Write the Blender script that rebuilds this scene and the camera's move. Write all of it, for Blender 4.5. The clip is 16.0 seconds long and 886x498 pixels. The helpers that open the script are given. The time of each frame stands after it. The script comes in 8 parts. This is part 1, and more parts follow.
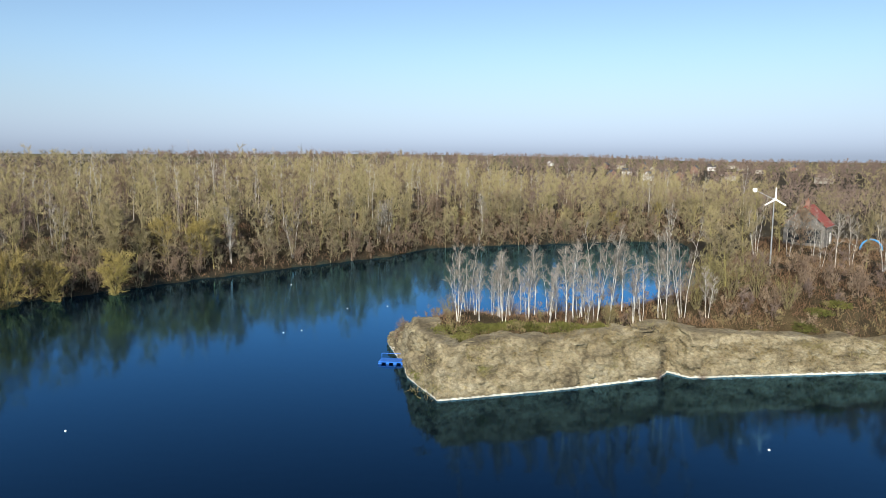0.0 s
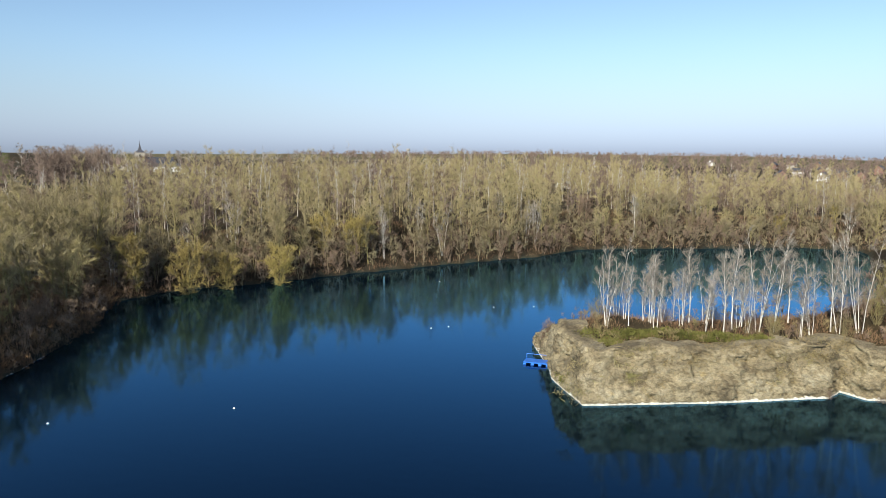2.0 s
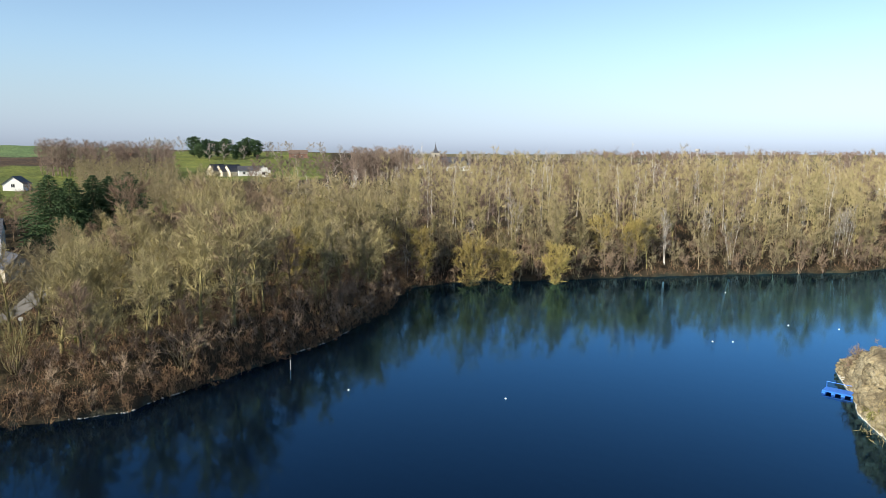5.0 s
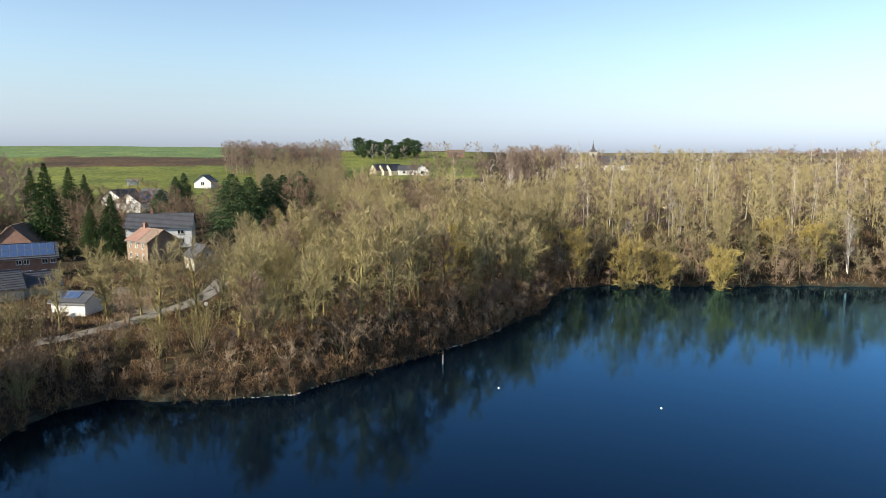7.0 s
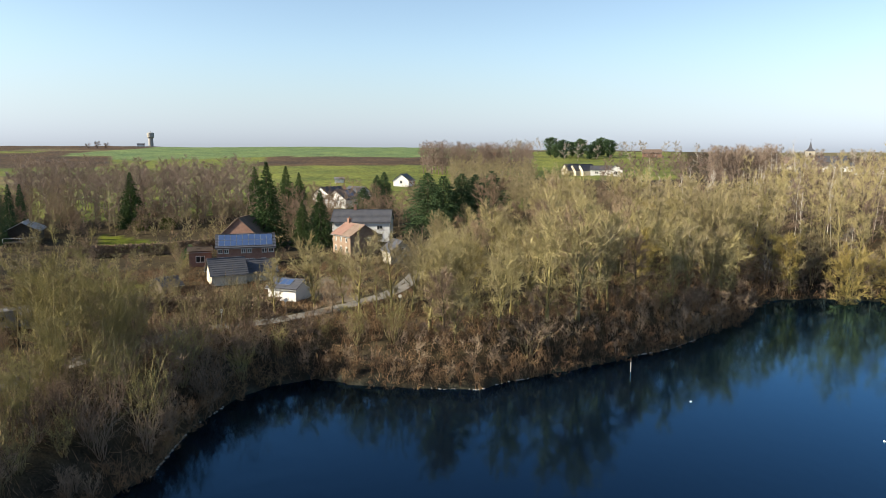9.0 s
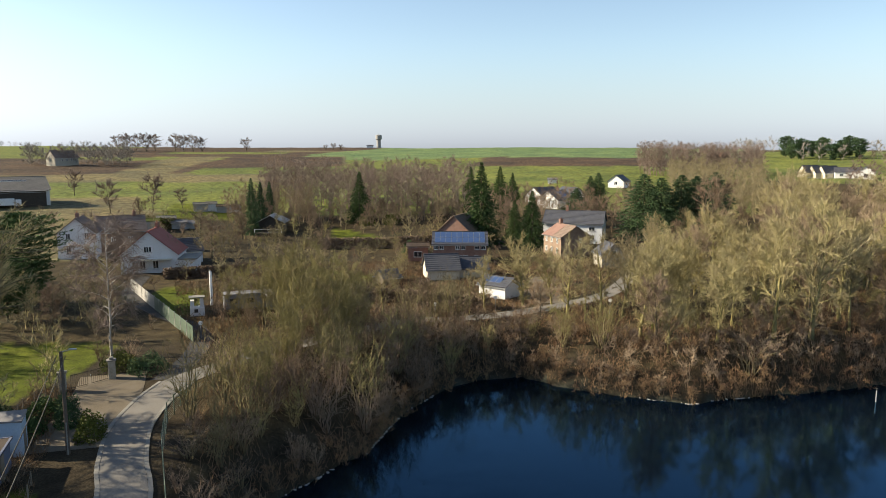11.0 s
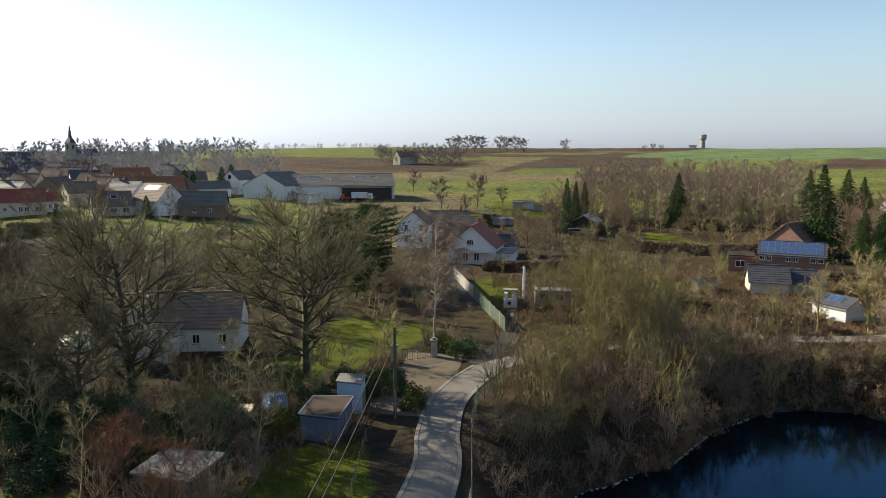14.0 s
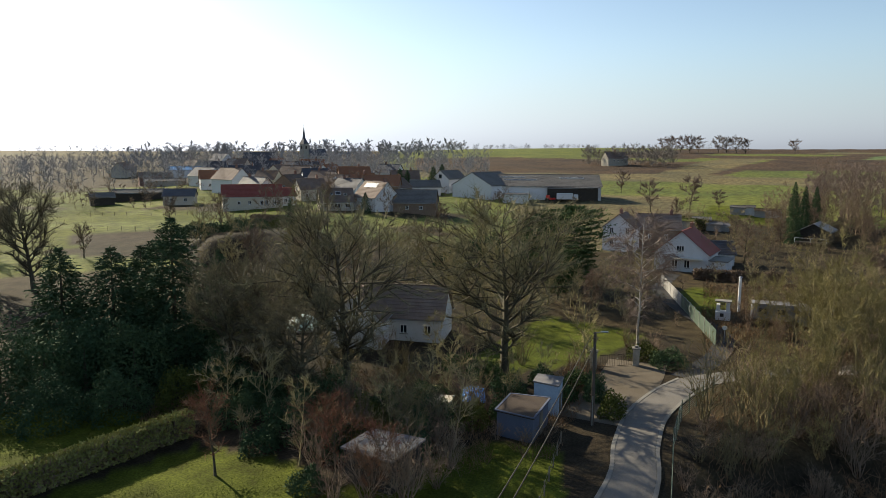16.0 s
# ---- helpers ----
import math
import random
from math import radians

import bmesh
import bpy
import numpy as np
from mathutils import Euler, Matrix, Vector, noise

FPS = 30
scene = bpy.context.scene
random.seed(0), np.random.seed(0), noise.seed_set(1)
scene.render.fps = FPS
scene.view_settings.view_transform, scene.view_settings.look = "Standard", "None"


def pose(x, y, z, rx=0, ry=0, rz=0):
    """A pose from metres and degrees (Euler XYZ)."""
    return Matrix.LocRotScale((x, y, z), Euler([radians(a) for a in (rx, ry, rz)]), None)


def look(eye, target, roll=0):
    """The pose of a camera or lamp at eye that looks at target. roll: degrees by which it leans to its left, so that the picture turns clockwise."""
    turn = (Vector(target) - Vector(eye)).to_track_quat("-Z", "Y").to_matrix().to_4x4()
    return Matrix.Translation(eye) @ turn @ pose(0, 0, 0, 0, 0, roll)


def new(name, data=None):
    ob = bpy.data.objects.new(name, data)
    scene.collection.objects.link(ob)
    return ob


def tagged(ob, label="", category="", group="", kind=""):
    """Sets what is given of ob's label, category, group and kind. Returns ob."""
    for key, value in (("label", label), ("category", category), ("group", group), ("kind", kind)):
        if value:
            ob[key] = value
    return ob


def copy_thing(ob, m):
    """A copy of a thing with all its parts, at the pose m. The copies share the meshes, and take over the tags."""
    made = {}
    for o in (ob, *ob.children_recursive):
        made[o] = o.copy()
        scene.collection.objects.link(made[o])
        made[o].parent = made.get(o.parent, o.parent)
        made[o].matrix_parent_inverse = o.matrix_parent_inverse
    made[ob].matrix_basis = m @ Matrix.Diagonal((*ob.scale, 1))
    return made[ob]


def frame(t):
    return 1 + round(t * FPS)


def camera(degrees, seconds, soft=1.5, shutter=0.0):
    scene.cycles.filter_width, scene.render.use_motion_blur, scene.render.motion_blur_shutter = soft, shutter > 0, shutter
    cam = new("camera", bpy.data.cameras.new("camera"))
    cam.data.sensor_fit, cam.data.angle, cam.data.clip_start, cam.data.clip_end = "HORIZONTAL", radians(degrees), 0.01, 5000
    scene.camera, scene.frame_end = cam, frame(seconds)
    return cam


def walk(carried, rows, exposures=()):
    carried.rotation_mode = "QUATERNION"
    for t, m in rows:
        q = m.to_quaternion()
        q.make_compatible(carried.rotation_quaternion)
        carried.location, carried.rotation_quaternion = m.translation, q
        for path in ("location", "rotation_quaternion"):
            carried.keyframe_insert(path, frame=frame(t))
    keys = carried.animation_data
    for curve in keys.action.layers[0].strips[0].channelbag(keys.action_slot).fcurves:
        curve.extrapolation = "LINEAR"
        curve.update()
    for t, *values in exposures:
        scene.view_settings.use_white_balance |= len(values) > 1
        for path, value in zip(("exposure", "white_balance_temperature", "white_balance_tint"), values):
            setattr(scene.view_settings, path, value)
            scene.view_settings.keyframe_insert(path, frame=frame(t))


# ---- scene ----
cam = camera(64.5, 16.0, soft=0.85)
PATH = [
    (0.0, pose(0, 0, 23, 82.50, -0.16, 0.00)),
    (0.5, pose(0, 0, 23, 82.49, -0.08, 2.89)),
    (1.0, pose(0, 0, 23, 82.47, -0.12, 5.97)),
    (1.5, pose(0, 0, 23, 82.45, -0.10, 8.84)),
    (2.0, pose(0, 0, 23, 82.45, -0.08, 12.10)),
    (2.5, pose(0, 0, 23, 82.46, -0.08, 15.67)),
    (3.0, pose(0, 0, 23, 82.45, -0.07, 19.58)),
    (3.5, pose(0, 0, 23, 82.45, -0.15, 23.21)),
    (4.0, pose(0, 0, 23, 82.46, -0.20, 27.12)),
    (4.5, pose(0, 0, 23, 82.44, -0.27, 30.81)),
    (5.0, pose(0, 0, 23, 82.42, -0.26, 34.65)),
    (7.5, pose(0, 0, 23, 82.32, 0.03, 50.54)),
    (8.0, pose(0, 0, 23, 82.31, 0.06, 54.31)),
    (8.5, pose(0, 0, 23, 82.32, 0.03, 58.38)),
    (11.0, pose(0, 0, 23, 82.38, 0.05, 79.83)),
    (11.5, pose(0, 0, 23, 82.41, 0.06, 83.90)),
    (12.0, pose(0, 0, 23, 82.44, -0.00, 88.29)),
    (12.5, pose(0, 0, 23, 82.46, -0.03, 92.35)),
    (13.0, pose(0, 0, 23, 82.45, -0.08, 96.72)),
    (13.5, pose(0, 0, 23, 82.45, -0.12, 100.79)),
    (14.0, pose(0, 0, 23, 82.41, -0.12, 105.10)),
    (14.5, pose(0, 0, 23, 82.37, -0.19, 109.07)),
    (15.0, pose(0, 0, 23, 82.38, -0.32, 113.39)),
    (15.5, pose(0, 0, 23, 82.40, -0.34, 117.40)),
    (16.0, pose(0, 0, 23, 82.40, -0.35, 121.72)),
]
walk(cam, PATH, exposures=((0.0, 0.70, 5800, 8), (4.0, 1.0, 5950, 8), (8.0, 1.29, 6400, 8), (11.5, 1.33, 6750, 8), (13.5, 1.20, 6650, 8), (16.0, 0.90, 6550, 8)))

# ---- light: hazy late-winter sun low in the south, clear sky ----
SUN_AZ, SUN_EL = 165.0, 27.0            # degrees; azimuth counted left from +Y
world = bpy.data.worlds.new("sky")
scene.world = world
world.use_nodes = True
wn, wl = world.node_tree.nodes, world.node_tree.links
sky = wn.new("ShaderNodeTexSky")
sky.sky_type, sky.sun_disc = "NISHITA", False
sky.sun_elevation, sky.sun_rotation = radians(SUN_EL), radians(-SUN_AZ)
sky.air_density, sky.dust_density, sky.ozone_density, sky.altitude = 1.0, 0.7, 1.5, 60
wn["Background"].inputs["Strength"].default_value = 0.085
# thin lavender haze low over the horizon, all the way round
tc, sp_ = wn.new("ShaderNodeTexCoord"), wn.new("ShaderNodeSeparateXYZ")
wl.new(tc.outputs["Generated"], sp_.inputs[0])
hz_ = wn.new("ShaderNodeMapRange")
hz_.interpolation_type = "SMOOTHSTEP"
hz_.inputs["From Min"].default_value, hz_.inputs["From Max"].default_value = 0.0, 0.16
hz_.inputs["To Min"].default_value, hz_.inputs["To Max"].default_value = 0.85, 0.12
wl.new(sp_.outputs["Z"], hz_.inputs["Value"])
bw = wn.new("ShaderNodeRGBToBW")
wl.new(sky.outputs["Color"], bw.inputs[0])
tn = wn.new("ShaderNodeMix")
tn.data_type, tn.blend_type = "RGBA", "MULTIPLY"
tn.inputs["Factor"].default_value = 1.0
tn.inputs[7].default_value = (0.53, 0.61, 0.78, 1)
wl.new(bw.outputs[0], tn.inputs[6])
hm = wn.new("ShaderNodeMix")
hm.data_type = "RGBA"
wl.new(hz_.outputs["Result"], hm.inputs["Factor"])
wl.new(sky.outputs["Color"], hm.inputs[6])
wl.new(tn.outputs[2], hm.inputs[7])
wl.new(hm.outputs[2], wn["Background"].inputs["Color"])
sun_lamp = bpy.data.lights.new("sun", "SUN")
sun_lamp.energy, sun_lamp.angle, sun_lamp.color = 5.0, radians(0.6), (1.0, 0.88, 0.68)
sun = new("sun", sun_lamp)
a, e = radians(SUN_AZ), radians(SUN_EL)
sun.matrix_world = look((-math.sin(a) * math.cos(e) * 300, math.cos(a) * math.cos(e) * 300, math.sin(e) * 300), (0, 0, 0))


# ---- materials ----
def ramp(nt, stops):
    r = nt.nodes.new("ShaderNodeValToRGB")
    while len(r.color_ramp.elements) < len(stops):
        r.color_ramp.elements.new(0.5)
    for el, (p, c) in zip(r.color_ramp.elements, stops):
        el.position, el.color = p, (*c, 1)
    return r


def material(name, colors, scale=1.0, rough=0.85, bump=0.3, fine=8.0, rnd=0.0, metal=0.0, spec=0.3, contrast=0.25, stretch=(1, 1, 1), dist=0.05):
    """A matt surface with colour that wanders over the list at two scales; rnd: how far each object differs."""
    m = bpy.data.materials.new(name)
    m.use_nodes = True
    nt = m.node_tree
    n, l = nt.nodes, nt.links
    b = n["Principled BSDF"]
    geo = n.new("ShaderNodeNewGeometry")
    mp = n.new("ShaderNodeMapping")
    mp.inputs["Scale"].default_value = stretch
    l.new(geo.outputs["Position"], mp.inputs["Vector"])
    big = n.new("ShaderNodeTexNoise")
    big.inputs["Scale"].default_value, big.inputs["Detail"].default_value = scale, 5
    sm = n.new("ShaderNodeTexNoise")
    sm.inputs["Scale"].default_value, sm.inputs["Detail"].default_value = scale * fine, 4
    l.new(mp.outputs["Vector"], big.inputs["Vector"])
    l.new(mp.outputs["Vector"], sm.inputs["Vector"])
    mix = n.new("ShaderNodeMath")
    mix.operation, mix.inputs[1].default_value = "MULTIPLY_ADD", 0.45
    l.new(sm.outputs["Fac"], mix.inputs[0])
    half = n.new("ShaderNodeMath")
    half.operation, half.inputs[1].default_value = "MULTIPLY", 0.55
    l.new(big.outputs["Fac"], half.inputs[0])
    l.new(half.outputs[0], mix.inputs[2])
    src = mix.outputs[0]
    if rnd:
        oi = n.new("ShaderNodeObjectInfo")
        ad = n.new("ShaderNodeMath")
        ad.operation, ad.inputs[1].default_value = "MULTIPLY_ADD", rnd
        sb = n.new("ShaderNodeMath")
        sb.operation, sb.inputs[1].default_value = "SUBTRACT", rnd / 2
        l.new(src, sb.inputs[0])
        l.new(oi.outputs["Random"], ad.inputs[0])
        l.new(sb.outputs[0], ad.inputs[2])
        src = ad.outputs[0]
    k = len(colors) - 1
    r = ramp(nt, [(0.5 + (i / k - 0.5) * 2 * contrast, c) for i, c in enumerate(colors)])
    l.new(src, r.inputs["Fac"])
    l.new(r.outputs["Color"], b.inputs["Base Color"])
    b.inputs["Roughness"].default_value, b.inputs["Metallic"].default_value = rough, metal
    b.inputs["Specular IOR Level"].default_value = spec
    if bump:
        bp = n.new("ShaderNodeBump")
        bp.inputs["Strength"].default_value, bp.inputs["Distance"].default_value = bump, dist
        l.new(sm.outputs["Fac"], bp.inputs["Height"])
        l.new(bp.outputs["Normal"], b.inputs["Normal"])
    return m


M = {}
M["lawn"] = material("lawn_grass", [(0.030, 0.040, 0.006), (0.071, 0.085, 0.010), (0.106, 0.112, 0.015)], spec=0.05, scale=0.25, fine=16, bump=0.5, dist=0.08)
M["gravel"] = material("gravel_drive", [(0.090, 0.074, 0.053), (0.127, 0.106, 0.080), (0.148, 0.133, 0.106)], spec=0.05, scale=0.5, fine=20, bump=0.5)
M["road"] = material("worn_concrete_road", [(0.112, 0.104, 0.093), (0.163, 0.151, 0.135), (0.186, 0.174, 0.158)], spec=0.05, scale=0.35, fine=18, bump=0.2, dist=0.02)
M["kerb"] = material("concrete_kerb", [(0.168, 0.158, 0.140), (0.236, 0.225, 0.202)], spec=0.05, scale=0.8, bump=0.2, dist=0.02)
M["bark"] = material("grey_brown_bark", [(0.034, 0.029, 0.020), (0.068, 0.058, 0.037), (0.095, 0.088, 0.048)], 2.0, rnd=0.15, bump=0.5)
# mossy bark, its colour brightened to pass for sunlit limbs
M["bark_moss_lit"] = material("sunlit_mossy_bark", [(0.092, 0.076, 0.038), (0.187, 0.158, 0.065), (0.272, 0.243, 0.077)], 1.5, rnd=0.2, bump=0.5)
M["birch_bark"] = material("birch_bark", [(0.24, 0.22, 0.19), (0.56, 0.53, 0.48), (0.68, 0.65, 0.60)], 1.4, fine=5, bump=0.2, stretch=(1, 1, 2))
M["twig_olive"] = material("olive_twigs", [(0.154, 0.122, 0.082), (0.225, 0.187, 0.110), (0.290, 0.248, 0.121), (0.288, 0.237, 0.161)], 0.10, fine=6, rnd=0.30, bump=0, spec=0.1, contrast=0.28)
M["twig_gold"] = material("golden_twigs", [(0.185, 0.139, 0.061), (0.265, 0.210, 0.074), (0.305, 0.247, 0.081)], 0.2, rnd=0.2, bump=0, spec=0.1)
M["twig_brown"] = material("brown_twigs", [(0.108, 0.079, 0.058), (0.192, 0.139, 0.099), (0.263, 0.200, 0.134)], 0.12, fine=10, rnd=0.3, bump=0, spec=0.1)
# lightened grey, which also puts haze into the far trees
M["twig_grey"] = material("grey_twigs", [(0.144, 0.126, 0.108), (0.228, 0.204, 0.174), (0.300, 0.264, 0.228)], 0.12, fine=10, rnd=0.25, bump=0, spec=0.1)
M["twig_red"] = material("russet_twigs", [(0.102, 0.047, 0.027), (0.173, 0.079, 0.047), (0.189, 0.118, 0.063)], 0.3, rnd=0.3, bump=0, spec=0.1)
# needles lightened to stand in for haze veiling the dark trees
M["needle"] = material("dark_needles", [(0.024, 0.049, 0.025), (0.051, 0.084, 0.039), (0.084, 0.121, 0.053)], 0.8, rnd=0.25, bump=0, spec=0.08)
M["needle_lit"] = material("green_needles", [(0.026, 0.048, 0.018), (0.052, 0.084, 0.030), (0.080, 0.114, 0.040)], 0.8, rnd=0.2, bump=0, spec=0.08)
M["evergreen"] = material("evergreen_leaves", [(0.033, 0.041, 0.010), (0.066, 0.078, 0.018), (0.110, 0.115, 0.030)], 0.8, rnd=0.3, bump=0, spec=0.08)
# leaf colour brightened all over to stand in for the sunlit hedge top
M["hedge"] = material("sunlit_hedge_leaves", [(0.101, 0.101, 0.037), (0.215, 0.215, 0.071), (0.344, 0.329, 0.144)], 1.2, bump=0, spec=0.08)
M["bramble"] = material("bramble_stems", [(0.063, 0.038, 0.025), (0.124, 0.075, 0.044), (0.186, 0.120, 0.068), (0.157, 0.120, 0.049)], 0.09, fine=9, bump=0, spec=0.1)
M["drygrass"] = material("dry_grass", [(0.151, 0.113, 0.056), (0.227, 0.180, 0.095), (0.169, 0.169, 0.056)], 0.1, bump=0, spec=0.1)
M["gorse"] = material("gorse_green", [(0.060, 0.060, 0.018), (0.105, 0.105, 0.028), (0.150, 0.140, 0.045)], 0.8, rnd=0.3, bump=0, spec=0.08)
M["twig_dark"] = material("dark_olive_twigs", [(0.103, 0.089, 0.064), (0.196, 0.171, 0.100), (0.287, 0.260, 0.127)], 0.25, fine=10, rnd=0.2, bump=0, spec=0.1)
M["twig_dusk"] = material("dusky_brown_twigs", [(0.106, 0.080, 0.070), (0.181, 0.135, 0.112), (0.231, 0.181, 0.147)], 0.10, fine=10, rnd=0.25, bump=0, spec=0.1)
M["stem_olive"] = material("olive_stems", [(0.088, 0.072, 0.046), (0.156, 0.130, 0.070), (0.226, 0.193, 0.100)], 0.5, fine=6, rnd=0.3, bump=0, spec=0.1)
M["stem_brown"] = material("brown_stems", [(0.104, 0.075, 0.056), (0.190, 0.137, 0.099), (0.269, 0.199, 0.148)], 0.5, fine=6, rnd=0.3, bump=0, spec=0.1)
M["birch_far"] = material("grey_birch_bark", [(0.176, 0.155, 0.135), (0.365, 0.338, 0.304), (0.486, 0.459, 0.419)], 1.0, fine=5, bump=0)
M["twig_moss"] = material("mossy_twigs", [(0.102, 0.081, 0.048), (0.157, 0.131, 0.065), (0.217, 0.188, 0.076), (0.202, 0.169, 0.101)], 0.10, fine=6, rnd=0.35, bump=0, spec=0.1, contrast=0.28)
# twigs paled so that their colour carries the distance haze
M["mist"] = material("hazed_grey_twigs", [(0.21, 0.205, 0.21), (0.28, 0.275, 0.28), (0.33, 0.32, 0.325)], 0.1, rnd=0.1, bump=0, spec=0.05)
M["asphalt"] = material("dark_asphalt", [(0.035, 0.034, 0.034), (0.06, 0.058, 0.056)], 0.5, spec=0.1, fine=20, bump=0.2, dist=0.02)
M["white"] = material("white_render", [(0.527, 0.518, 0.493), (0.600, 0.600, 0.600), (0.600, 0.600, 0.600)], 0.6, rnd=0.05, bump=0.1, dist=0.02)
M["cream"] = material("cream_render", [(0.425, 0.383, 0.306), (0.527, 0.476, 0.383)], 0.6, bump=0.1, dist=0.02)
# shed's blue, darkened so the colour holds the wall's shade
M["shadeblue"] = material("shaded_blue_paint", [(0.087, 0.104, 0.152), (0.112, 0.128, 0.178)], 0.8, bump=0.15, dist=0.02)
# brighter copy of the blue, painted as the hut's lit side
M["hutblue"] = material("lit_blue_boards", [(0.26, 0.34, 0.44), (0.36, 0.45, 0.55)], 0.8, bump=0.15, dist=0.02)
M["brick"] = material("red_brick", [(0.123, 0.075, 0.061), (0.203, 0.116, 0.090), (0.261, 0.167, 0.131)], 1.6, fine=6, rnd=0.08, bump=0.2, dist=0.02)
M["brown_brick"] = material("brown_brick", [(0.13, 0.09, 0.07), (0.20, 0.14, 0.10), (0.25, 0.19, 0.14)], 1.4, fine=6, bump=0.2, dist=0.02)
M["stone"] = material("rubble_stone_wall", [(0.204, 0.187, 0.153), (0.323, 0.297, 0.246), (0.391, 0.365, 0.315)], 1.5, fine=4, bump=0.5, dist=0.04)
M["slate"] = material("slate_roof", [(0.035, 0.037, 0.045), (0.060, 0.062, 0.075), (0.085, 0.085, 0.090)], 0.8, rough=0.55, rnd=0.2, bump=0.2, dist=0.02)
M["tile_red"] = material("red_clay_tiles", [(0.160, 0.036, 0.024), (0.224, 0.056, 0.040), (0.240, 0.080, 0.056)], 0.8, rough=0.7, rnd=0.15, bump=0.25, dist=0.03)
M["tile_orange"] = material("orange_clay_tiles", [(0.172, 0.070, 0.036), (0.233, 0.104, 0.053), (0.201, 0.104, 0.066)], 0.8, rnd=0.15, bump=0.25, dist=0.03)
M["tile_faded"] = material("faded_red_tiles", [(0.130, 0.075, 0.060), (0.190, 0.110, 0.088), (0.220, 0.140, 0.115)], 0.8, bump=0.25, dist=0.03)
M["tile_brown"] = material("brown_roof_tiles", [(0.097, 0.070, 0.054), (0.151, 0.108, 0.086), (0.216, 0.162, 0.130)], 0.7, rnd=0.3, bump=0.25, dist=0.03)
M["sheet"] = material("fibre_cement_sheet", [(0.080, 0.076, 0.072), (0.128, 0.120, 0.112), (0.160, 0.152, 0.140)], 0.25, rnd=0.1, bump=0.2, dist=0.03)
M["metal_grey"] = material("grey_metal", [(0.25, 0.26, 0.27), (0.36, 0.37, 0.38)], 1.0, rough=0.45, metal=0.6, bump=0)
M["felt"] = material("mossy_roof_felt", [(0.025, 0.017, 0.013), (0.048, 0.033, 0.023), (0.061, 0.045, 0.033)], 0.9, fine=10, bump=0.5)
M["flatroof"] = material("pale_flat_roof", [(0.109, 0.105, 0.105), (0.161, 0.155, 0.158), (0.203, 0.198, 0.201)], 0.7, bump=0.3, dist=0.03)
M["frame"] = material("white_window_frame", [(0.66, 0.66, 0.64), (0.78, 0.78, 0.76)], 2.0, rough=0.5, bump=0)
M["dark"] = material("dark_timber", [(0.03, 0.025, 0.02), (0.06, 0.05, 0.04)], 1.5, bump=0.2)
M["wood"] = material("weathered_wood", [(0.13, 0.10, 0.075), (0.22, 0.18, 0.13)], 1.5, bump=0.3, stretch=(1, 1, 0.2))
M["pole"] = material("creosoted_pole", [(0.06, 0.045, 0.035), (0.11, 0.085, 0.065)], 1.5, bump=0.3)
M["fence"] = material("green_coated_wire", [(0.05, 0.075, 0.055), (0.09, 0.12, 0.09)], 1.0, rough=0.5, bump=0)
M["concrete"] = material("grey_concrete", [(0.22, 0.21, 0.20), (0.33, 0.32, 0.30)], 0.7, bump=0.3)
M["blue"] = material("blue_plastic", [(0.02, 0.10, 0.42), (0.04, 0.16, 0.55)], 1.0, rough=0.4, bump=0)
M["dome"] = material("pale_green_sheeting", [(0.22, 0.34, 0.28), (0.34, 0.46, 0.40), (0.55, 0.60, 0.55)], 0.5, rough=0.4, bump=0)
M["tarp"] = material("blue_tarpaulin", [(0.026, 0.150, 0.510), (0.065, 0.300, 0.780), (0.325, 0.600, 0.900)], 1.2, rough=0.45, bump=0.3)
M["redpaint"] = material("red_machine_paint", [(0.40, 0.02, 0.02), (0.55, 0.04, 0.03)], 1.0, rough=0.4, bump=0)
M["solar"] = material("solar_cells", [(0.030, 0.055, 0.130), (0.045, 0.080, 0.180)], 2.0, rough=0.3, spec=0.35, bump=0)
M["bluesheet"] = material("blue_steel_roof", [(0.05, 0.20, 0.42), (0.08, 0.27, 0.52)], 0.8, rough=0.5, bump=0)

g = bpy.data.materials.new("window_glass")
g.use_nodes = True
gb = g.node_tree.nodes["Principled BSDF"]
gb.inputs["Base Color"].default_value = (0.02, 0.025, 0.03, 1)
gb.inputs["Roughness"].default_value, gb.inputs["Specular IOR Level"].default_value = 0.06, 0.6
M["glass"] = g

w = bpy.data.materials.new("quarry_water")
w.use_nodes = True
n, l = w.node_tree.nodes, w.node_tree.links
n.remove(n["Principled BSDF"])
body, sheen, fres, wmix = n.new("ShaderNodeBsdfDiffuse"), n.new("ShaderNodeBsdfGlossy"), n.new("ShaderNodeFresnel"), n.new("ShaderNodeMixShader")
body.inputs["Color"].default_value = (0.0008, 0.0022, 0.0065, 1)
sheen.inputs["Color"].default_value, sheen.inputs["Roughness"].default_value = (0.31, 0.66, 1.0, 1), 0.075
fres.inputs["IOR"].default_value = 1.33
gloss = n.new("ShaderNodeMath")
gloss.operation, gloss.use_clamp = "MULTIPLY_ADD", True
gloss.inputs[1].default_value, gloss.inputs[2].default_value = 1.8, -0.047
l.new(fres.outputs[0], gloss.inputs[0])
l.new(gloss.outputs[0], wmix.inputs[0])
l.new(body.outputs[0], wmix.inputs[1])
l.new(sheen.outputs[0], wmix.inputs[2])
l.new(wmix.outputs[0], n["Material Output"].inputs["Surface"])
geo = n.new("ShaderNodeNewGeometry")
mp = n.new("ShaderNodeMapping")
mp.inputs["Scale"].default_value, mp.inputs["Rotation"].default_value = (0.5, 1.3, 1), (0, 0, 0.4)
nz = n.new("ShaderNodeTexNoise")
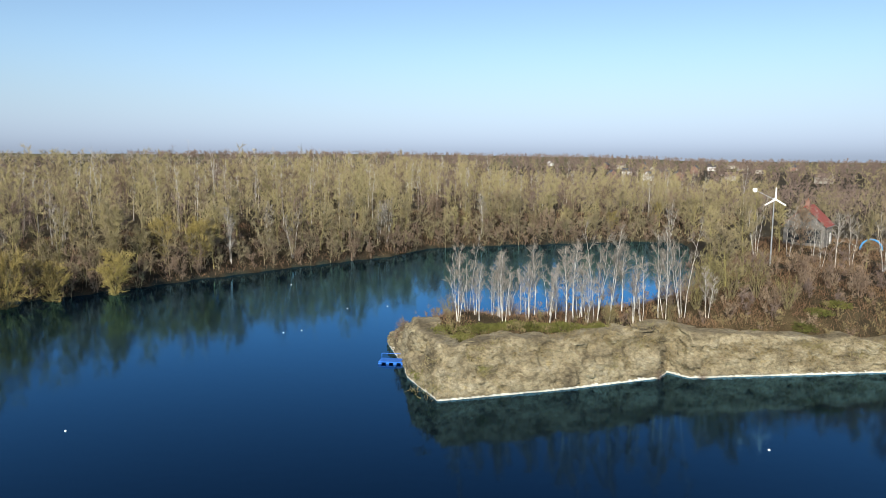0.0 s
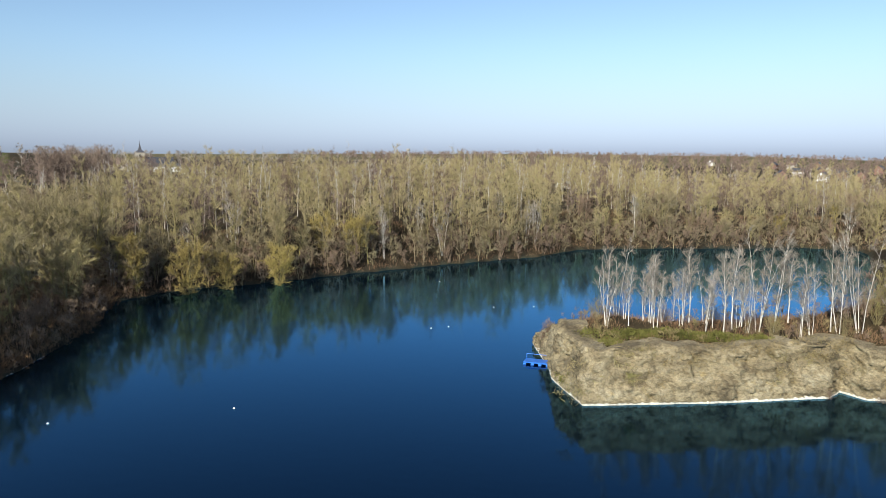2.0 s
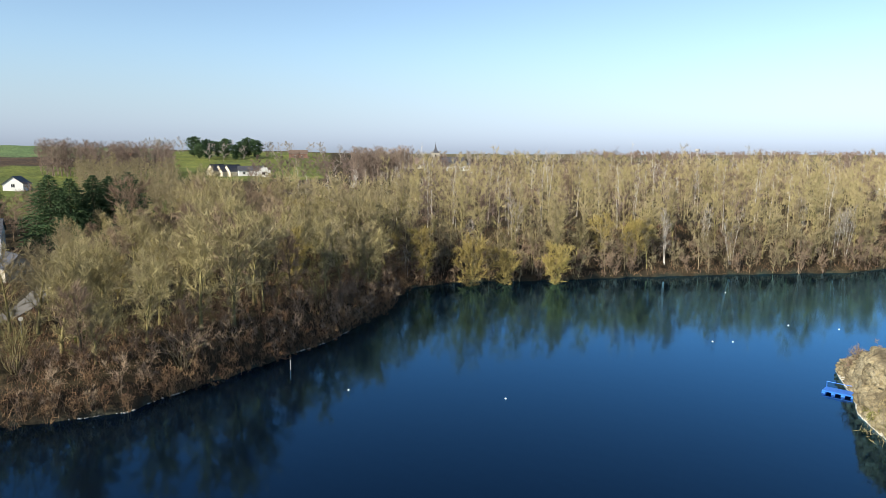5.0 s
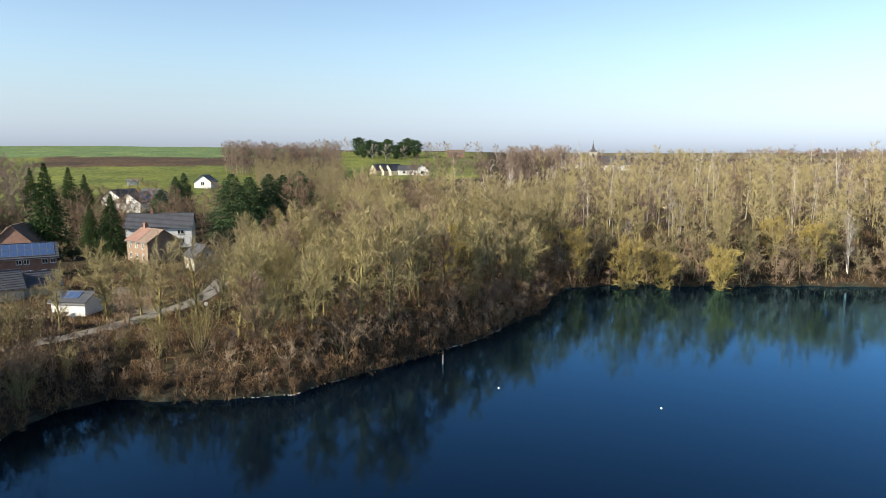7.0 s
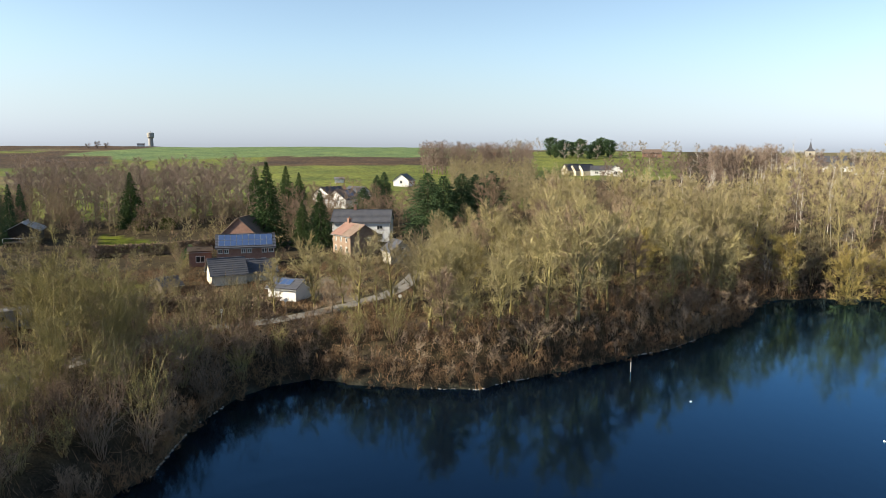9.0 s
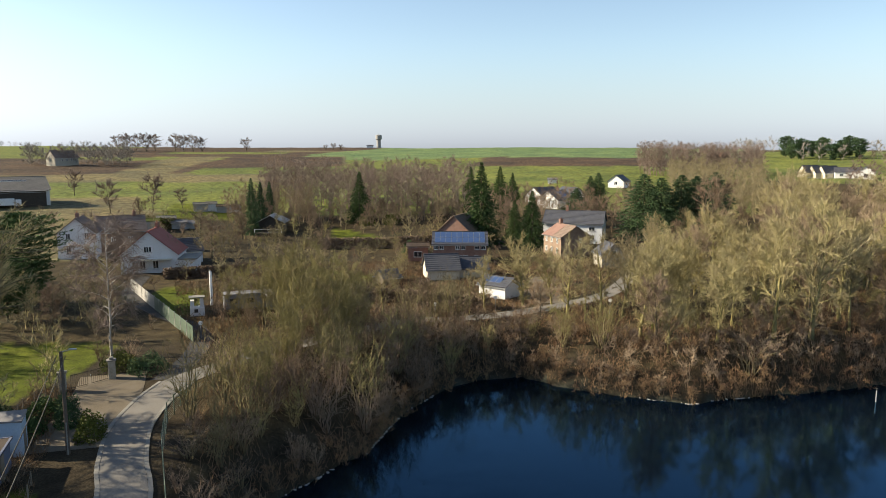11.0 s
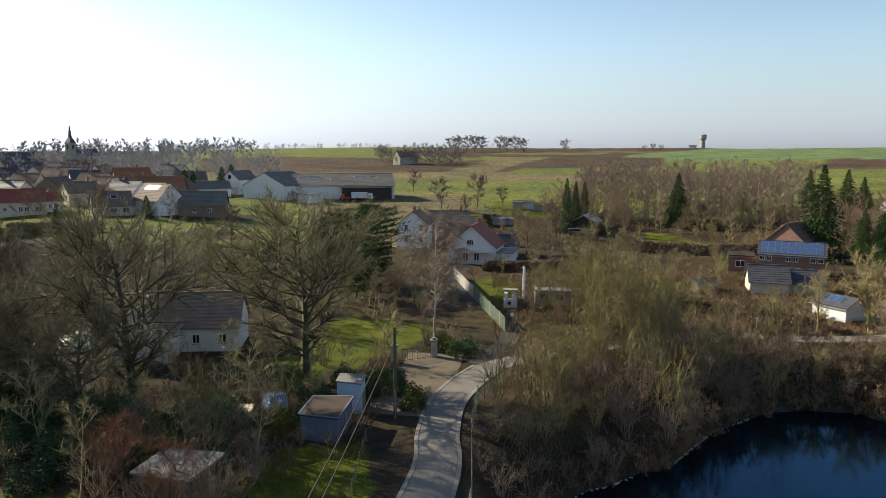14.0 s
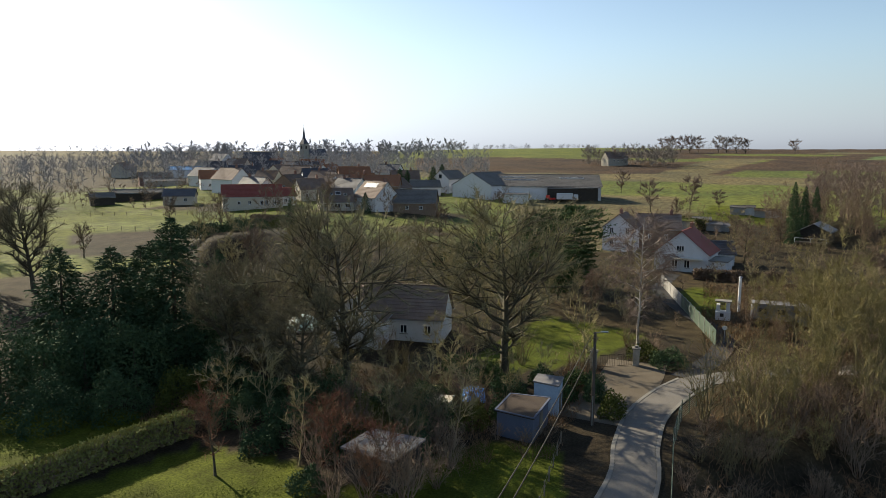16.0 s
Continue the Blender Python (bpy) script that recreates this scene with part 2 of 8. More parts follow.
nz.inputs["Scale"].default_value, nz.inputs["Detail"].default_value = 0.9, 3
bp = n.new("ShaderNodeBump")
bp.inputs["Strength"].default_value, bp.inputs["Distance"].default_value = 0.09, 0.06
l.new(geo.outputs["Position"], mp.inputs["Vector"])
l.new(mp.outputs["Vector"], nz.inputs["Vector"])
l.new(nz.outputs["Fac"], bp.inputs["Height"])
for node in (sheen, fres):
    l.new(bp.outputs["Normal"], node.inputs["Normal"])
M["water"] = w

# quarried limestone: beige with ochre and grey beds, and a white band left by the falling water level
c = bpy.data.materials.new("quarried_limestone")
c.use_nodes = True
n, l = c.node_tree.nodes, c.node_tree.links
cb = n["Principled BSDF"]
geo = n.new("ShaderNodeNewGeometry")
mp = n.new("ShaderNodeMapping")
mp.inputs["Scale"].default_value = (1, 1, 1.9)
n1, n2, n3 = (n.new("ShaderNodeTexNoise") for _ in range(3))
for nn, sc in ((n1, 0.3), (n2, 2.2), (n3, 6.5)):
    nn.inputs["Scale"].default_value, nn.inputs["Detail"].default_value = sc, 7
    l.new(mp.outputs["Vector"], nn.inputs["Vector"])
l.new(geo.outputs["Position"], mp.inputs["Vector"])
r1 = ramp(c.node_tree, [(0.30, (0.092, 0.075, 0.048)), (0.42, (0.156, 0.128, 0.080)), (0.54, (0.212, 0.178, 0.114)), (0.64, (0.232, 0.202, 0.140)), (0.74, (0.29, 0.225, 0.105))])
l.new(n1.outputs["Fac"], r1.inputs["Fac"])
r2 = ramp(c.node_tree, [(0.34, (0.60, 0.56, 0.50)), (0.46, (0.95, 0.95, 0.95)), (0.68, (1.25, 1.22, 1.15))])
l.new(n2.outputs["Fac"], r2.inputs["Fac"])
mu = n.new("ShaderNodeMix")
mu.data_type, mu.blend_type = "RGBA", "MULTIPLY"
mu.inputs["Factor"].default_value = 0.8
l.new(r1.outputs["Color"], mu.inputs[6])
l.new(r2.outputs["Color"], mu.inputs[7])
sx = n.new("ShaderNodeSeparateXYZ")
l.new(geo.outputs["Position"], sx.inputs[0])
zz = n.new("ShaderNodeMath")
zz.operation, zz.inputs[1].default_value = "MULTIPLY_ADD", 0.5
l.new(n2.outputs["Fac"], zz.inputs[0])
l.new(sx.outputs["Z"], zz.inputs[2])
rz = n.new("ShaderNodeMapRange")
rz.inputs["From Min"].default_value, rz.inputs["From Max"].default_value = -3.58, -3.50
rz.inputs["To Min"].default_value, rz.inputs["To Max"].default_value = 0.85, 0.0
l.new(zz.outputs[0], rz.inputs["Value"])
mw = n.new("ShaderNodeMix")
mw.data_type = "RGBA"
mw.inputs[7].default_value = (0.60, 0.57, 0.50, 1)
l.new(rz.outputs["Result"], mw.inputs["Factor"])
l.new(mu.outputs[2], mw.inputs[6])
# joints: dark thin cracks between leaning blocks
wpv = n.new("ShaderNodeMix")
wpv.data_type, wpv.blend_type = "RGBA", "LINEAR_LIGHT"
wpv.inputs["Factor"].default_value = 0.35
l.new(mp.outputs["Vector"], wpv.inputs[6])
l.new(n2.outputs["Color"], wpv.inputs[7])
vo = n.new("ShaderNodeTexVoronoi")
vo.feature = "DISTANCE_TO_EDGE"
vo.inputs["Scale"].default_value = 0.55
l.new(wpv.outputs[2], vo.inputs["Vector"])
rv = ramp(c.node_tree, [(0.0, (0.42, 0.38, 0.33)), (0.05, (0.85, 0.84, 0.82)), (0.12, (1.0, 1.0, 1.0))])
l.new(vo.outputs["Distance"], rv.inputs["Fac"])
mk = n.new("ShaderNodeMix")
mk.data_type, mk.blend_type = "RGBA", "MULTIPLY"
mk.inputs["Factor"].default_value = 0.4
l.new(mw.outputs[2], mk.inputs[6])
l.new(rv.outputs["Color"], mk.inputs[7])
rg = ramp(c.node_tree, [(0.34, (0.58, 0.57, 0.56)), (0.50, (0.98, 0.98, 0.98)), (0.66, (1.35, 1.34, 1.30))])
l.new(n3.outputs["Fac"], rg.inputs["Fac"])
mg = n.new("ShaderNodeMix")
mg.data_type, mg.blend_type = "RGBA", "MULTIPLY"
mg.inputs["Factor"].default_value = 0.75
l.new(mk.outputs[2], mg.inputs[6])
l.new(rg.outputs["Color"], mg.inputs[7])
l.new(mg.outputs[2], cb.inputs["Base Color"])
cb.inputs["Roughness"].default_value, cb.inputs["Specular IOR Level"].default_value = 0.9, 0.2
bp = n.new("ShaderNodeBump")
bp.inputs["Strength"].default_value, bp.inputs["Distance"].default_value = 0.8, 0.22
l.new(n2.outputs["Fac"], bp.inputs["Height"])
bp2 = n.new("ShaderNodeBump")
bp2.inputs["Strength"].default_value, bp2.inputs["Distance"].default_value = 0.5, 0.06
l.new(n3.outputs["Fac"], bp2.inputs["Height"])
l.new(bp.outputs["Normal"], bp2.inputs["Normal"])
l.new(bp2.outputs["Normal"], cb.inputs["Normal"])
M["rock"] = c


# ---- building helpers ----
def polar(az, r):
    return -math.sin(radians(az)) * r, math.cos(radians(az)) * r


def thing(name, m, label, category, group=""):
    ob = new(name)
    ob.empty_display_size = 0.3
    ob.matrix_basis = m
    return tagged(ob, label, category, group)


def part(name, bm, material, parent, label=""):
    me = bpy.data.meshes.new(name)
    bm.to_mesh(me)
    bm.free()
    me.materials.append(material)
    ob = new(name, me)
    ob.parent = parent
    return tagged(ob, label)


def mesh_of(name, verts, tris, material, smooth=False):
    """A triangle mesh from two arrays."""
    me = bpy.data.meshes.new(name)
    verts, tris = np.asarray(verts, np.float32), np.asarray(tris, np.int32)
    me.vertices.add(len(verts))
    me.vertices.foreach_set("co", verts.ravel())
    me.loops.add(tris.size)
    me.loops.foreach_set("vertex_index", tris.ravel())
    me.polygons.add(len(tris))
    me.polygons.foreach_set("loop_start", np.arange(0, tris.size, 3, dtype=np.int32))
    me.update(calc_edges=True)
    if smooth:
        me.polygons.foreach_set("use_smooth", np.ones(len(tris), bool))
    me.materials.append(material)
    return me


def box(bm, x0, y0, z0, x1, y1, z1, m=None):
    vs = [bm.verts.new((x, y, z)) for z in (z0, z1) for x, y in ((x0, y0), (x1, y0), (x1, y1), (x0, y1))]
    for f in ((3, 2, 1, 0), (4, 5, 6, 7), (0, 1, 5, 4), (1, 2, 6, 5), (2, 3, 7, 6), (3, 0, 4, 7)):
        bm.faces.new([vs[i] for i in f])
    if m is not None:
        bmesh.ops.transform(bm, matrix=m, verts=vs)
    return vs


def boxes(*dims, bevel=0.0):
    bm = bmesh.new()
    for d in dims:
        box(bm, *d)
    if bevel:
        bmesh.ops.bevel(bm, geom=bm.edges[:], offset=bevel, segments=1, affect="EDGES")
    return bm


def rod(bm, p, q, r0, r1=None, sides=6):
    p, q = Vector(p), Vector(q)
    r1 = r0 if r1 is None else r1
    m = (q - p).to_track_quat("Z", "Y").to_matrix()
    rings = []
    for c, r in ((p, r0), (q, r1)):
        rings.append([bm.verts.new(c + m @ Vector((r * math.cos(t * math.tau / sides), r * math.sin(t * math.tau / sides), 0))) for t in range(sides)])
    for i in range(sides):
        j = (i + 1) % sides
        bm.faces.new((rings[0][i], rings[0][j], rings[1][j], rings[1][i]))
    bm.faces.new(rings[0][::-1])
    bm.faces.new(rings[1])


def rods(*list_, sides=6):
    bm = bmesh.new()
    for r in list_:
        rod(bm, *r, sides=sides)
    return bm


# ---- the lie of the land ----
RADII = (0, 60, 90, 120, 150, 200, 260, 320, 450, 700, 1000, 2000, 4500)
SECTORS = {}


def sector(az, *heights):
    SECTORS[az] = heights


sector(-180, 0, 0, 0, 0, 1, 2, 4, 6, 8, 12, 16, 20, 20)
sector(-60, 0, 0, 2, 4, 6, 7, 6, 5, 4, 3, 4, 4, -10)
sector(-25, 0, 0, 0.5, 5, 7, 6, 3, 2, 1, 2, 5, 8, -5)
sector(-8, 0, 0, 2.3, 3, 4, 3, 3, 3, 2, 4, 9, 24, 10)
sector(5, 0, 0, 3, 3, 4, 4, 7, 9, 9, 9, 12, 29, 20)
sector(30, 0, 0, 1, 2, 3, 5, 9, 10, 11, 12, 18, 27, 20)
sector(50, 0, 0, 0.5, 1, 2, 4, 6, 8, 12, 24, 28, 30, 20)
sector(70, 0, 0, 0, 0, 0.5, 2, 6, 10, 15, 26, 33, 34, 20)
sector(90, 0, 0, 0, 0, 0, 1, 4, 7.5, 13, 24, 33, 34, 20)
sector(110, 0, 0, 0, 0, 0, 3, 7, 9, 14, 25, 34, 34, 20)
sector(130, 0, 0, 0.5, 2, 4.5, 7, 9, 11, 14, 20, 27, 32, 20)
sector(150, 0, 0, 0, 1.5, 3, 5, 7, 8, 10, 14, 18, 28, 20)
sector(180, 0, 0, 0, 0, 1, 2, 4, 6, 8, 12, 16, 20, 20)
AZ = np.array(sorted(SECTORS), float)
TABLE = np.array([SECTORS[a] for a in sorted(SECTORS)], float)
WATER = -4.0

# the lake's edge, round by the promontory, the near shore, the west bank and the far bank
CLIFF_LINE = [(-8, 99.6), (-5, 88), (-4.4, 83.8), (-0.5, 75.2), (14.4, 79.3), (26.7, 83.6), (28.4, 86.0), (30.4, 83.7), (46.5, 85.2), (56.2, 86.2), (80, 89), (100, 86)]
NEAR_SHORE = [(75, 64), (45, 42), (31, 28), (20, 8), (0, -8), (-30, -7), (-48, -6), (-54.4, -3.7), (-61.6, 4), (-70, 8.1), (-75.8, 12.7), (-80, 18), (-80.5, 24)]
FAR_SHORE = [(-73.7, 29.8), (-68.0, 40), (-68.6, 53), (-70.5, 73), (-76.8, 95), (-86.4, 112), (-80.6, 125.4), (-70.3, 133.3), (-53.3, 152.5), (-34, 171.3), (-14.3, 188.4), (-3.9, 206.4), (20.2, 213.6), (43.6, 218.3), (59.4, 224.6), (76, 218)]
INNER_SHORE = [(63, 175), (50, 135), (38, 114), (24, 103), (8, 99), (-5, 102)]
LAKE = np.array(CLIFF_LINE + NEAR_SHORE + FAR_SHORE + INNER_SHORE, float)
STEEP = np.array([2.4] * 8 + [1.9, 1.5, 1.1, 1.0] + [0.75] * len(NEAR_SHORE) + [0.7] * 4 + [0.42] * (len(FAR_SHORE) - 4) + [1.1] * len(INNER_SHORE))


def profile(x, y):
    az = np.degrees(np.arctan2(-x, y))
    r = np.hypot(x, y)
    i = np.clip(np.searchsorted(AZ, az) - 1, 0, len(AZ) - 2)
    f = (az - AZ[i]) / (AZ[i + 1] - AZ[i])
    f = f * f * (3 - 2 * f)
    j = np.clip(np.searchsorted(RADII, r) - 1, 0, len(RADII) - 2)
    R = np.array(RADII, float)
    k = np.clip((r - R[j]) / (R[j + 1] - R[j]), 0, 1)
    return (TABLE[i, j] * (1 - k) + TABLE[i, j + 1] * k) * (1 - f) + (TABLE[i + 1, j] * (1 - k) + TABLE[i + 1, j + 1] * k) * f


def lake_distance(x, y):
    """Metres from the water's edge, negative on the lake, and the steepness of the bank there."""
    x, y = np.atleast_1d(np.asarray(x, float)), np.atleast_1d(np.asarray(y, float))
    best, steep, inside = np.full(x.shape, 1e9), np.zeros(x.shape), np.zeros(x.shape, bool)
    for k in range(len(LAKE)):
        (ax, ay), (bx, by) = LAKE[k], LAKE[(k + 1) % len(LAKE)]
        t = np.clip(((x - ax) * (bx - ax) + (y - ay) * (by - ay)) / ((bx - ax) ** 2 + (by - ay) ** 2), 0, 1)
        d = np.hypot(x - ax - t * (bx - ax), y - ay - t * (by - ay))
        near = d < best
        best = np.where(near, d, best)
        steep = np.where(near, STEEP[k] * (1 - t) + STEEP[(k + 1) % len(LAKE)] * t, steep)
        if ay != by:
            inside ^= ((ay > y) != (by > y)) & (x < (bx - ax) * (y - ay) / (by - ay) + ax)
    return np.where(inside, -best, best), steep


def wave(x, y, s, seed=0.0):
    return (np.sin(x / s + seed) * np.cos(y / s * 1.13 + seed * 2) + 0.5 * np.sin(x / s * 2.3 + y / s * 1.7 + seed)) / 1.5


def land(x, y):
    x, y = np.atleast_1d(np.asarray(x, float)), np.atleast_1d(np.asarray(y, float))
    d, steep = lake_distance(x, y)
    p = profile(x, y)
    r = np.hypot(x, y)
    p = p + wave(x, y, 9.0, 1.0) * np.clip((r - 90) / 400, 0, 0.5) + wave(x, y, 60.0) * np.clip((r - 250) / 500, 0, 1.2)
    azd = np.degrees(np.arctan2(-x, y))
    p = p + 3.8 * np.clip((r - 133 - 3 * np.sin(azd * 0.7)) / 5, 0, 1) * np.clip((168 - r) / 20, 0, 1) * np.clip((azd - 130) / 2.5, 0, 1) * np.clip((142.5 - azd) / 2.5, 0, 1)
    jag = wave(x, y, 1.7, 3.0) * 0.3 + wave(x, y, 5.0, 2.0) * 0.5
    dd = d + np.where(steep < 2, jag, 0)
    over = np.where(steep > 1.8, np.clip(dd - 1.6, -2, None), np.where((steep > 1.05) & (y < 95), np.clip(dd - 1.2, -2, None), dd))
    bank = WATER + 0.15 + over * np.clip(steep, 0.3, None)
    h = np.minimum(p + 4, bank + 4)
    m = np.clip(1 - np.abs(p - bank) / 2.0, 0, 1)
    z = h - 4 - m * m * 0.5
    tip = (x < 4) & (y > 82) & (y < 106)
    z = np.where(tip, np.minimum(z, -2.8 + 0.40 * np.hypot(x + 8, y - 99.6)), z)
    return np.where(dd < 0, np.maximum(WATER - 0.2 + dd * 0.8, -12), z)


def ground(x, y):
    return float(land(x, y)[0])


def inside(poly, x, y):
    hit = np.zeros(np.shape(x), bool)
    for k in range(len(poly)):
        (ax, ay), (bx, by) = poly[k], poly[(k + 1) % len(poly)]
        if ay != by:
            hit ^= ((ay > y) != (by > y)) & (x < (bx - ax) * (y - ay) / (by - ay) + ax)
    return hit


LAWNS = [[(-22, -54), (-38, -49), (-36, -60), (-28, -72), (-12, -70)], [(-20, -47), (-35, -44.5), (-37, -36), (-34, -31), (-18, -30)],
         [(-34, -31), (-48.5, -25.5), (-50, -20), (-43, -16.5), (-28, -14), (-24, -24)], [(-92, -40), (-90, -24), (-80, -25), (-69, -29), (-62, -36), (-70, -38)],
         [(-128, -27), (-125, -19), (-106, -18), (-103, -21), (-113, -27)], [(-212, 4), (-195, 14), (-176, 21), (-176, 8), (-190, 4)], [(-145, -4), (-131, 12), (-127, 8), (-138, -6)],
         [(-265, -50), (-265, -20), (-225, -22), (-228, -48)]]


def zone(x, y, z):
    """Which ground cover lies at each place."""
    az, r = np.degrees(np.arctan2(-x, y)), np.hypot(x, y)
    rw = r + wave(x, y, 40, 1.0) * r * 0.02
    k = np.zeros(x.shape, int)                                        # 0 leaf litter
    # paler stubble tone beyond 1 km stands in for haze
    k[(r > 1000)] = 5
    u = az + (rw - 500) * 0.02 + wave(x, y, 70, 2.0) * 0.5               # field edges run askew
    f = (az > 56) & (az < 126)
    k[f & (rw > 235)] = 1
    k[(u > 57) & (u < 78) & (rw > 470) & (rw < 590)] = 4
    k[(az > 56) & (u < 94) & (rw > 590)] = 2
    k[(az >= 88) & (az < 126) & (rw > 365) & (rw < 425)] = 5
    k[(u > 98) & (az < 124) & (rw > 425) & (rw < 585 + (az - 105) * 4)] = 4
    k[(u > 88) & (u < 99) & (rw > 500) & (rw < 640) & (az > 88)] = 4
    k[(u > 99.5) & (u < 103) & (rw > 425) & (rw < 640)] = 5
    k[(u >= 94) & (az < 126) & (rw > 640) & (u < 112)] = 4
    k[(u >= 97) & (u < 106) & (rw > 700) & (rw < 760)] = 1
    k[(u >= 94) & (u < 100) & (rw > 780) & (rw < 880)] = 5
    k[(az >= 100) & (az < 116) & (rw > 165) & (rw < 235 + (az - 100) * 6) & (rw < 275)] = 5
    k[(az > 103) & (az < 113) & (rw > 165) & (rw < 292)] = 5
    k[(az > 97) & (az < 103) & (rw > 165) & (rw < 236)] = 0
    pad = (az > 126) & (az < 175) & (r > 135) & (r < 330)
    k[pad] = 7
    k[pad & (wave(x, y, 11, 5.0) > 0.2)] = 1
    k[pad & (wave(x, y, 17, 1.0) > 0.45)] = 0
    k[(az > 128) & (az < 175) & (r > 92) & (r < 136)] = 0
    k[(az > 116) & (az < 134) & (rw > 140) & (rw < 320)] = 1
    k[(az > 116) & (az < 134) & (rw > 140) & (rw < 320) & (wave(x, y, 13, 2.0) > 0.25)] = 0
    k[(az > 134) & (az < 150) & (rw > 168) & (rw < 186)] = 6
    # earth of the mound, its dark tone also painting the shaded face
    k[(az > 124) & (az < 142) & (rw > 118) & (rw < 145)] = 6
    k[(az > 44) & (az < 56) & (rw > 380) & (rw < 900)] = 1
    # dark earth tone stands in for shade under the garden trees
    k[(az > 101) & (az < 158) & (r > 40) & (rw < 92)] = 6
    for poly in LAWNS:
        k[inside(poly, x, y)] = 7
    # dark strip above the waterline paints the shade under overhanging scrub
    k[(z < -1.2) & (z > WATER - 0.3) & (r < 260)] = 6
    k[z < WATER - 0.3] = 8
    return k


# leaf litter, pasture, winter wheat, rough ground, ploughed earth, stubble, bare earth and painted shade, lawn, lake
# bed
# lawn is darkened in place of shade from the garden trees
# wheat is lightened and greyed to hold the haze over the fields
COVERS = np.array([(0.046, 0.036, 0.022), (0.108, 0.122, 0.036), (0.104, 0.146, 0.066), (0.046, 0.036, 0.022), (0.064, 0.045, 0.033), (0.120, 0.102, 0.058), (0.037, 0.029, 0.020), (0.070, 0.082, 0.011), (0.03, 0.04, 0.035)])


def ground_material():
    """Earth and turf: the cover's colour, with its painted shade and haze, broken up by patches, tufts and clods."""
    m = bpy.data.materials.new("ground_cover")
    m.use_nodes = True
    n, l = m.node_tree.nodes, m.node_tree.links
    b = n["Principled BSDF"]
    at_ = n.new("ShaderNodeVertexColor")
    at_.layer_name = "cover"
    pos = n.new("ShaderNodeNewGeometry")
    out = at_.outputs["Color"]
    bump_from = None
    for sc, dt, lo, hi in ((0.035, 6, (0.74, 0.80, 0.86), (1.28, 1.20, 1.05)), (0.45, 6, (0.62, 0.62, 0.64), (1.34, 1.36, 1.30)), (5.0, 4, (0.66, 0.66, 0.66), (1.32, 1.32, 1.32))):
        nz_ = n.new("ShaderNodeTexNoise")
        nz_.inputs["Scale"].default_value, nz_.inputs["Detail"].default_value = sc, dt
        l.new(pos.outputs["Position"], nz_.inputs["Vector"])
        r_ = ramp(m.node_tree, [(0.32, lo), (0.68, hi)])
        l.new(nz_.outputs["Fac"], r_.inputs["Fac"])
        mx = n.new("ShaderNodeMix")
        mx.data_type, mx.blend_type = "RGBA", "MULTIPLY"
        mx.inputs["Factor"].default_value = 1.0
        l.new(out, mx.inputs[6])
        l.new(r_.outputs["Color"], mx.inputs[7])
        out, bump_from = mx.outputs[2], nz_.outputs["Fac"]
    l.new(out, b.inputs["Base Color"])
    b.inputs["Roughness"].default_value, b.inputs["Specular IOR Level"].default_value = 0.9, 0.05
    bp_ = n.new("ShaderNodeBump")
    bp_.inputs["Strength"].default_value, bp_.inputs["Distance"].default_value = 0.5, 0.15
    l.new(bump_from, bp_.inputs["Height"])
    l.new(bp_.outputs["Normal"], b.inputs["Normal"])
    return m


def build_ground():
    azs = np.concatenate([np.arange(-50, 170, 0.55), np.arange(170, 310, 4.0)])
    rs = [3.0]
    while rs[-1] < 4600:
        rs.append(rs[-1] * 1.024 + 0.05)
    rs = np.array(rs)
    A, R = np.meshgrid(np.radians(azs), rs)
    x, y = -np.sin(A) * R, np.cos(A) * R
    x, y = x.ravel(), y.ravel()
    z = land(x, y)
    x, y, z = np.append(x, 0.0), np.append(y, 0.0), np.append(z, -10.0)
    na, nr = len(azs), len(rs)
    i, j = np.meshgrid(np.arange(nr - 1), np.arange(na), indexing="ij")
    a = (i * na + j).ravel()
    b = (i * na + (j + 1) % na).ravel()
    tris = np.concatenate([np.stack([a, a + na, b], 1), np.stack([b, a + na, b + na], 1)])
    ring = np.arange(na)
    tris = np.concatenate([tris, np.stack([np.full(na, na * nr), ring, (ring + 1) % na], 1)])
    me = mesh_of("ground", np.stack([x, y, z], 1), tris, ground_material(), True)
    cover = me.color_attributes.new("cover", "FLOAT_COLOR", "POINT")
    rgba = np.ones((len(x), 4), np.float32)
    rgba[:, :3] = COVERS[zone(x, y, z)]
    cover.data.foreach_set("color", rgba.ravel())
    me.update()
    tagged(new("ground", me), "rolling ground with woodland floor, lawns and fields", "ground", kind="structure")


build_ground()
bm = bmesh.new()
bmesh.ops.create_grid(bm, x_segments=2, y_segments=2, size=150)
bmesh.ops.translate(bm, verts=bm.verts, vec=(-5, 110, WATER))
me = bpy.data.meshes.new("water")
bm.to_mesh(me)
bm.free()
me.materials.append(M["water"])
tagged(new("water", me), "still deep blue quarry lake", "water", kind="structure")


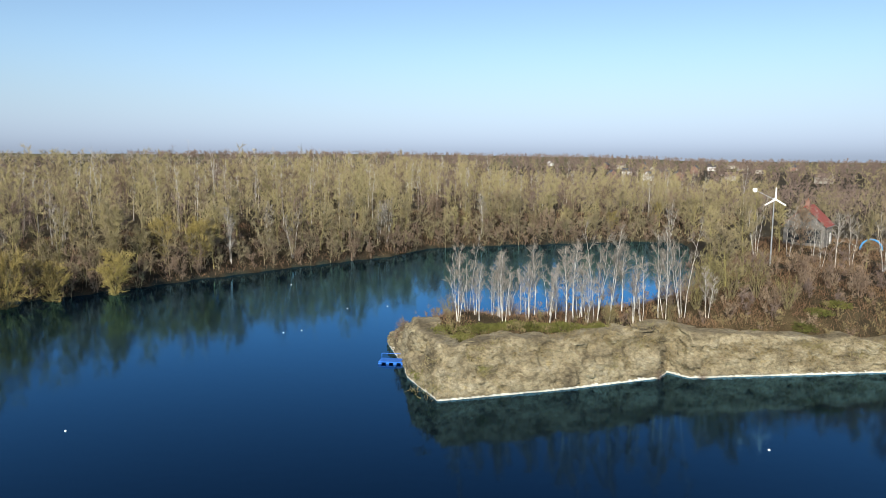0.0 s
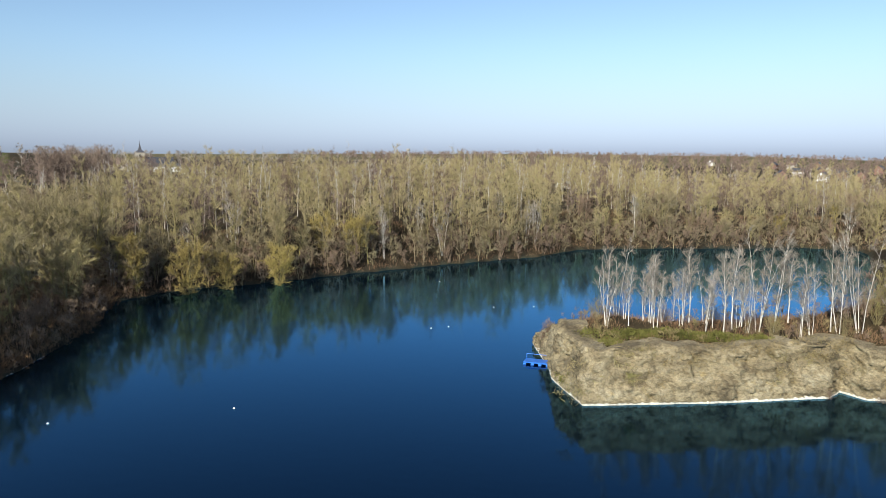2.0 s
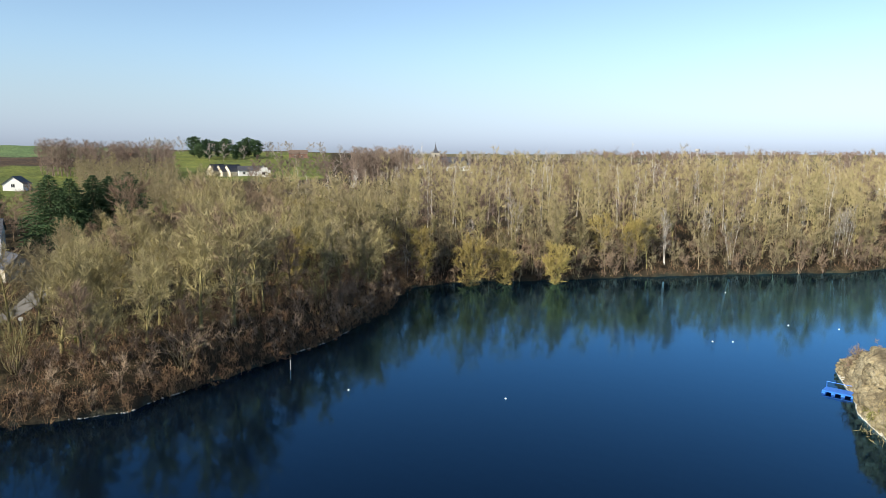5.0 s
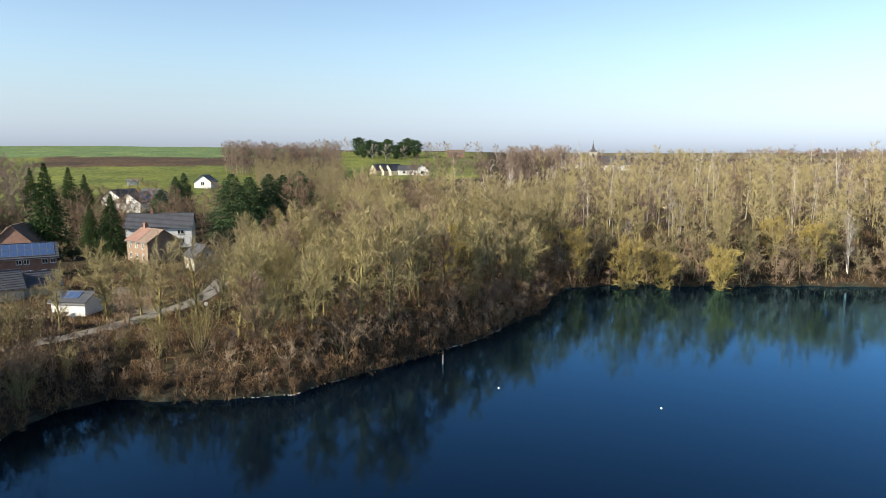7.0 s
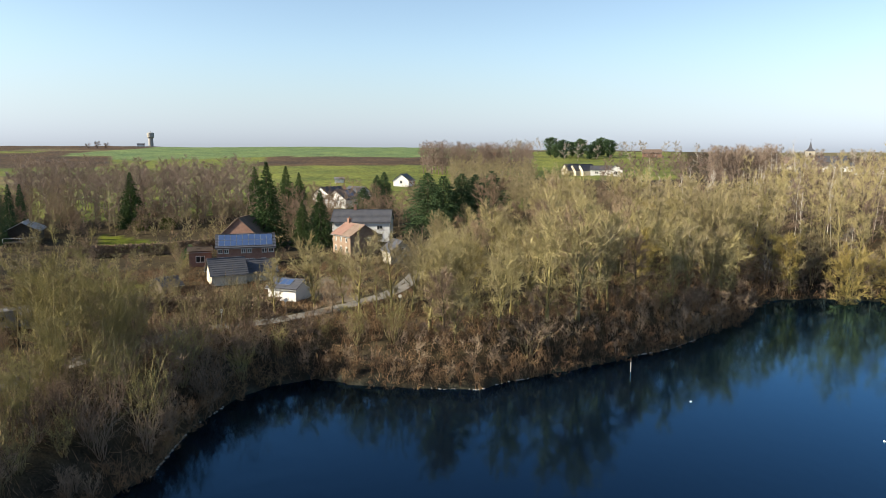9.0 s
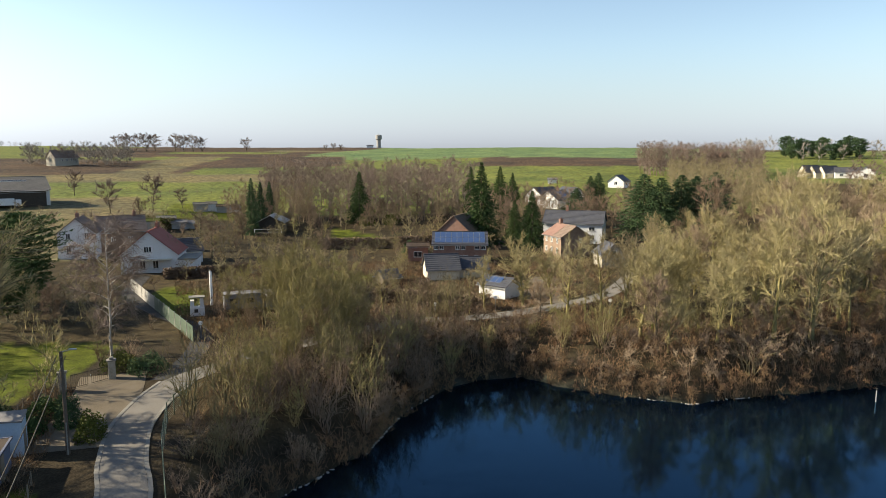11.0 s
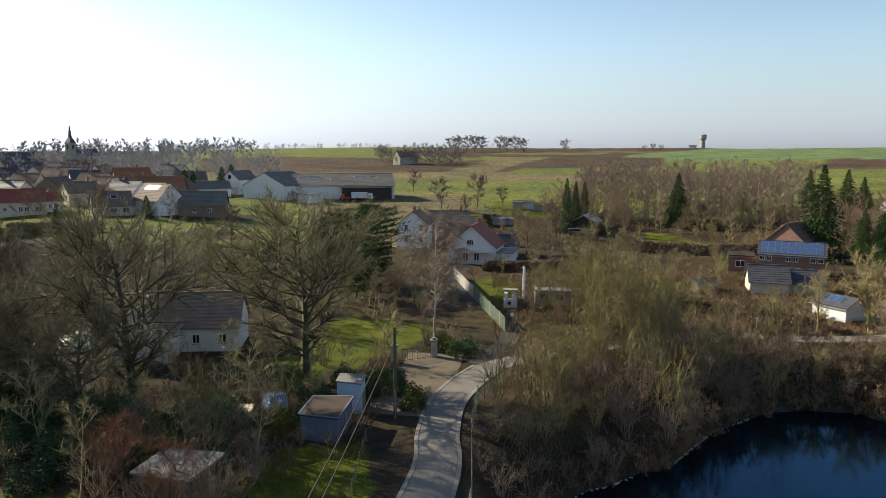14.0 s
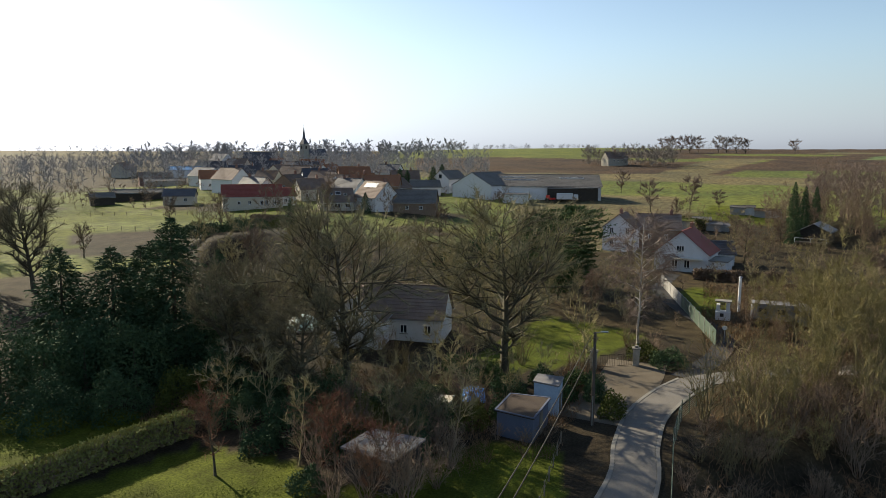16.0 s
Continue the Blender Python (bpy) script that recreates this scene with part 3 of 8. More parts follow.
def build_cliff():
    pts = [Vector((x, y)) for x, y in CLIFF_LINE]
    run = [0.0]
    for p, q in zip(pts, pts[1:]):
        run.append(run[-1] + (q - p).length)
    step, rows = 0.26, 38
    ns = int(run[-1] / step)
    verts = []
    for i in range(ns + 1):
        s = run[-1] * i / ns
        k = min(max(j for j in range(len(run)) if run[j] <= s + 1e-6), len(pts) - 2)
        d = (pts[k + 1] - pts[k]).normalized()
        p = pts[k] + d * (s - run[k])
        a, b = pts[max(k - 1, 0)], pts[min(k + 2, len(pts) - 1)]
        t = (s - run[k]) / (run[k + 1] - run[k])
        tan = (pts[k] - a).normalized().lerp(d, 0.5 + t) if t < 0.5 and k else (d.lerp((b - pts[k + 1]).normalized(), t - 0.5) if k + 2 < len(pts) else d)
        inn = Vector((-tan.y, tan.x)).normalized()
        if inn.y < -0.2 and p.x > 0:
            inn = -inn
        q = p + inn * 5.0
        top = profile(np.array([q.x]), np.array([q.y]))[0] + 0.25
        top += 0.5 * noise.noise((s * 0.13, 0, 5)) + 0.35 * noise.noise((s * 0.5, 2, 0))
        if s < 14:
            top = min(top, -2.6 + s * 0.42)
        if p.x > 30:
            top = min(top, 1.6 - (p.x - 30) * 0.06 + 0.6 * noise.noise((s * 0.3, 7, 0)))
        for r in range(rows + 1):
            f = r / rows
            z = WATER - 0.8 + (top - WATER + 0.8) * min(f / 0.86, 1)
            h = max(z - WATER, 0)
            inset = 0.19 * h + (0.12 if h > 0.25 else 0.0)
            bed = math.floor((z + 0.5 * noise.noise((s * 0.1, 1, 1))) / 1.25)
            inset += 0.16 * noise.noise((s * 0.25, bed * 3.7, 0)) + 0.04 * (bed + 4)
            P = Vector((p.x, p.y, z))
            inset += 0.4 * noise.noise(P * 0.14) + 0.16 * abs(noise.noise(P * 0.7)) + 0.30 * abs(noise.noise(P * 1.9)) + 0.30 * noise.noise(P * 4.1)
            block = noise.cell(Vector((s * 0.42 + 0.35 * noise.noise(P * 0.8), z * 0.75 + s * 0.05, 0)))
            chip = noise.cell(Vector((s * 1.15, z * 1.7 + 3, 4)))
            inset += 0.32 * (block - 0.5) + 0.28 * (chip - 0.5)
            inset = max(inset, -0.2)
            if f > 0.86:
                g = (f - 0.86) / 0.14
                inset += g * 3.2
                z += -0.15 * g + 0.15 * noise.noise(P * 0.9 + Vector((g * 3, 0, 0)))
            if h <= 0.25:
                inset = 0.1 * noise.noise(P * 1.3)
            verts.append((p.x + inn.x * inset, p.y + inn.y * inset, z))
    nr = rows + 1
    tris = []
    for i in range(ns):
        for r in range(rows):
            a = i * nr + r
            tris += [(a, a + nr, a + 1), (a + 1, a + nr, a + nr + 1)]
    me = mesh_of("quarry_cliff", verts, tris, M["rock"])
    tagged(new("quarry_cliff", me), "weathered beige limestone quarry face above the water", "cliff", kind="structure")


build_cliff()


# ---- roads ----
def strip(name, pts, width, material, lift, label, category="road", offset=0.0, height=0.0, rows=6):
    """A paved strip draped over the ground along a line."""
    P = [Vector(p) for p in pts]
    fine = []
    for k in range(len(P) - 1):
        p0, p1, p2, p3 = P[max(k - 1, 0)], P[k], P[k + 1], P[min(k + 2, len(P) - 1)]
        n = max(2, int((p2 - p1).length / 1.5))
        for i in range(n):
            t = i / n
            fine.append(0.5 * (2 * p1 + (p2 - p0) * t + (2 * p0 - 5 * p1 + 4 * p2 - p3) * t * t + (3 * p1 - p0 - 3 * p2 + p3) * t ** 3))
    fine.append(P[-1])
    bm = bmesh.new()
    prev = None
    for i, p in enumerate(fine):
        d = (fine[min(i + 1, len(fine) - 1)] - fine[max(i - 1, 0)]).normalized()
        nrm = Vector((-d.y, d.x))
        row = []
        for j in range(rows + 1):
            q = p + nrm * (offset + (j / rows - 0.5) * width)
            z = ground(q.x, q.y) + lift + height
            row.append(bm.verts.new((q.x, q.y, z)))
        if height:
            row = [bm.verts.new((row[0].co.x, row[0].co.y, row[0].co.z - height - 0.1))] + row + [bm.verts.new((row[-1].co.x, row[-1].co.y, row[-1].co.z - height - 0.1))]
        if prev:
            for u in range(len(row) - 1):
                bm.faces.new((prev[u], prev[u + 1], row[u + 1], row[u]))
        prev = row
    bmesh.ops.recalc_face_normals(bm, faces=bm.faces)
    if sum(f.normal.z for f in bm.faces) < 0:
        bmesh.ops.reverse_faces(bm, faces=bm.faces)
    me = bpy.data.meshes.new(name)
    bm.to_mesh(me)
    bm.free()
    me.materials.append(material)
    return tagged(new(name, me), label, category, kind="structure")


LANE = [(20, -17), (-20, -12.6), (-44.6, -13.0), (-54, -15.0), (-61, -16.1), (-68, -15.7), (-73, -14.6), (-80, -9), (-88, 1), (-95, 12), (-95.4, 20), (-98, 30), (-107, 46), (-125, 60)]
strip("road", LANE, 3.05, M["road"], 0.06, "narrow worn concrete lane bending past the lake")
strip("kerb", LANE[:7], 0.32, M["kerb"], 0.06, "pale concrete edging of the lane", "kerb", 1.7, 0.03, 1)
strip("kerb", LANE[:7], 0.32, M["kerb"], 0.06, "pale concrete edging of the lane", "kerb", -1.7, 0.03, 1)
strip("road_2", [(-74, -16), (-84, -14.5), (-95, -16), (-108, -24), (-122, -31), (-140, -33)], 2.6, M["asphalt"], 0.05, "side lane running up to the houses")
strip("driveway", [(-57.0, -19.6), (-65, -20.2), (-71, -20.6), (-77, -21.6)], 6.4, M["gravel"], 0.03, "gravelled turning area in front of the garden gate", "driveway")
strip("pavement", [(-103, 36), (-113, 37), (-124, 43)], 7.0, M["gravel"], 0.035, "gravel parking area beside the houses", "parking area")


# ---- trees ----
def tube(V, T, pts, radii, sides):
    base = sum(len(v) for v in V)
    rings = []
    for i, p in enumerate(pts):
        d = pts[min(i + 1, len(pts) - 1)] - pts[max(i - 1, 0)]
        d = d / (np.linalg.norm(d) + 1e-9)
        u = np.cross(d, (0.31, 0.95, 0.1))
        u /= np.linalg.norm(u) + 1e-9
        v = np.cross(d, u)
        t = np.arange(sides) * math.tau / sides
        rings.append(p + radii[i] * (np.cos(t)[:, None] * u + np.sin(t)[:, None] * v))
    V.append(np.concatenate(rings))
    for i in range(len(pts) - 1):
        for k in range(sides):
            a, b = base + i * sides + k, base + i * sides + (k + 1) % sides
            T += [(a, b, a + sides), (b, b + sides, a + sides)]


def slivers(rng, base, dirs, length, width):
    """Twigs: one thin tapering blade each."""
    n = len(base)
    dirs = dirs / (np.linalg.norm(dirs, axis=1, keepdims=True) + 1e-9)
    side = np.cross(dirs, rng.normal(size=(n, 3)))
    side /= np.linalg.norm(side, axis=1, keepdims=True) + 1e-9
    L = (length * rng.uniform(0.55, 1.35, n))[:, None]
    wd = (width * rng.uniform(0.7, 1.3, n))[:, None] / 2
    V = np.stack([base - side * wd, base + side * wd, base + dirs * L], 1).reshape(-1, 3)
    return V, np.arange(3 * n).reshape(-1, 3)


def grow(seed, height, radius, clear=0.25, limbs=14, subs=4, twigs=1500, tlen=0.9, twid=0.05, rise=0.7, stems=1, lean=0.05, droop=0.0, girth=0.018, top=0.35, wide=0.45, fine=True, wild=0.6, spread=0.38):
    """A bare winter tree: trunk and limbs, and the twigs of its crown. clear: bare part of the trunk; wide: height of the crown's widest part."""
    rng = np.random.default_rng(seed)
    V, T, src, SB, SD, SL, SW = [], [], [], [], [], [], []
    for s in range(stems):
        ang = rng.uniform(0, math.tau) + s * 2.4
        off = np.array([math.cos(ang), math.sin(ang), 0]) * (0.0 if stems == 1 else rng.uniform(0.1, 0.35))
        tilt = rng.uniform(0, lean) if stems == 1 else rng.uniform(spread * 0.3, spread)
        hh = height * (1 if s == 0 else rng.uniform(0.7, 1.0))
        nseg = 7 if stems == 1 and fine else 4
        pts = [off.copy()]
        d = np.array([math.cos(ang) * tilt, math.sin(ang) * tilt, 1.0])
        for i in range(nseg):
            d = d + rng.normal(size=3) * (0.06, 0.06, 0)
            d[:2] *= 0.94
            pts.append(pts[-1] + d / np.linalg.norm(d) * hh / nseg)
        pts = np.array(pts)
        r0 = max(height * girth / stems ** 0.5, 0.03)
        rad = r0 * (1 - np.linspace(0, 1, nseg + 1) * 0.88)
        rad[0] *= 1.25
        tube(V, T, pts, rad, 5 if stems == 1 and fine else 3)
        for k in range(limbs // stems + 1):
            u = clear + (0.98 - clear) * ((k + rng.uniform(0, 0.8)) / (limbs // stems + 1))
            fi = u * nseg
            i = min(int(fi), nseg - 1)
            p = pts[i] + (pts[i + 1] - pts[i]) * (fi - i)
            az = k * 2.4 + rng.uniform(-0.5, 0.5) + s
            x = (u - clear) / (1 - clear)
            prof = (x / wide) ** 0.6 if x < wide else 1 - (1 - top) * ((x - wide) / (1 - wide)) ** 1.5
            ln = max(radius * prof * rng.uniform(0.75, 1.15), 0.3) * (0.9 if stems == 1 else 0.7)
            up = rise * rng.uniform(0.6, 1.4)
            d = np.array([math.cos(az), math.sin(az), up])
            d /= np.linalg.norm(d)
            q, lp = p.copy(), [p.copy()]
            ls = 4 if radius > 6 else 3 if fine else 2
            for j in range(ls):
                d = d + rng.normal(size=3) * 0.16 + np.array([0, 0, 0.12 - droop])
                d /= np.linalg.norm(d)
                q = q + d * ln / ls
                lp.append(q.copy())
            lp = np.array(lp)
            lr = max(rad[i] * 0.55, 0.02) * np.linspace(1, 0.25, ls + 1)
            tube(V, T, lp, lr, 3)
            src.append((lp, 1.0))
            for m in range(subs):
                w_ = rng.uniform(0.25, 0.95) * ls
                j = min(int(w_), ls - 1)
                b = lp[j] + (lp[j + 1] - lp[j]) * (w_ - j)
                d2 = (lp[j + 1] - lp[j]) / (np.linalg.norm(lp[j + 1] - lp[j]) + 1e-9) + rng.normal(size=3) * 0.65 + np.array([0, 0, 0.2 - 2 * droop])
                d2 /= np.linalg.norm(d2)
                l2 = ln * rng.uniform(0.3, 0.6)
                sp = np.array([b, b + d2 * l2])
                if radius > 6:
                    tube(V, T, sp, lr[1] * np.array([0.7, 0.15]), 3)
                else:
                    SB.append(b), SD.append(d2), SL.append(l2), SW.append(lr[1] * 1.0)
                src.append((sp, 2.0))
    wts = np.array([w_ * np.linalg.norm(p[-1] - p[0]) for p, w_ in src])
    counts = rng.multinomial(twigs, wts / wts.sum())
    B, D = [], []
    for (p, _), n_ in zip(src, counts):
        if not n_:
            continue
        t = rng.uniform(0.2, 1.0, n_) * (len(p) - 1)
        i = np.minimum(t.astype(int), len(p) - 2)
        seg = p[i + 1] - p[i]
        B.append(p[i] + seg * (t - i)[:, None])
        D.append(seg / (np.linalg.norm(seg, axis=1, keepdims=True) + 1e-9) * 0.8 + rng.normal(size=(n_, 3)) * wild + np.array([0, 0, 0.30 - 2.2 * droop]))
    cv, ct = slivers(rng, np.concatenate(B), np.concatenate(D), tlen, twid)
    if SB:
        sv, st = slivers(rng, np.array(SB), np.array(SD), np.array(SL), np.array(SW))
        ct = np.concatenate([ct, st + len(cv)])
        cv = np.concatenate([cv, sv])
    return (np.concatenate(V), np.array(T)), (cv, ct)


def shoots(seed, height, reach, n=16, girth=0.04, side=5, slen=0.30, twigs=6, tlen=0.9, twid=0.045, arch=0.0):
    """A many-stemmed shrub: long upright shoots that bend outwards, with side shoots and sparse twigs."""
    rng = np.random.default_rng(seed)
    V, T, B, D, L, Wd = [], [], [], [], [], []
    for s in range(n):
        a = s * 2.4 + rng.uniform(-0.4, 0.4)
        h = height * rng.uniform(0.55, 1.0)
        out = reach * rng.uniform(0.15, 1.0)
        u = np.linspace(0, 1, 5)
        rad = 0.12 * reach + out * (u ** 1.35)
        z = h * (u - arch * u ** 3)
        pts = np.stack([np.cos(a) * rad, np.sin(a) * rad, z], 1)
        pts[1:] += rng.normal(size=(4, 3)) * (0.035 * height, 0.035 * height, 0.01 * height)
        tube(V, T, pts, girth * rng.uniform(0.7, 1.25) * np.array([1.15, 0.95, 0.75, 0.5, 0.15]), 3)
        for k in range(side):
            w_ = rng.uniform(1.0, 3.9)
            i = int(w_)
            p = pts[i] + (pts[i + 1] - pts[i]) * (w_ - i)
            d = (pts[i + 1] - pts[i]) / np.linalg.norm(pts[i + 1] - pts[i]) + rng.normal(size=3) * 0.45
            d /= np.linalg.norm(d)
            ln = slen * height * rng.uniform(0.5, 1.1)
            B.append(p), D.append(d), L.append(ln), Wd.append(girth * 0.75)
            for m in range(twigs):
                B.append(p + d * ln * rng.uniform(0.2, 0.9)), D.append(d + rng.normal(size=3) * 0.55 + (0, 0, 0.2)), L.append(tlen), Wd.append(twid)
    return (np.concatenate(V), np.array(T)), slivers(rng, np.array(B), np.array(D), np.array(L), np.array(Wd))


def conifer(seed, height, radius, tiers=22, per=10, clear=0.04, droop=0.35, wid=0.55, pine=False, full=0.95):
    rng = np.random.default_rng(seed)
    V, T = [], []
    pts = np.array([[0, 0, 0], [0.05, 0, height * 0.5], [0, 0.03, height]])
    tube(V, T, pts, np.array([height * 0.016, height * 0.01, 0.02]), 6)
    B, D, L, Wd = [], [], [], []
    for k in range(tiers):
        u = clear + (0.99 - clear) * k / (tiers - 1)
        z = u * height
        x = (u - clear) / (1 - clear)
        rr = radius * ((1 - x) ** full if not pine else (0.35 + 1.3 * x) * (1 - x ** 3) ** 0.6) * rng.uniform(0.8, 1.1) + 0.12
        for j in range(per):
            a = rng.uniform(0, math.tau)
            ln = rr * rng.uniform(0.65, 1.12)
            d = np.array([math.cos(a), math.sin(a), (0.25 if pine else 0.5 * x - droop)])
            d /= np.linalg.norm(d)
            m = 12 if ln > 1 else 6
            t = rng.uniform(0.2, 1.0, m)
            p = np.array([0, 0, z + rng.uniform(-0.2, 0.2)]) + d * (t * ln)[:, None] - np.array([0, 0, 1]) * ((t ** 2) * ln * (0 if pine else 0.18))[:, None]
            B.append(p)
            L += [(0.45 + 0.55 * (1 - x)) if not pine else 1.0] * m
            D.append(np.array([d] * m) * 0.8 + rng.normal(size=(m, 3)) * (0.75 if pine else 0.5) + np.array([0, 0, 0.25 if pine else -0.15]))
    B, D = np.concatenate(B), np.concatenate(D)
    L = np.array(L)
    cv, ct = slivers(rng, B, D, wid * 2.0 * L, wid * 0.8 * L)
    return (np.concatenate(V), np.array(T)), (cv, ct)


def leafy(seed, rx, ry, rz, n, size):
    """A clump of leaves filling a low uneven mound."""
    rng = np.random.default_rng(seed)
    p = rng.normal(size=(n, 3))
    p /= np.linalg.norm(p, axis=1, keepdims=True)
    p *= (rng.uniform(0.35, 1.0, n) ** 0.4)[:, None] * (1 + 0.25 * np.sin(p[:, :1] * 4 + seed) * np.cos(p[:, 1:2] * 5))
    p[:, 2] = np.abs(p[:, 2])
    p *= (rx, ry, rz)
    return slivers(rng, p, rng.normal(size=(n, 3)) + (0, 0, 0.4), size * 1.5, size)


TREES = {}


def species(key, name, label, category, bark, twig, builds):
    """Build the patterns of one kind of tree; they are copied later."""
    TREES[key] = (name, label, category, bark, twig, builds)


PROTO = {}


def plant(key, x, y, scale=1.0, turn=None, pick=None, label="", group="", squash=1.0, sink=0.1):
    name, lab, category, bark, twig, builds = TREES[key]
    i = (random.randrange(len(builds)) if pick is None else pick) % len(builds)
    turn = random.uniform(0, 360) if turn is None else turn
    m = pose(x, y, ground(x, y) - sink, 0, 0, turn) @ Matrix.Diagonal((scale * squash, scale * squash, scale, 1))
    if (key, i) not in PROTO:
        wood, crown = builds[i]
        ob = thing(name, Matrix.Identity(4), lab, category, group)
        for nm, (v, t), mt in (("trunk", wood, bark), ("crown", crown, twig)):
            c_ = new(nm, mesh_of(nm, v, t, mt, nm == "trunk"))
            c_.parent = ob
        PROTO[key, i] = ob
        ob.matrix_basis = m
    else:
        ob = copy_thing(PROTO[key, i], Matrix.Identity(4))
        ob.matrix_basis = m
    tagged(ob, label or lab, category, group)
    return ob


def clump(name, spots, keys, material, label, category):
    """A wood too dense to count, joined into one object."""
    rng = np.random.default_rng(7)
    V, T, base = [], [], 0
    heights = land([p[0] for p in spots], [p[1] for p in spots]) - 0.2 if spots else []
    for (x, y, s), z in zip(spots, heights):
        b = TREES[keys[rng.integers(len(keys))]][5]
        b = b[rng.integers(len(b))]
        a = rng.uniform(0, math.tau)
        R = np.array([[math.cos(a), -math.sin(a), 0], [math.sin(a), math.cos(a), 0], [0, 0, 1]]) * s
        for v, t in b:
            V.append(v @ R.T + (x, y, z))
            T.append(t + base)
            base += len(v)
    if V:
        tagged(new(name, mesh_of(name, np.concatenate(V), np.concatenate(T), material)), label, category, kind="stuff")


def scatter(x0, x1, y0, y1, gap, test, seed=1):
    """Places on a jittered grid that pass the test."""
    rng = np.random.default_rng(seed)
    gx, gy = np.meshgrid(np.arange(x0, x1, gap), np.arange(y0, y1, gap))
    gx = gx.ravel() + rng.uniform(-0.48, 0.48, gx.size) * gap
    gy = gy.ravel() + rng.uniform(-0.48, 0.48, gy.size) * gap
    d, _ = lake_distance(gx, gy)
    az, r = np.degrees(np.arctan2(-gx, gy)), np.hypot(gx, gy)
    ok = test(gx, gy, d, az, r)
    return [(float(a_), float(b_), float(d_)) for a_, b_, d_ in zip(gx[ok], gy[ok], d[ok])]


species("slim", "forest_tree", "slender bare woodland tree with olive-brown twigs", "tree", M["bark_moss_lit"], M["twig_olive"],
        [grow(10 + i, 11.5 + i, 2.3 + 0.2 * i, 0.20, 16, 5, 1900, 0.95, 0.046, 1.2, girth=0.012, wild=0.5) for i in range(4)])
species("round", "broadleaf_tree", "bare round-crowned tree with mossy olive twigs", "tree", M["bark_moss_lit"], M["twig_olive"],
        [grow(30 + i, 9 + i, 4.0 + 0.3 * i, 0.10, 22, 7, 4000, 0.85, 0.044, 0.8, girth=0.022, top=0.58, wild=0.55) for i in range(4)])
species("birch", "birch_tree", "white-barked birch with fine bare twigs", "tree", M["birch_bark"], M["twig_grey"],
        [grow(50 + i, 10.0 + i * 0.6, 2.3, 0.25, 26, 6, 1900, 0.7, 0.022, 1.5, girth=0.0088, stems=(2, 3, 1, 4)[i], spread=0.24, wild=0.45) for i in range(4)])
species("brown", "broadleaf_tree", "bare tree with dense brown twigs", "tree", M["bark"], M["twig_brown"],
        [grow(70 + i, 9 + i, 3.9, 0.12, 22, 7, 4000, 0.85, 0.042, 0.9, girth=0.020, top=0.55, wild=0.55) for i in range(3)])
species("grey", "forest_tree", "tall grey bare field tree", "tree", M["bark"], M["twig_grey"],
        [grow(90 + i, 14 + i, 3.4, 0.15, 14, 4, 800, 1.1, 0.075, 1.0, girth=0.012) for i in range(3)])
species("gold", "willow_tree", "rounded tree with golden-yellow bare twigs", "tree", M["bark_moss_lit"], M["twig_gold"],
        [grow(110 + i, 7 + i, 3.6, 0.06, 22, 7, 4200, 0.8, 0.044, 0.95, girth=0.016, top=0.6, wild=0.55) for i in range(2)])
species("shrub", "shrub", "many-stemmed bare brown shrub", "shrub", M["stem_brown"], M["twig_brown"],
        [shoots(130 + i, 4.0 + 0.5 * i, 1.9, 17, 0.034, 6, 0.28, 9, 0.55, 0.026) for i in range(4)])
species("olive_shrub", "shrub", "many-stemmed bare shrub with olive shoots", "shrub", M["stem_olive"], M["twig_moss"],
        [shoots(150 + i, 5.6 + 0.8 * i, 2.5, 18, 0.042, 7, 0.26, 9, 0.65, 0.028) for i in range(4)])
species("spruce", "spruce_tree", "dark green spruce with drooping tiers", "tree", M["bark"], M["needle_lit"], [conifer(170 + i, 15 + i, 5.2, 30, 34, wid=0.30) for i in range(2)])
species("fir", "fir_tree", "very dark dense conifer with ragged boughs", "tree", M["bark"], M["needle"], [conifer(180 + i, 14, 5.0, 28, 34, wid=0.30, full=0.7) for i in range(3)])
species("pine", "pine_tree", "dark green pine with a broad ragged crown", "tree", M["bark"], M["needle_lit"], [conifer(190 + i, 13, 4.6, 14, 70, 0.14, 0, 0.22, True) for i in range(2)])
# lighter patterns for the depth of the woods
species("slim_low", "forest_tree", "slender bare woodland tree", "tree", M["bark_moss_lit"], M["twig_olive"], [grow(310 + i, 11 + i, 2.8, 0.12, 10, 3, 620, 1.1, 0.054, 1.1, girth=0.0065, fine=False, top=0.55, wild=0.46) for i in range(4)])
species("round_low", "broadleaf_tree", "bare round-crowned woodland tree", "tree", M["bark_moss_lit"], M["twig_olive"], [grow(320 + i, 8.5 + i, 4.0, 0.08, 11, 4, 720, 1.1, 0.056, 0.8, girth=0.009, top=0.55, fine=False, wild=0.46) for i in range(4)])
species("birch_low", "birch_tree", "pale birch in the woodland", "tree", M["birch_bark"], M["birch_bark"], [grow(330 + i, 12 + i * 0.7, 1.6, 0.35, 9, 3, 90, 0.8, 0.025, 1.8, girth=0.0085, fine=False) for i in range(4)])
species("shrub_min", "shrub", "many-stemmed bare shrub", "shrub", M["bark"], M["twig_brown"], [grow(370 + i, 4.2 + 0.8 * i, 2.2, 0.04, 8, 3, 150, 1.2, 0.085, 1.1, stems=4, girth=0.012, fine=False) for i in range(4)])
species("mass", "broadleaf_tree", "distant round-crowned bare tree", "tree", M["bark"], M["twig_grey"], [grow(360 + i, 12 + i, 5.2, 0.04, 6, 2, 270, 1.6, 0.18, 0.8, girth=0.008, top=0.6, fine=False, wild=0.45) for i in range(4)])
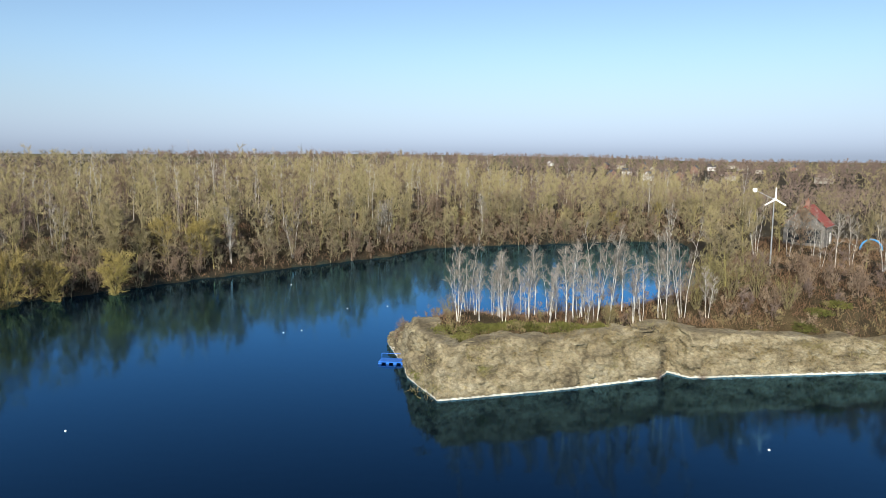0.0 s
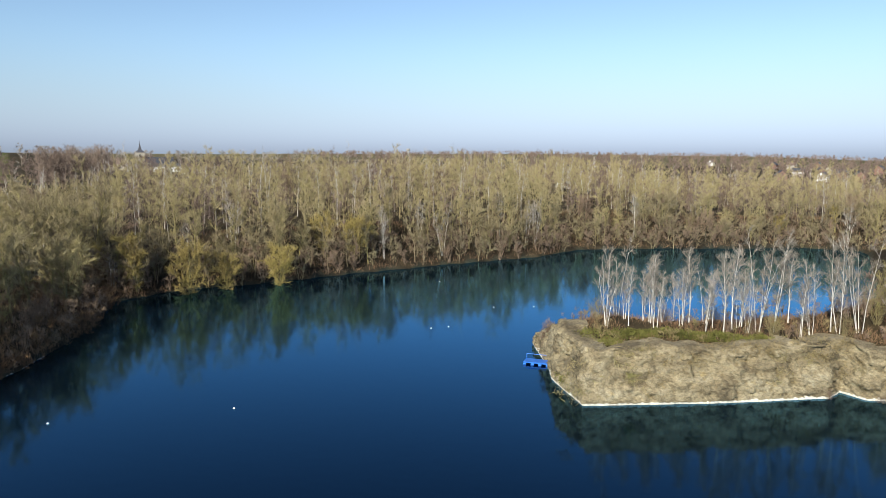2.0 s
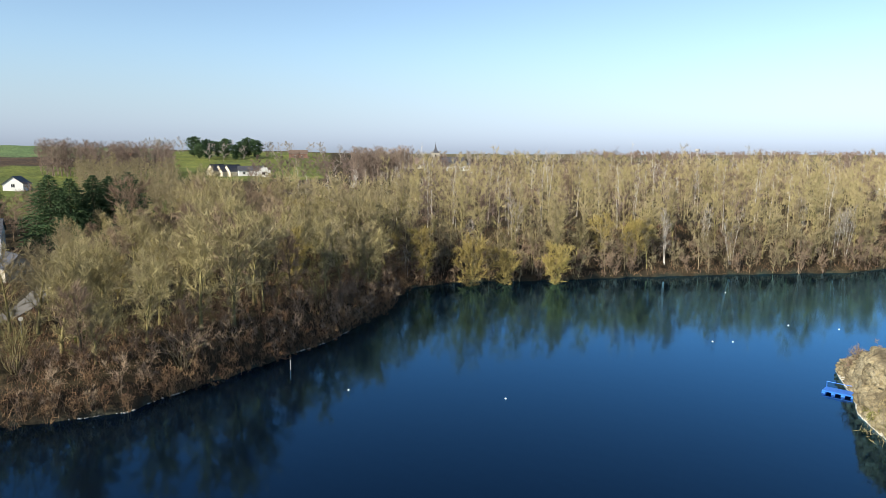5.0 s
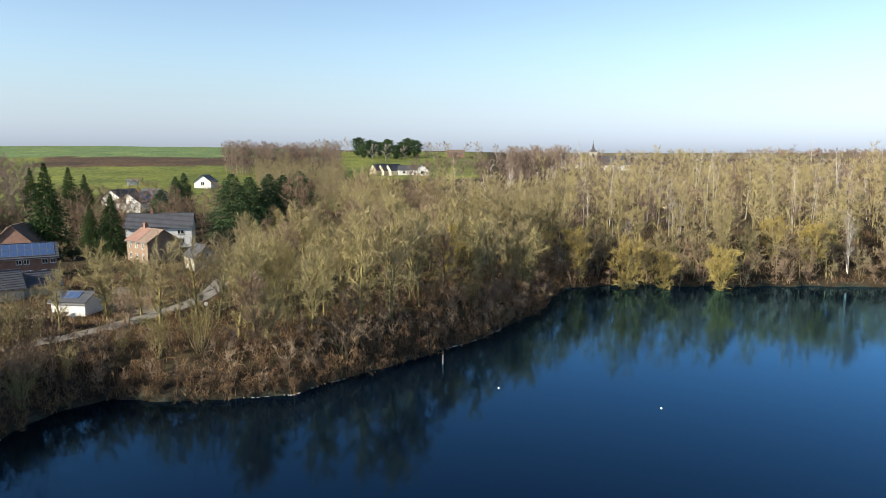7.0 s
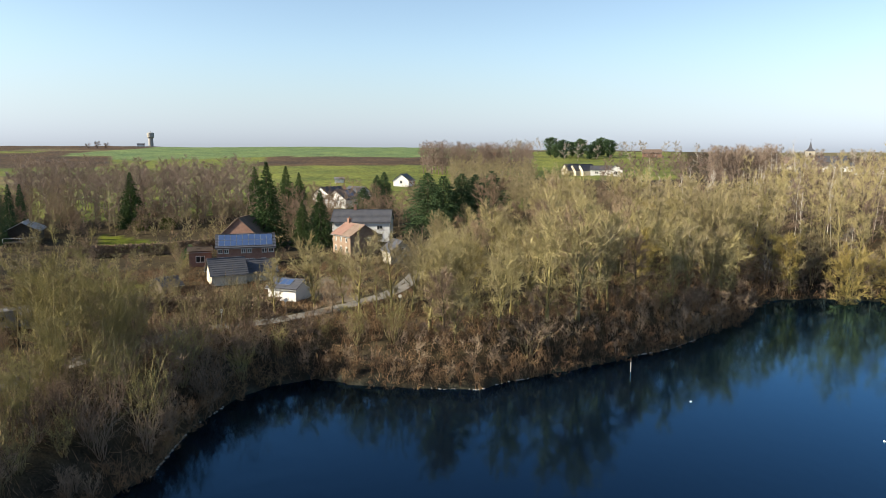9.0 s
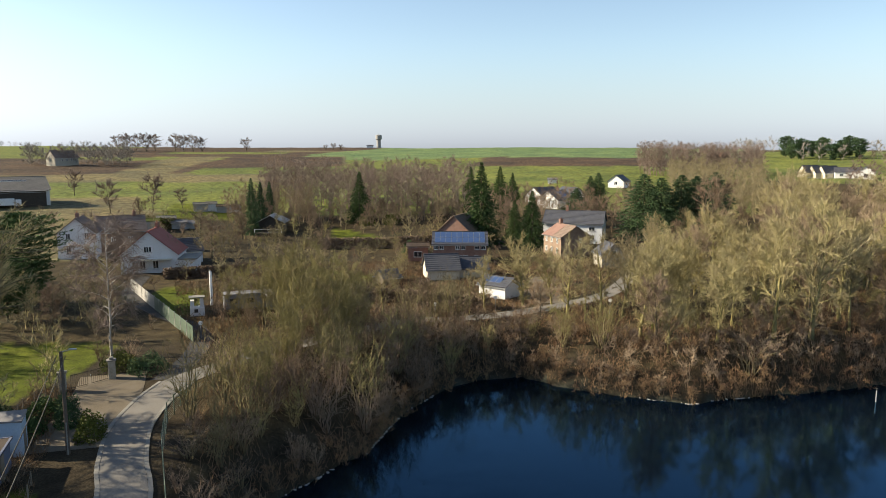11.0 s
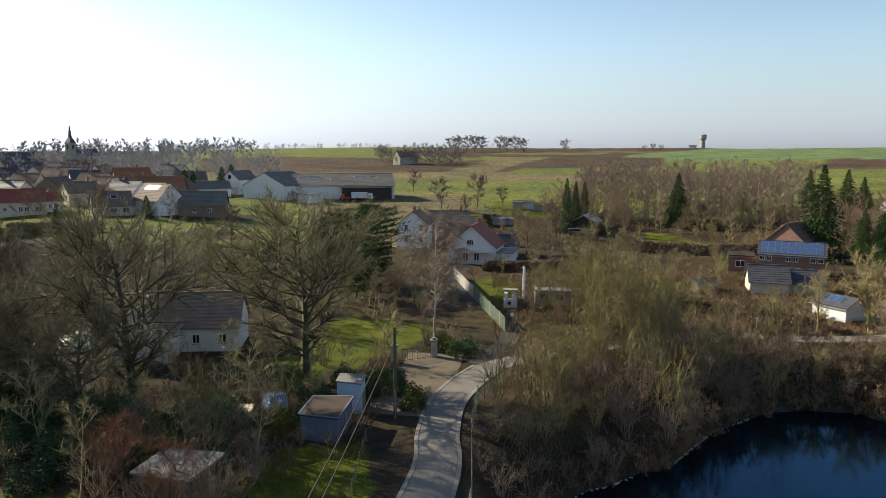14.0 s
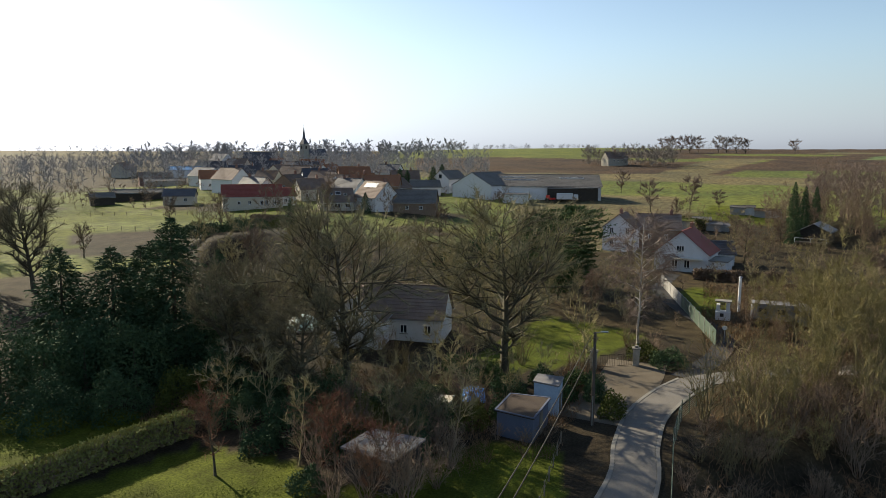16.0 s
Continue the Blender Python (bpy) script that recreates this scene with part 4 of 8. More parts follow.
species("ridge", "broadleaf_tree", "far dense bare tree on the ridge", "tree", M["bark"], M["twig_grey"], [grow(380 + i, 10 + i, 6.0, 0.0, 4, 2, 95, 2.4, 0.8, 0.6, girth=0.006, top=0.7, fine=False, wild=0.5) for i in range(4)])
species("grey_low", "forest_tree", "tall grey bare tree", "tree", M["bark"], M["twig_grey"], [grow(340 + i, 14 + i, 3.6, 0.12, 10, 4, 620, 1.25, 0.06, 0.8, girth=0.0085, fine=False, top=0.5) for i in range(3)])
species("shrub_low", "shrub", "many-stemmed bare shrub", "shrub", M["bark"], M["twig_brown"], [grow(350 + i, 4.2 + 0.8 * i, 2.2, 0.04, 10, 3, 380, 1.0, 0.06, 1.1, stems=4, girth=0.012, fine=False) for i in range(4)])
species("tall_shrub", "shrub", "tall many-stemmed thicket of olive-brown shoots", "shrub", M["stem_olive"], M["twig_moss"],
        [grow(210 + i, 12 + i, 3.8, 0.10, 44, 6, 4600, 0.9, 0.032, 1.2, stems=7, girth=0.015, top=0.6, spread=0.42, wild=0.5) for i in range(3)])
species("big", "broadleaf_tree", "large spreading bare tree with dark limbs", "tree", M["bark"], M["twig_dark"],
        [grow(230 + i, 15.5, 8.4, 0.14, 36, 11, 11500, 1.05, 0.042, 0.5, girth=0.026, lean=0.12, top=0.5, wild=0.5) for i in range(2)])
species("weeping", "birch_tree", "weeping birch with hanging russet-grey twigs", "tree", M["birch_far"], M["twig_dusk"],
        [grow(240, 15, 4.6, 0.18, 32, 7, 4200, 1.7, 0.038, 0.8, girth=0.010, droop=0.24, top=0.3, wild=0.35)])
species("small", "fruit_tree", "small bare garden tree with russet twigs", "tree", M["bark"], M["twig_red"],
        [grow(250 + i, 5.5, 3.0, 0.25, 18, 6, 2200, 0.6, 0.02, 0.8, girth=0.02) for i in range(2)])
species("far", "far_tree", "distant bare tree in a field", "tree", M["bark"], M["twig_grey"],
        [grow(260 + i, 11, 4.6, 0.05, 7, 3, 260, 1.7, 0.17, 0.7, girth=0.007, top=0.55, fine=False, wild=0.42) for i in range(4)])
species("field_tree", "field_tree", "round-crowned bare tree on the field's edge", "tree", M["bark"], M["twig_dusk"],
        [grow(290 + i, 12, 5.6, 0.16, 16, 6, 3200, 1.3, 0.075, 0.6, girth=0.016, top=0.5, wild=0.45) for i in range(3)])
species("far_fir", "pine_tree", "distant dark pine on the hill", "tree", M["bark"], M["needle"], [conifer(270 + i, 13, 4.4, 12, 16, 0.12, 0.0, 0.6, True) for i in range(2)])
species("shore", "shrub", "low overhanging bare shrub at the water's edge", "shrub", M["stem_olive"], M["twig_brown"],
        [shoots(280 + i, 4.0 + i, 3.0, 16, 0.036, 6, 0.28, 9, 0.55, 0.028, 0.35) for i in range(3)])


# ---- the far bank: woodland rising behind the water ----
def near_line(line, x, y, half):
    ok = np.zeros(np.shape(x), bool)
    for (ax, ay), (bx, by) in zip(line, line[1:]):
        t = np.clip(((x - ax) * (bx - ax) + (y - ay) * (by - ay)) / ((bx - ax) ** 2 + (by - ay) ** 2), 0, 1)
        ok |= np.hypot(x - ax - t * (bx - ax), y - ay - t * (by - ay)) < half
    return ok


def on_lane(x, y, half=3.2):
    return near_line(LANE, x, y, half)


def far_side(x, y, d, az, r):
    return (d > 0.5) & (az > -24) & (az < 48) & (y > 112) & ~((x > -12) & (y < 196 + x * 0.25))


edge = scatter(-140, 110, 95, 330, 2.9, lambda x, y, d, az, r: far_side(x, y, d + 0.7, az, r) & (d < 9), 2)
clump("shore_scrub", [(x, y, random.uniform(0.7, 1.25)) for x, y, d in edge[::2]], ["shrub_low"], M["twig_brown"], "brown scrub along the far waterline", "scrub")
clump("shore_scrub", [(x, y, random.uniform(0.6, 1.15)) for x, y, d in edge[1::2]], ["shrub_low", "round_low"], M["twig_olive"], "olive scrub along the far waterline", "scrub")
far_bank = scatter(-150, 115, 95, 345, 5.0, lambda x, y, d, az, r: far_side(x, y, d, az, r) & (d > 3) & (d < 135), 3)
ol, br, bw = [], [], []
for x, y, d in far_bank:
    k = random.random()
    tall = (0.92 if x > 20 else 1.0) * (1 + 0.18 * math.sin(x / 11.0) * math.cos(y / 9.0))
    if d < 13:
        key = "gold" if k < 0.05 else "round" if k < 0.36 else "birch" if k < 0.46 else "brown" if k < 0.58 else "olive_shrub" if k < 0.7 else "slim"
        plant(key, x, y, random.uniform(0.75, 1.15) * tall, group="trees on the far bank")
    elif k < 0.16:
        br.append((x, y, random.uniform(0.95, 1.3) * tall))
    elif k < 0.42:
        bw.append((x, y, random.uniform(0.75, 1.15) * tall))
    else:
        ol.append((x, y, random.uniform(0.75, 1.25) * tall))
clump("woodland", ol, ["slim_low", "slim_low", "round_low"], M["twig_olive"], "dense bare olive-brown woodland on the far slope", "woodland")
clump("brown_woodland", bw[::2], ["slim_low", "round_low"], M["twig_brown"], "bare brown trees among the far woodland", "woodland")
clump("dusky_woodland", bw[1::2], ["slim_low", "round_low"], M["twig_dusk"], "bare dusky trees among the far woodland", "woodland")
clump("birch_woodland", br, ["birch_low"], M["birch_far"], "pale birches standing in the far woodland", "woodland")
for az, r, s in ((25.5, 150, 1.35), (29.5, 147, 1.2), (32.4, 145, 1.45), (36.0, 146, 1.35), (19.4, 166, 1.2)):
    plant("gold", *polar(az, r), s, label="rounded willow with golden-yellow twigs over the water")
plant("birch", *polar(4.6, 199), 1.15, pick=1, label="leaning white birch on the far shore")

# ---- the west bank between the lake and the lane ----
west = scatter(-190, -62, -2, 130, 6.4, lambda x, y, d, az, r: (d > 1.2) & ((az > 38) & (r > 60)) & ~on_lane(x, y, 3.6) & ~((az > 63.5) & (r > 94)) & ~((r > 185) & (az > 55)), 5)
for x, y, d in west:
    k = random.random()
    az, r = math.degrees(math.atan2(-x, y)), math.hypot(x, y)
    if d < 4.5 or az > 68:
        key = "shrub" if k < 0.4 else "shore" if k < 0.75 else "olive_shrub"
    else:
        key = "round" if k < 0.5 else "brown" if k < 0.66 else "gold" if k < 0.71 else "slim" if k < 0.8 else "olive_shrub"
    plant(key, x, y, random.uniform(0.75, 1.3) * (0.5 if az > 71 else 0.62 if az > 55 and r > 128 else 0.85 if az > 60 else 1.0), group="trees on the west bank")
bank = scatter(-112, -56, -2, 122, 2.2, lambda x, y, d, az, r: (d > 0.1) & (d < 9) & (az > 36) & (az < 86) & (x < -60) & ~on_lane(x, y, 3.0), 15)
fringe = scatter(-112, -50, -8, 122, 1.5, lambda x, y, d, az, r: (d > -0.7) & (d < 1.8) & (az > 36) & (az < 96) & (x < -54), 16)
# darker bramble colour paints the bank's shade into these two scrubs
clump("bank_scrub", [(x, y, random.uniform(0.3, 0.55)) for x, y, d in fringe], ["shrub_min"], M["bramble"], "scrub overhanging the waterline, coloured dark for shade", "scrub")
clump("bank_scrub", [(x, y, random.uniform(0.4, 0.75)) for x, y, d in bank[::2]], ["shrub_min"], M["bramble"], "dense scrub on the west bank, coloured dark for shade", "scrub")
clump("bank_scrub", [(x, y, random.uniform(0.45, 0.85)) for x, y, d in bank[1::2]], ["shrub_low"], M["twig_brown"], "dense brown scrub on the west bank", "scrub")
inner = scatter(-190, -66, -2, 128, 3.8, lambda x, y, d, az, r: (d > 7) & (az > 38) & (az < 72) & ~on_lane(x, y, 3.4) & ~((az > 63.5) & (r > 94)) & (r < 190), 25)
clump("bank_scrub", [(x, y, random.uniform(0.4, 0.8)) for x, y, d in inner[::2]], ["shrub_min"], M["twig_moss"], "brown undergrowth beneath the west bank trees", "scrub")
clump("bank_scrub", [(x, y, random.uniform(0.4, 0.8)) for x, y, d in inner[1::2]], ["shrub_min"], M["twig_moss"], "olive undergrowth beneath the west bank trees", "scrub")
x, y = polar(53.0, 131)
plant("gold", x, y, 1.25, pick=1, label="broad golden-twigged bush among olive trees")
x, y = polar(58.6, 150)
plant("brown", x, y, 1.45, pick=2, label="large round tree with orange-brown twigs")
x, y = polar(46.5, 118)
plant("gold", x, y, 1.2, pick=0, label="rounded tree with yellow-green twigs")
x, y = polar(62.6, 92)
ivy = plant("round", x, y, 0.8, label="small bare tree hung with bright ivy")
v, t = leafy(61, 0.9, 0.9, 3.4, 420, 0.16)
iv = new("ivy", mesh_of("ivy", v + (0, 0, 1.0), t, M["evergreen"]))
iv.parent = ivy
tagged(iv, "yellow-green ivy round the trunk")
for az, r, s, key in ((73.2, 104, 0.95, "round"), (69.6, 100, 0.85, "round"), (70.9, 108, 0.7, "round"), (76.4, 103, 0.62, "round"), (79.4, 96, 0.55, "round"), (81.6, 102, 0.5, "brown"), (84.8, 100, 0.5, "round"), (66.9, 104, 0.85, "round"), (65.2, 101, 0.95, "round"), (68.2, 97, 0.6, "slim"), (86.8, 96, 0.55, "round"), (77.6, 99, 0.5, "slim"), (71.8, 96, 0.5, "brown"), (64.4, 109, 0.9, "round")):
    plant(key, *polar(az, r), s, group="trees beside the lane")

# ---- the thicket between the lane's bend and the water ----
bend = scatter(-100, -40, -14, 24, 2.9, lambda x, y, d, az, r: (d > 0.6) & (d < 22) & ~on_lane(x, y, 2.5) & (az > 78) & (x < -43) & (x > -94) & (y > -11.5), 6)
for x, y, d in bend:
    k = random.random()
    low = 0.62 if x > -62 else 1.0
    plant("olive_shrub" if k < 0.3 else "shrub" if k < 0.7 else "shore", x, y, random.uniform(0.7, 1.1) * low, group="shrubs by the lane")
for x, y, s in ((-79, -2.5, 1.05), (-76, 0.5, 0.95), (-83, -3.5, 1.1), (-80, 1.0, 1.0), (-72, -3.5, 0.7), (-86, 3.5, 0.7), (-80, 4, 0.75), (-68, -6, 0.6), (-88, -4.5, 0.9), (-64, -5.5, 0.55)):
    plant("tall_shrub", x, y, s, group="tall thicket in the lane's bend")

# ---- promontory ----
for k in range(21):
    x, y = polar(-1.6 - k * 0.53 + random.uniform(-0.35, 0.35), random.uniform(86, 93.5))
    plant("birch", x, y, random.uniform(0.55, 0.9), group="birches on the promontory")
for az, r, s, p in ((-12.6, 91, 1.08, 3), (-13.6, 92, 1.12, 1), (-15.4, 91, 0.8, 0), (-16.2, 93, 0.85, 1), (-17.9, 96, 1.12, 1), (-19.2, 97, 1.12, 3), (-17.4, 96, 0.8, 2), (-21, 98, 0.7, 0), (-14.6, 97, 0.8, 2)):
    plant("birch", *polar(az, r), s, pick=p, group="birches on the promontory")
for k in range(26):
    plant("shrub" if k % 3 else "olive_shrub", *polar(random.uniform(-21, 0.5), random.uniform(87, 97)), random.uniform(0.25, 0.5), group="scrub under the promontory birches")
plant("brown", -5.3, 93.8, 0.56, pick=0, label="small bare tree on the promontory's tip")
right = scatter(-6, 120, 78, 135, 3.6, lambda x, y, d, az, r: (d > 2.6) & (az > -42) & ((x > 28) | (r > 90) | (az > 1)) & ~((az < -20) & (r > 122) & (r < 160)), 8)
low = [(x, y, random.uniform(0.5, 0.8) * (0.55 if math.hypot(x, y) < 98 else 0.8 if math.hypot(x, y) < 116 else 1.3)) for x, y, d in right]
clump("promontory_scrub", low[::3], ["shrub_low"], M["twig_dusk"], "dusky brown scrub on the promontory", "scrub")
clump("promontory_scrub", low[1::3], ["shrub_low"], M["twig_brown"], "brown scrub on the promontory", "scrub")
clump("promontory_scrub", low[2::3], ["shrub_low"], M["stem_brown"], "russet-brown scrub on the promontory", "scrub")
for az, r, s, key in ((-20.2, 101, 0.8, "olive_shrub"), (-21.4, 104, 1.0, "olive_shrub"), (-22.6, 106, 1.0, "olive_shrub"), (-20.8, 110, 1.0, "olive_shrub"), (-24.4, 108, 0.9, "olive_shrub"), (-19.6, 106, 0.9, "shrub"), (-27.8, 112, 0.9, "shrub"), (-29.2, 115, 0.9, "shrub"), (-31.2, 112, 0.9, "shrub"), (-26.4, 134, 0.8, "birch"), (-27.2, 138, 0.8, "brown"), (-28.0, 136, 0.7, "birch"), (-25.8, 138, 0.8, "slim"), (-26.8, 131, 0.5, "shrub"), (-28.2, 130, 0.5, "shrub"), (-22.2, 112, 0.9, "round"), (-23.4, 118, 0.9, "round"), (-21, 116, 0.8, "slim"), (-26.6, 104, 0.75, "olive_shrub"), (-25.8, 103, 0.8, "shrub"), (-29.5, 128, 0.8, "birch"), (-30.4, 131, 0.85, "birch"), (-31.4, 129, 0.8, "slim"), (-32.5, 128, 0.9, "birch"), (-28.6, 127, 0.65, "birch"), (-24.2, 133, 0.9, "birch"), (-23.8, 140, 1.0, "slim"), (-33.5, 118, 0.7, "brown"), (-34.5, 108, 0.7, "brown")):
    plant(key, *polar(az, r), s, group="trees round the timber house")
behind = scatter(30, 330, 130, 430, 8.5, lambda x, y, d, az, r: (d > 2) & (az < -5) & (az > -44) & ~((r < 162) & (az < -20.5)) & (r < 400) & ~((x < 80) & (y > 195) & (y < 240)), 9)
clump("far_scrub", [(x, y, random.uniform(0.65, 1.0)) for x, y, d in behind if math.hypot(x, y) < 210], ["slim_low", "round_low", "shrub_low"], M["twig_olive"], "bare olive-brown woodland behind the promontory", "woodland")
clump("brown_scrub", [(x, y, random.uniform(0.5, 0.7)) for x, y, d in behind if math.hypot(x, y) >= 210], ["mass", "slim_low"], M["twig_dusk"], "hazy brown woodland beyond the lake", "woodland")

rim = scatter(-6, 64, 76, 100, 1.3, lambda x, y, d, az, r: (d > 2.2) & (d < 6.5) & (y < 98 - 0.05 * x) & (np.sin(x * 0.9) + np.cos(y * 1.3 + x * 0.4) > -0.3), 28)
clump("rim_scrub", [(x, y, random.uniform(0.16, 0.36)) for x, y, d in rim], ["shrub_min"], M["drygrass"], "dry scrub along the top of the rock face", "scrub")

# ---- woods in the distance ----
def belt(name, az0, az1, r0, r1, n, s0, s1, material, label, keys=("far",), seed=1):
    rng = random.Random(seed)
    spots = []
    for _ in range(n):
        x, y = polar(rng.uniform(az0, az1), r0 + (r1 - r0) * rng.random())
        spots.append((x, y, rng.uniform(s0, s1)))
    clump(name, spots, list(keys), M[material], label, "woodland")


belt("distant_woodland", -40, 24, 1500, 2050, 900, 0.5, 0.85, "twig_dusk", "wooded ridge on the skyline", ("ridge",), seed=42)
belt("distant_woodland", -38, 22, 950, 1500, 620, 0.6, 1.0, "twig_dusk", "wooded hills along the skyline", ("ridge",), seed=2)
belt("distant_woodland", -40, 4, 400, 1000, 620, 0.65, 1.1, "twig_dusk", "dusky trees between the far roofs", ("mass",), seed=3)
belt("distant_woodland", -40, 4, 420, 900, 160, 0.7, 1.05, "twig_olive", "olive trees between the far roofs", ("mass",), seed=33)
belt("distant_woodland", 2, 50, 330, 520, 260, 0.6, 1.0, "twig_dusk", "far woodland behind the lake", seed=4)
belt("distant_woodland", 22, 58, 560, 900, 110, 0.9, 1.2, "twig_grey", "trees round the church", seed=5)
belt("poplar_wood", 55.5, 64.5, 385, 450, 190, 0.9, 1.15, "twig_dusk", "tall brown poplar plantation", ("grey_low",), seed=6)
belt("poplar_wood", 37.5, 42.0, 328, 356, 80, 0.95, 1.15, "twig_dusk", "row of tall poplars", ("grey_low",), seed=16)
belt("copse", 55, 62, 205, 385, 190, 0.7, 1.0, "twig_olive", "copse in the dip behind the west bank", ("round_low", "slim_low"), seed=7)
belt("copse", 77.5, 94, 218, 290, 190, 0.85, 1.12, "twig_dusk", "tall grey copse behind the houses", ("grey_low",), seed=8)
belt("copse_edge", 77.5, 93, 212, 236, 90, 0.7, 1.1, "twig_brown", "brown shrubs along the copse", ("shrub_low",), seed=18)
belt("copse", 90, 97, 214, 245, 50, 0.6, 0.9, "twig_brown", "brown copse beside the cabin", ("round_low", "grey_low"), seed=9)
belt("copse", 62, 77, 186, 240, 90, 0.7, 1.0, "twig_brown", "bare trees between the houses", ("round_low",), seed=10)
# "mist" belts: haze is put into the twig colour
belt("village_trees", 118, 138, 300, 560, 340, 0.45, 1.0, "mist", "trees behind the village, greyed as if in haze", ("grey_low", "round_low"), seed=11)
belt("village_trees", 138, 174, 290, 580, 340, 0.6, 1.15, "mist", "trees beyond the paddock, greyed as if in mist", ("grey_low", "round_low"), seed=12)
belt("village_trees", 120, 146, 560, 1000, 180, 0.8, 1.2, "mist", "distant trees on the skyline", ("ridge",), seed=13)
belt("field_trees", 103.5, 110.5, 495, 540, 60, 0.8, 1.2, "twig_grey", "bushes round the house in the fields", ("far",), seed=14)
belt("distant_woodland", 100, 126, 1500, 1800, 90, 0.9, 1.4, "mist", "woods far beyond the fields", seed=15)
for az, r, s in ((98.6, 780, 1.0), (99.2, 785, 1.15), (99.9, 780, 1.1), (100.5, 785, 1.15), (101.9, 790, 1.1), (102.5, 780, 1.2), (103.2, 785, 1.1), (103.8, 780, 1.15), (104.4, 790, 1.0), (95.3, 800, 0.95), (88.0, 900, 0.5), (88.6, 900, 0.6), (89.2, 900, 0.5)):
    plant("field_tree", *polar(az, r), s * 1.2, squash=1.2, sink=1.6, group="trees along the field edge")
for az, r, s in ((102.3, 248, 0.85), (105.2, 238, 0.75), (100.2, 252, 0.5), (107.5, 300, 0.7)):
    plant("field_tree", *polar(az, r), s, group="bare trees at the field's edge")
for az in (49.4, 50.0, 50.5, 51.0, 51.7, 52.3, 53.0, 53.6, 54.0):
    plant("far_fir", *polar(az, random.uniform(600, 650)), random.uniform(0.9, 1.25), squash=1.3, group="dark pines on the hill")
for az, r, s in ((72.6, 170, 0.9), (75.2, 228, 1.0), (74.2, 232, 0.9), (77.6, 236, 0.95), (86.6, 222, 1.0), (74.0, 180, 0.7)):
    plant("spruce", *polar(az, r), s, squash=1.1, group="spruces among the houses")
plant("spruce", *polar(76.7, 172), 1.34, squash=1.05, pick=0, label="tall broad green spruce beside the brick house")
for az, r, s in ((63.9, 186, 1.15), (62.6, 184, 1.08), (61.1, 187, 1.1), (60.0, 190, 1.06), (58.7, 188, 1.14), (69.1, 206, 0.8)):
    plant("fir", *polar(az, r), s, squash=1.65, group="dark conifers")
for az, r, s in ((68.0, 225, 0.9), (67.4, 228, 0.95), (122.5, 275, 0.7), (121.8, 280, 0.75), (124.6, 270, 0.6), (125.2, 268, 0.65), (104.6, 190, 0.42), (128.0, 196, 0.42)):
    plant("fir", *polar(az, r), s, squash=1.1, group="dark conifers")
for az, r, s in ((95.1, 200, 1.12), (94.4, 206, 1.0), (93.7, 214, 0.95)):
    plant("fir", *polar(az, r), s, squash=0.55, group="thin firs beside the cabin")


# ---- houses ----
def window(parent, side, u, z, w_, h_, L, W, mullions=1):
    """side: F and B are the eave walls, L and R the gables."""
    bm, gl = bmesh.new(), bmesh.new()
    t = 0.08
    box(bm, -w_ / 2, -0.05, 0, w_ / 2, 0.03, t)
    box(bm, -w_ / 2, -0.05, h_ - t, w_ / 2, 0.03, h_)
    for k in range(mullions + 2):
        x = -w_ / 2 + (w_ - t) * k / (mullions + 1)
        box(bm, x, -0.05, t, x + t, 0.03, h_ - t)
    box(gl, -w_ / 2 + 0.02, -0.022, t / 2, w_ / 2 - 0.02, 0.02, h_ - t / 2)
    m = {"F": pose(u, -W / 2, z), "B": pose(u, W / 2, z, 0, 0, 180), "L": pose(-L / 2, u, z, 0, 0, -90), "R": pose(L / 2, u, z, 0, 0, 90)}[side]
    f = part("window", bm, M["frame"], parent)
    f.matrix_basis = m
    part("pane", gl, M["glass"], f)
    part("sill", boxes((-w_ / 2 - 0.08, -0.12, -0.09, w_ / 2 + 0.08, 0.02, -0.004)), M["kerb"], f)
    return f


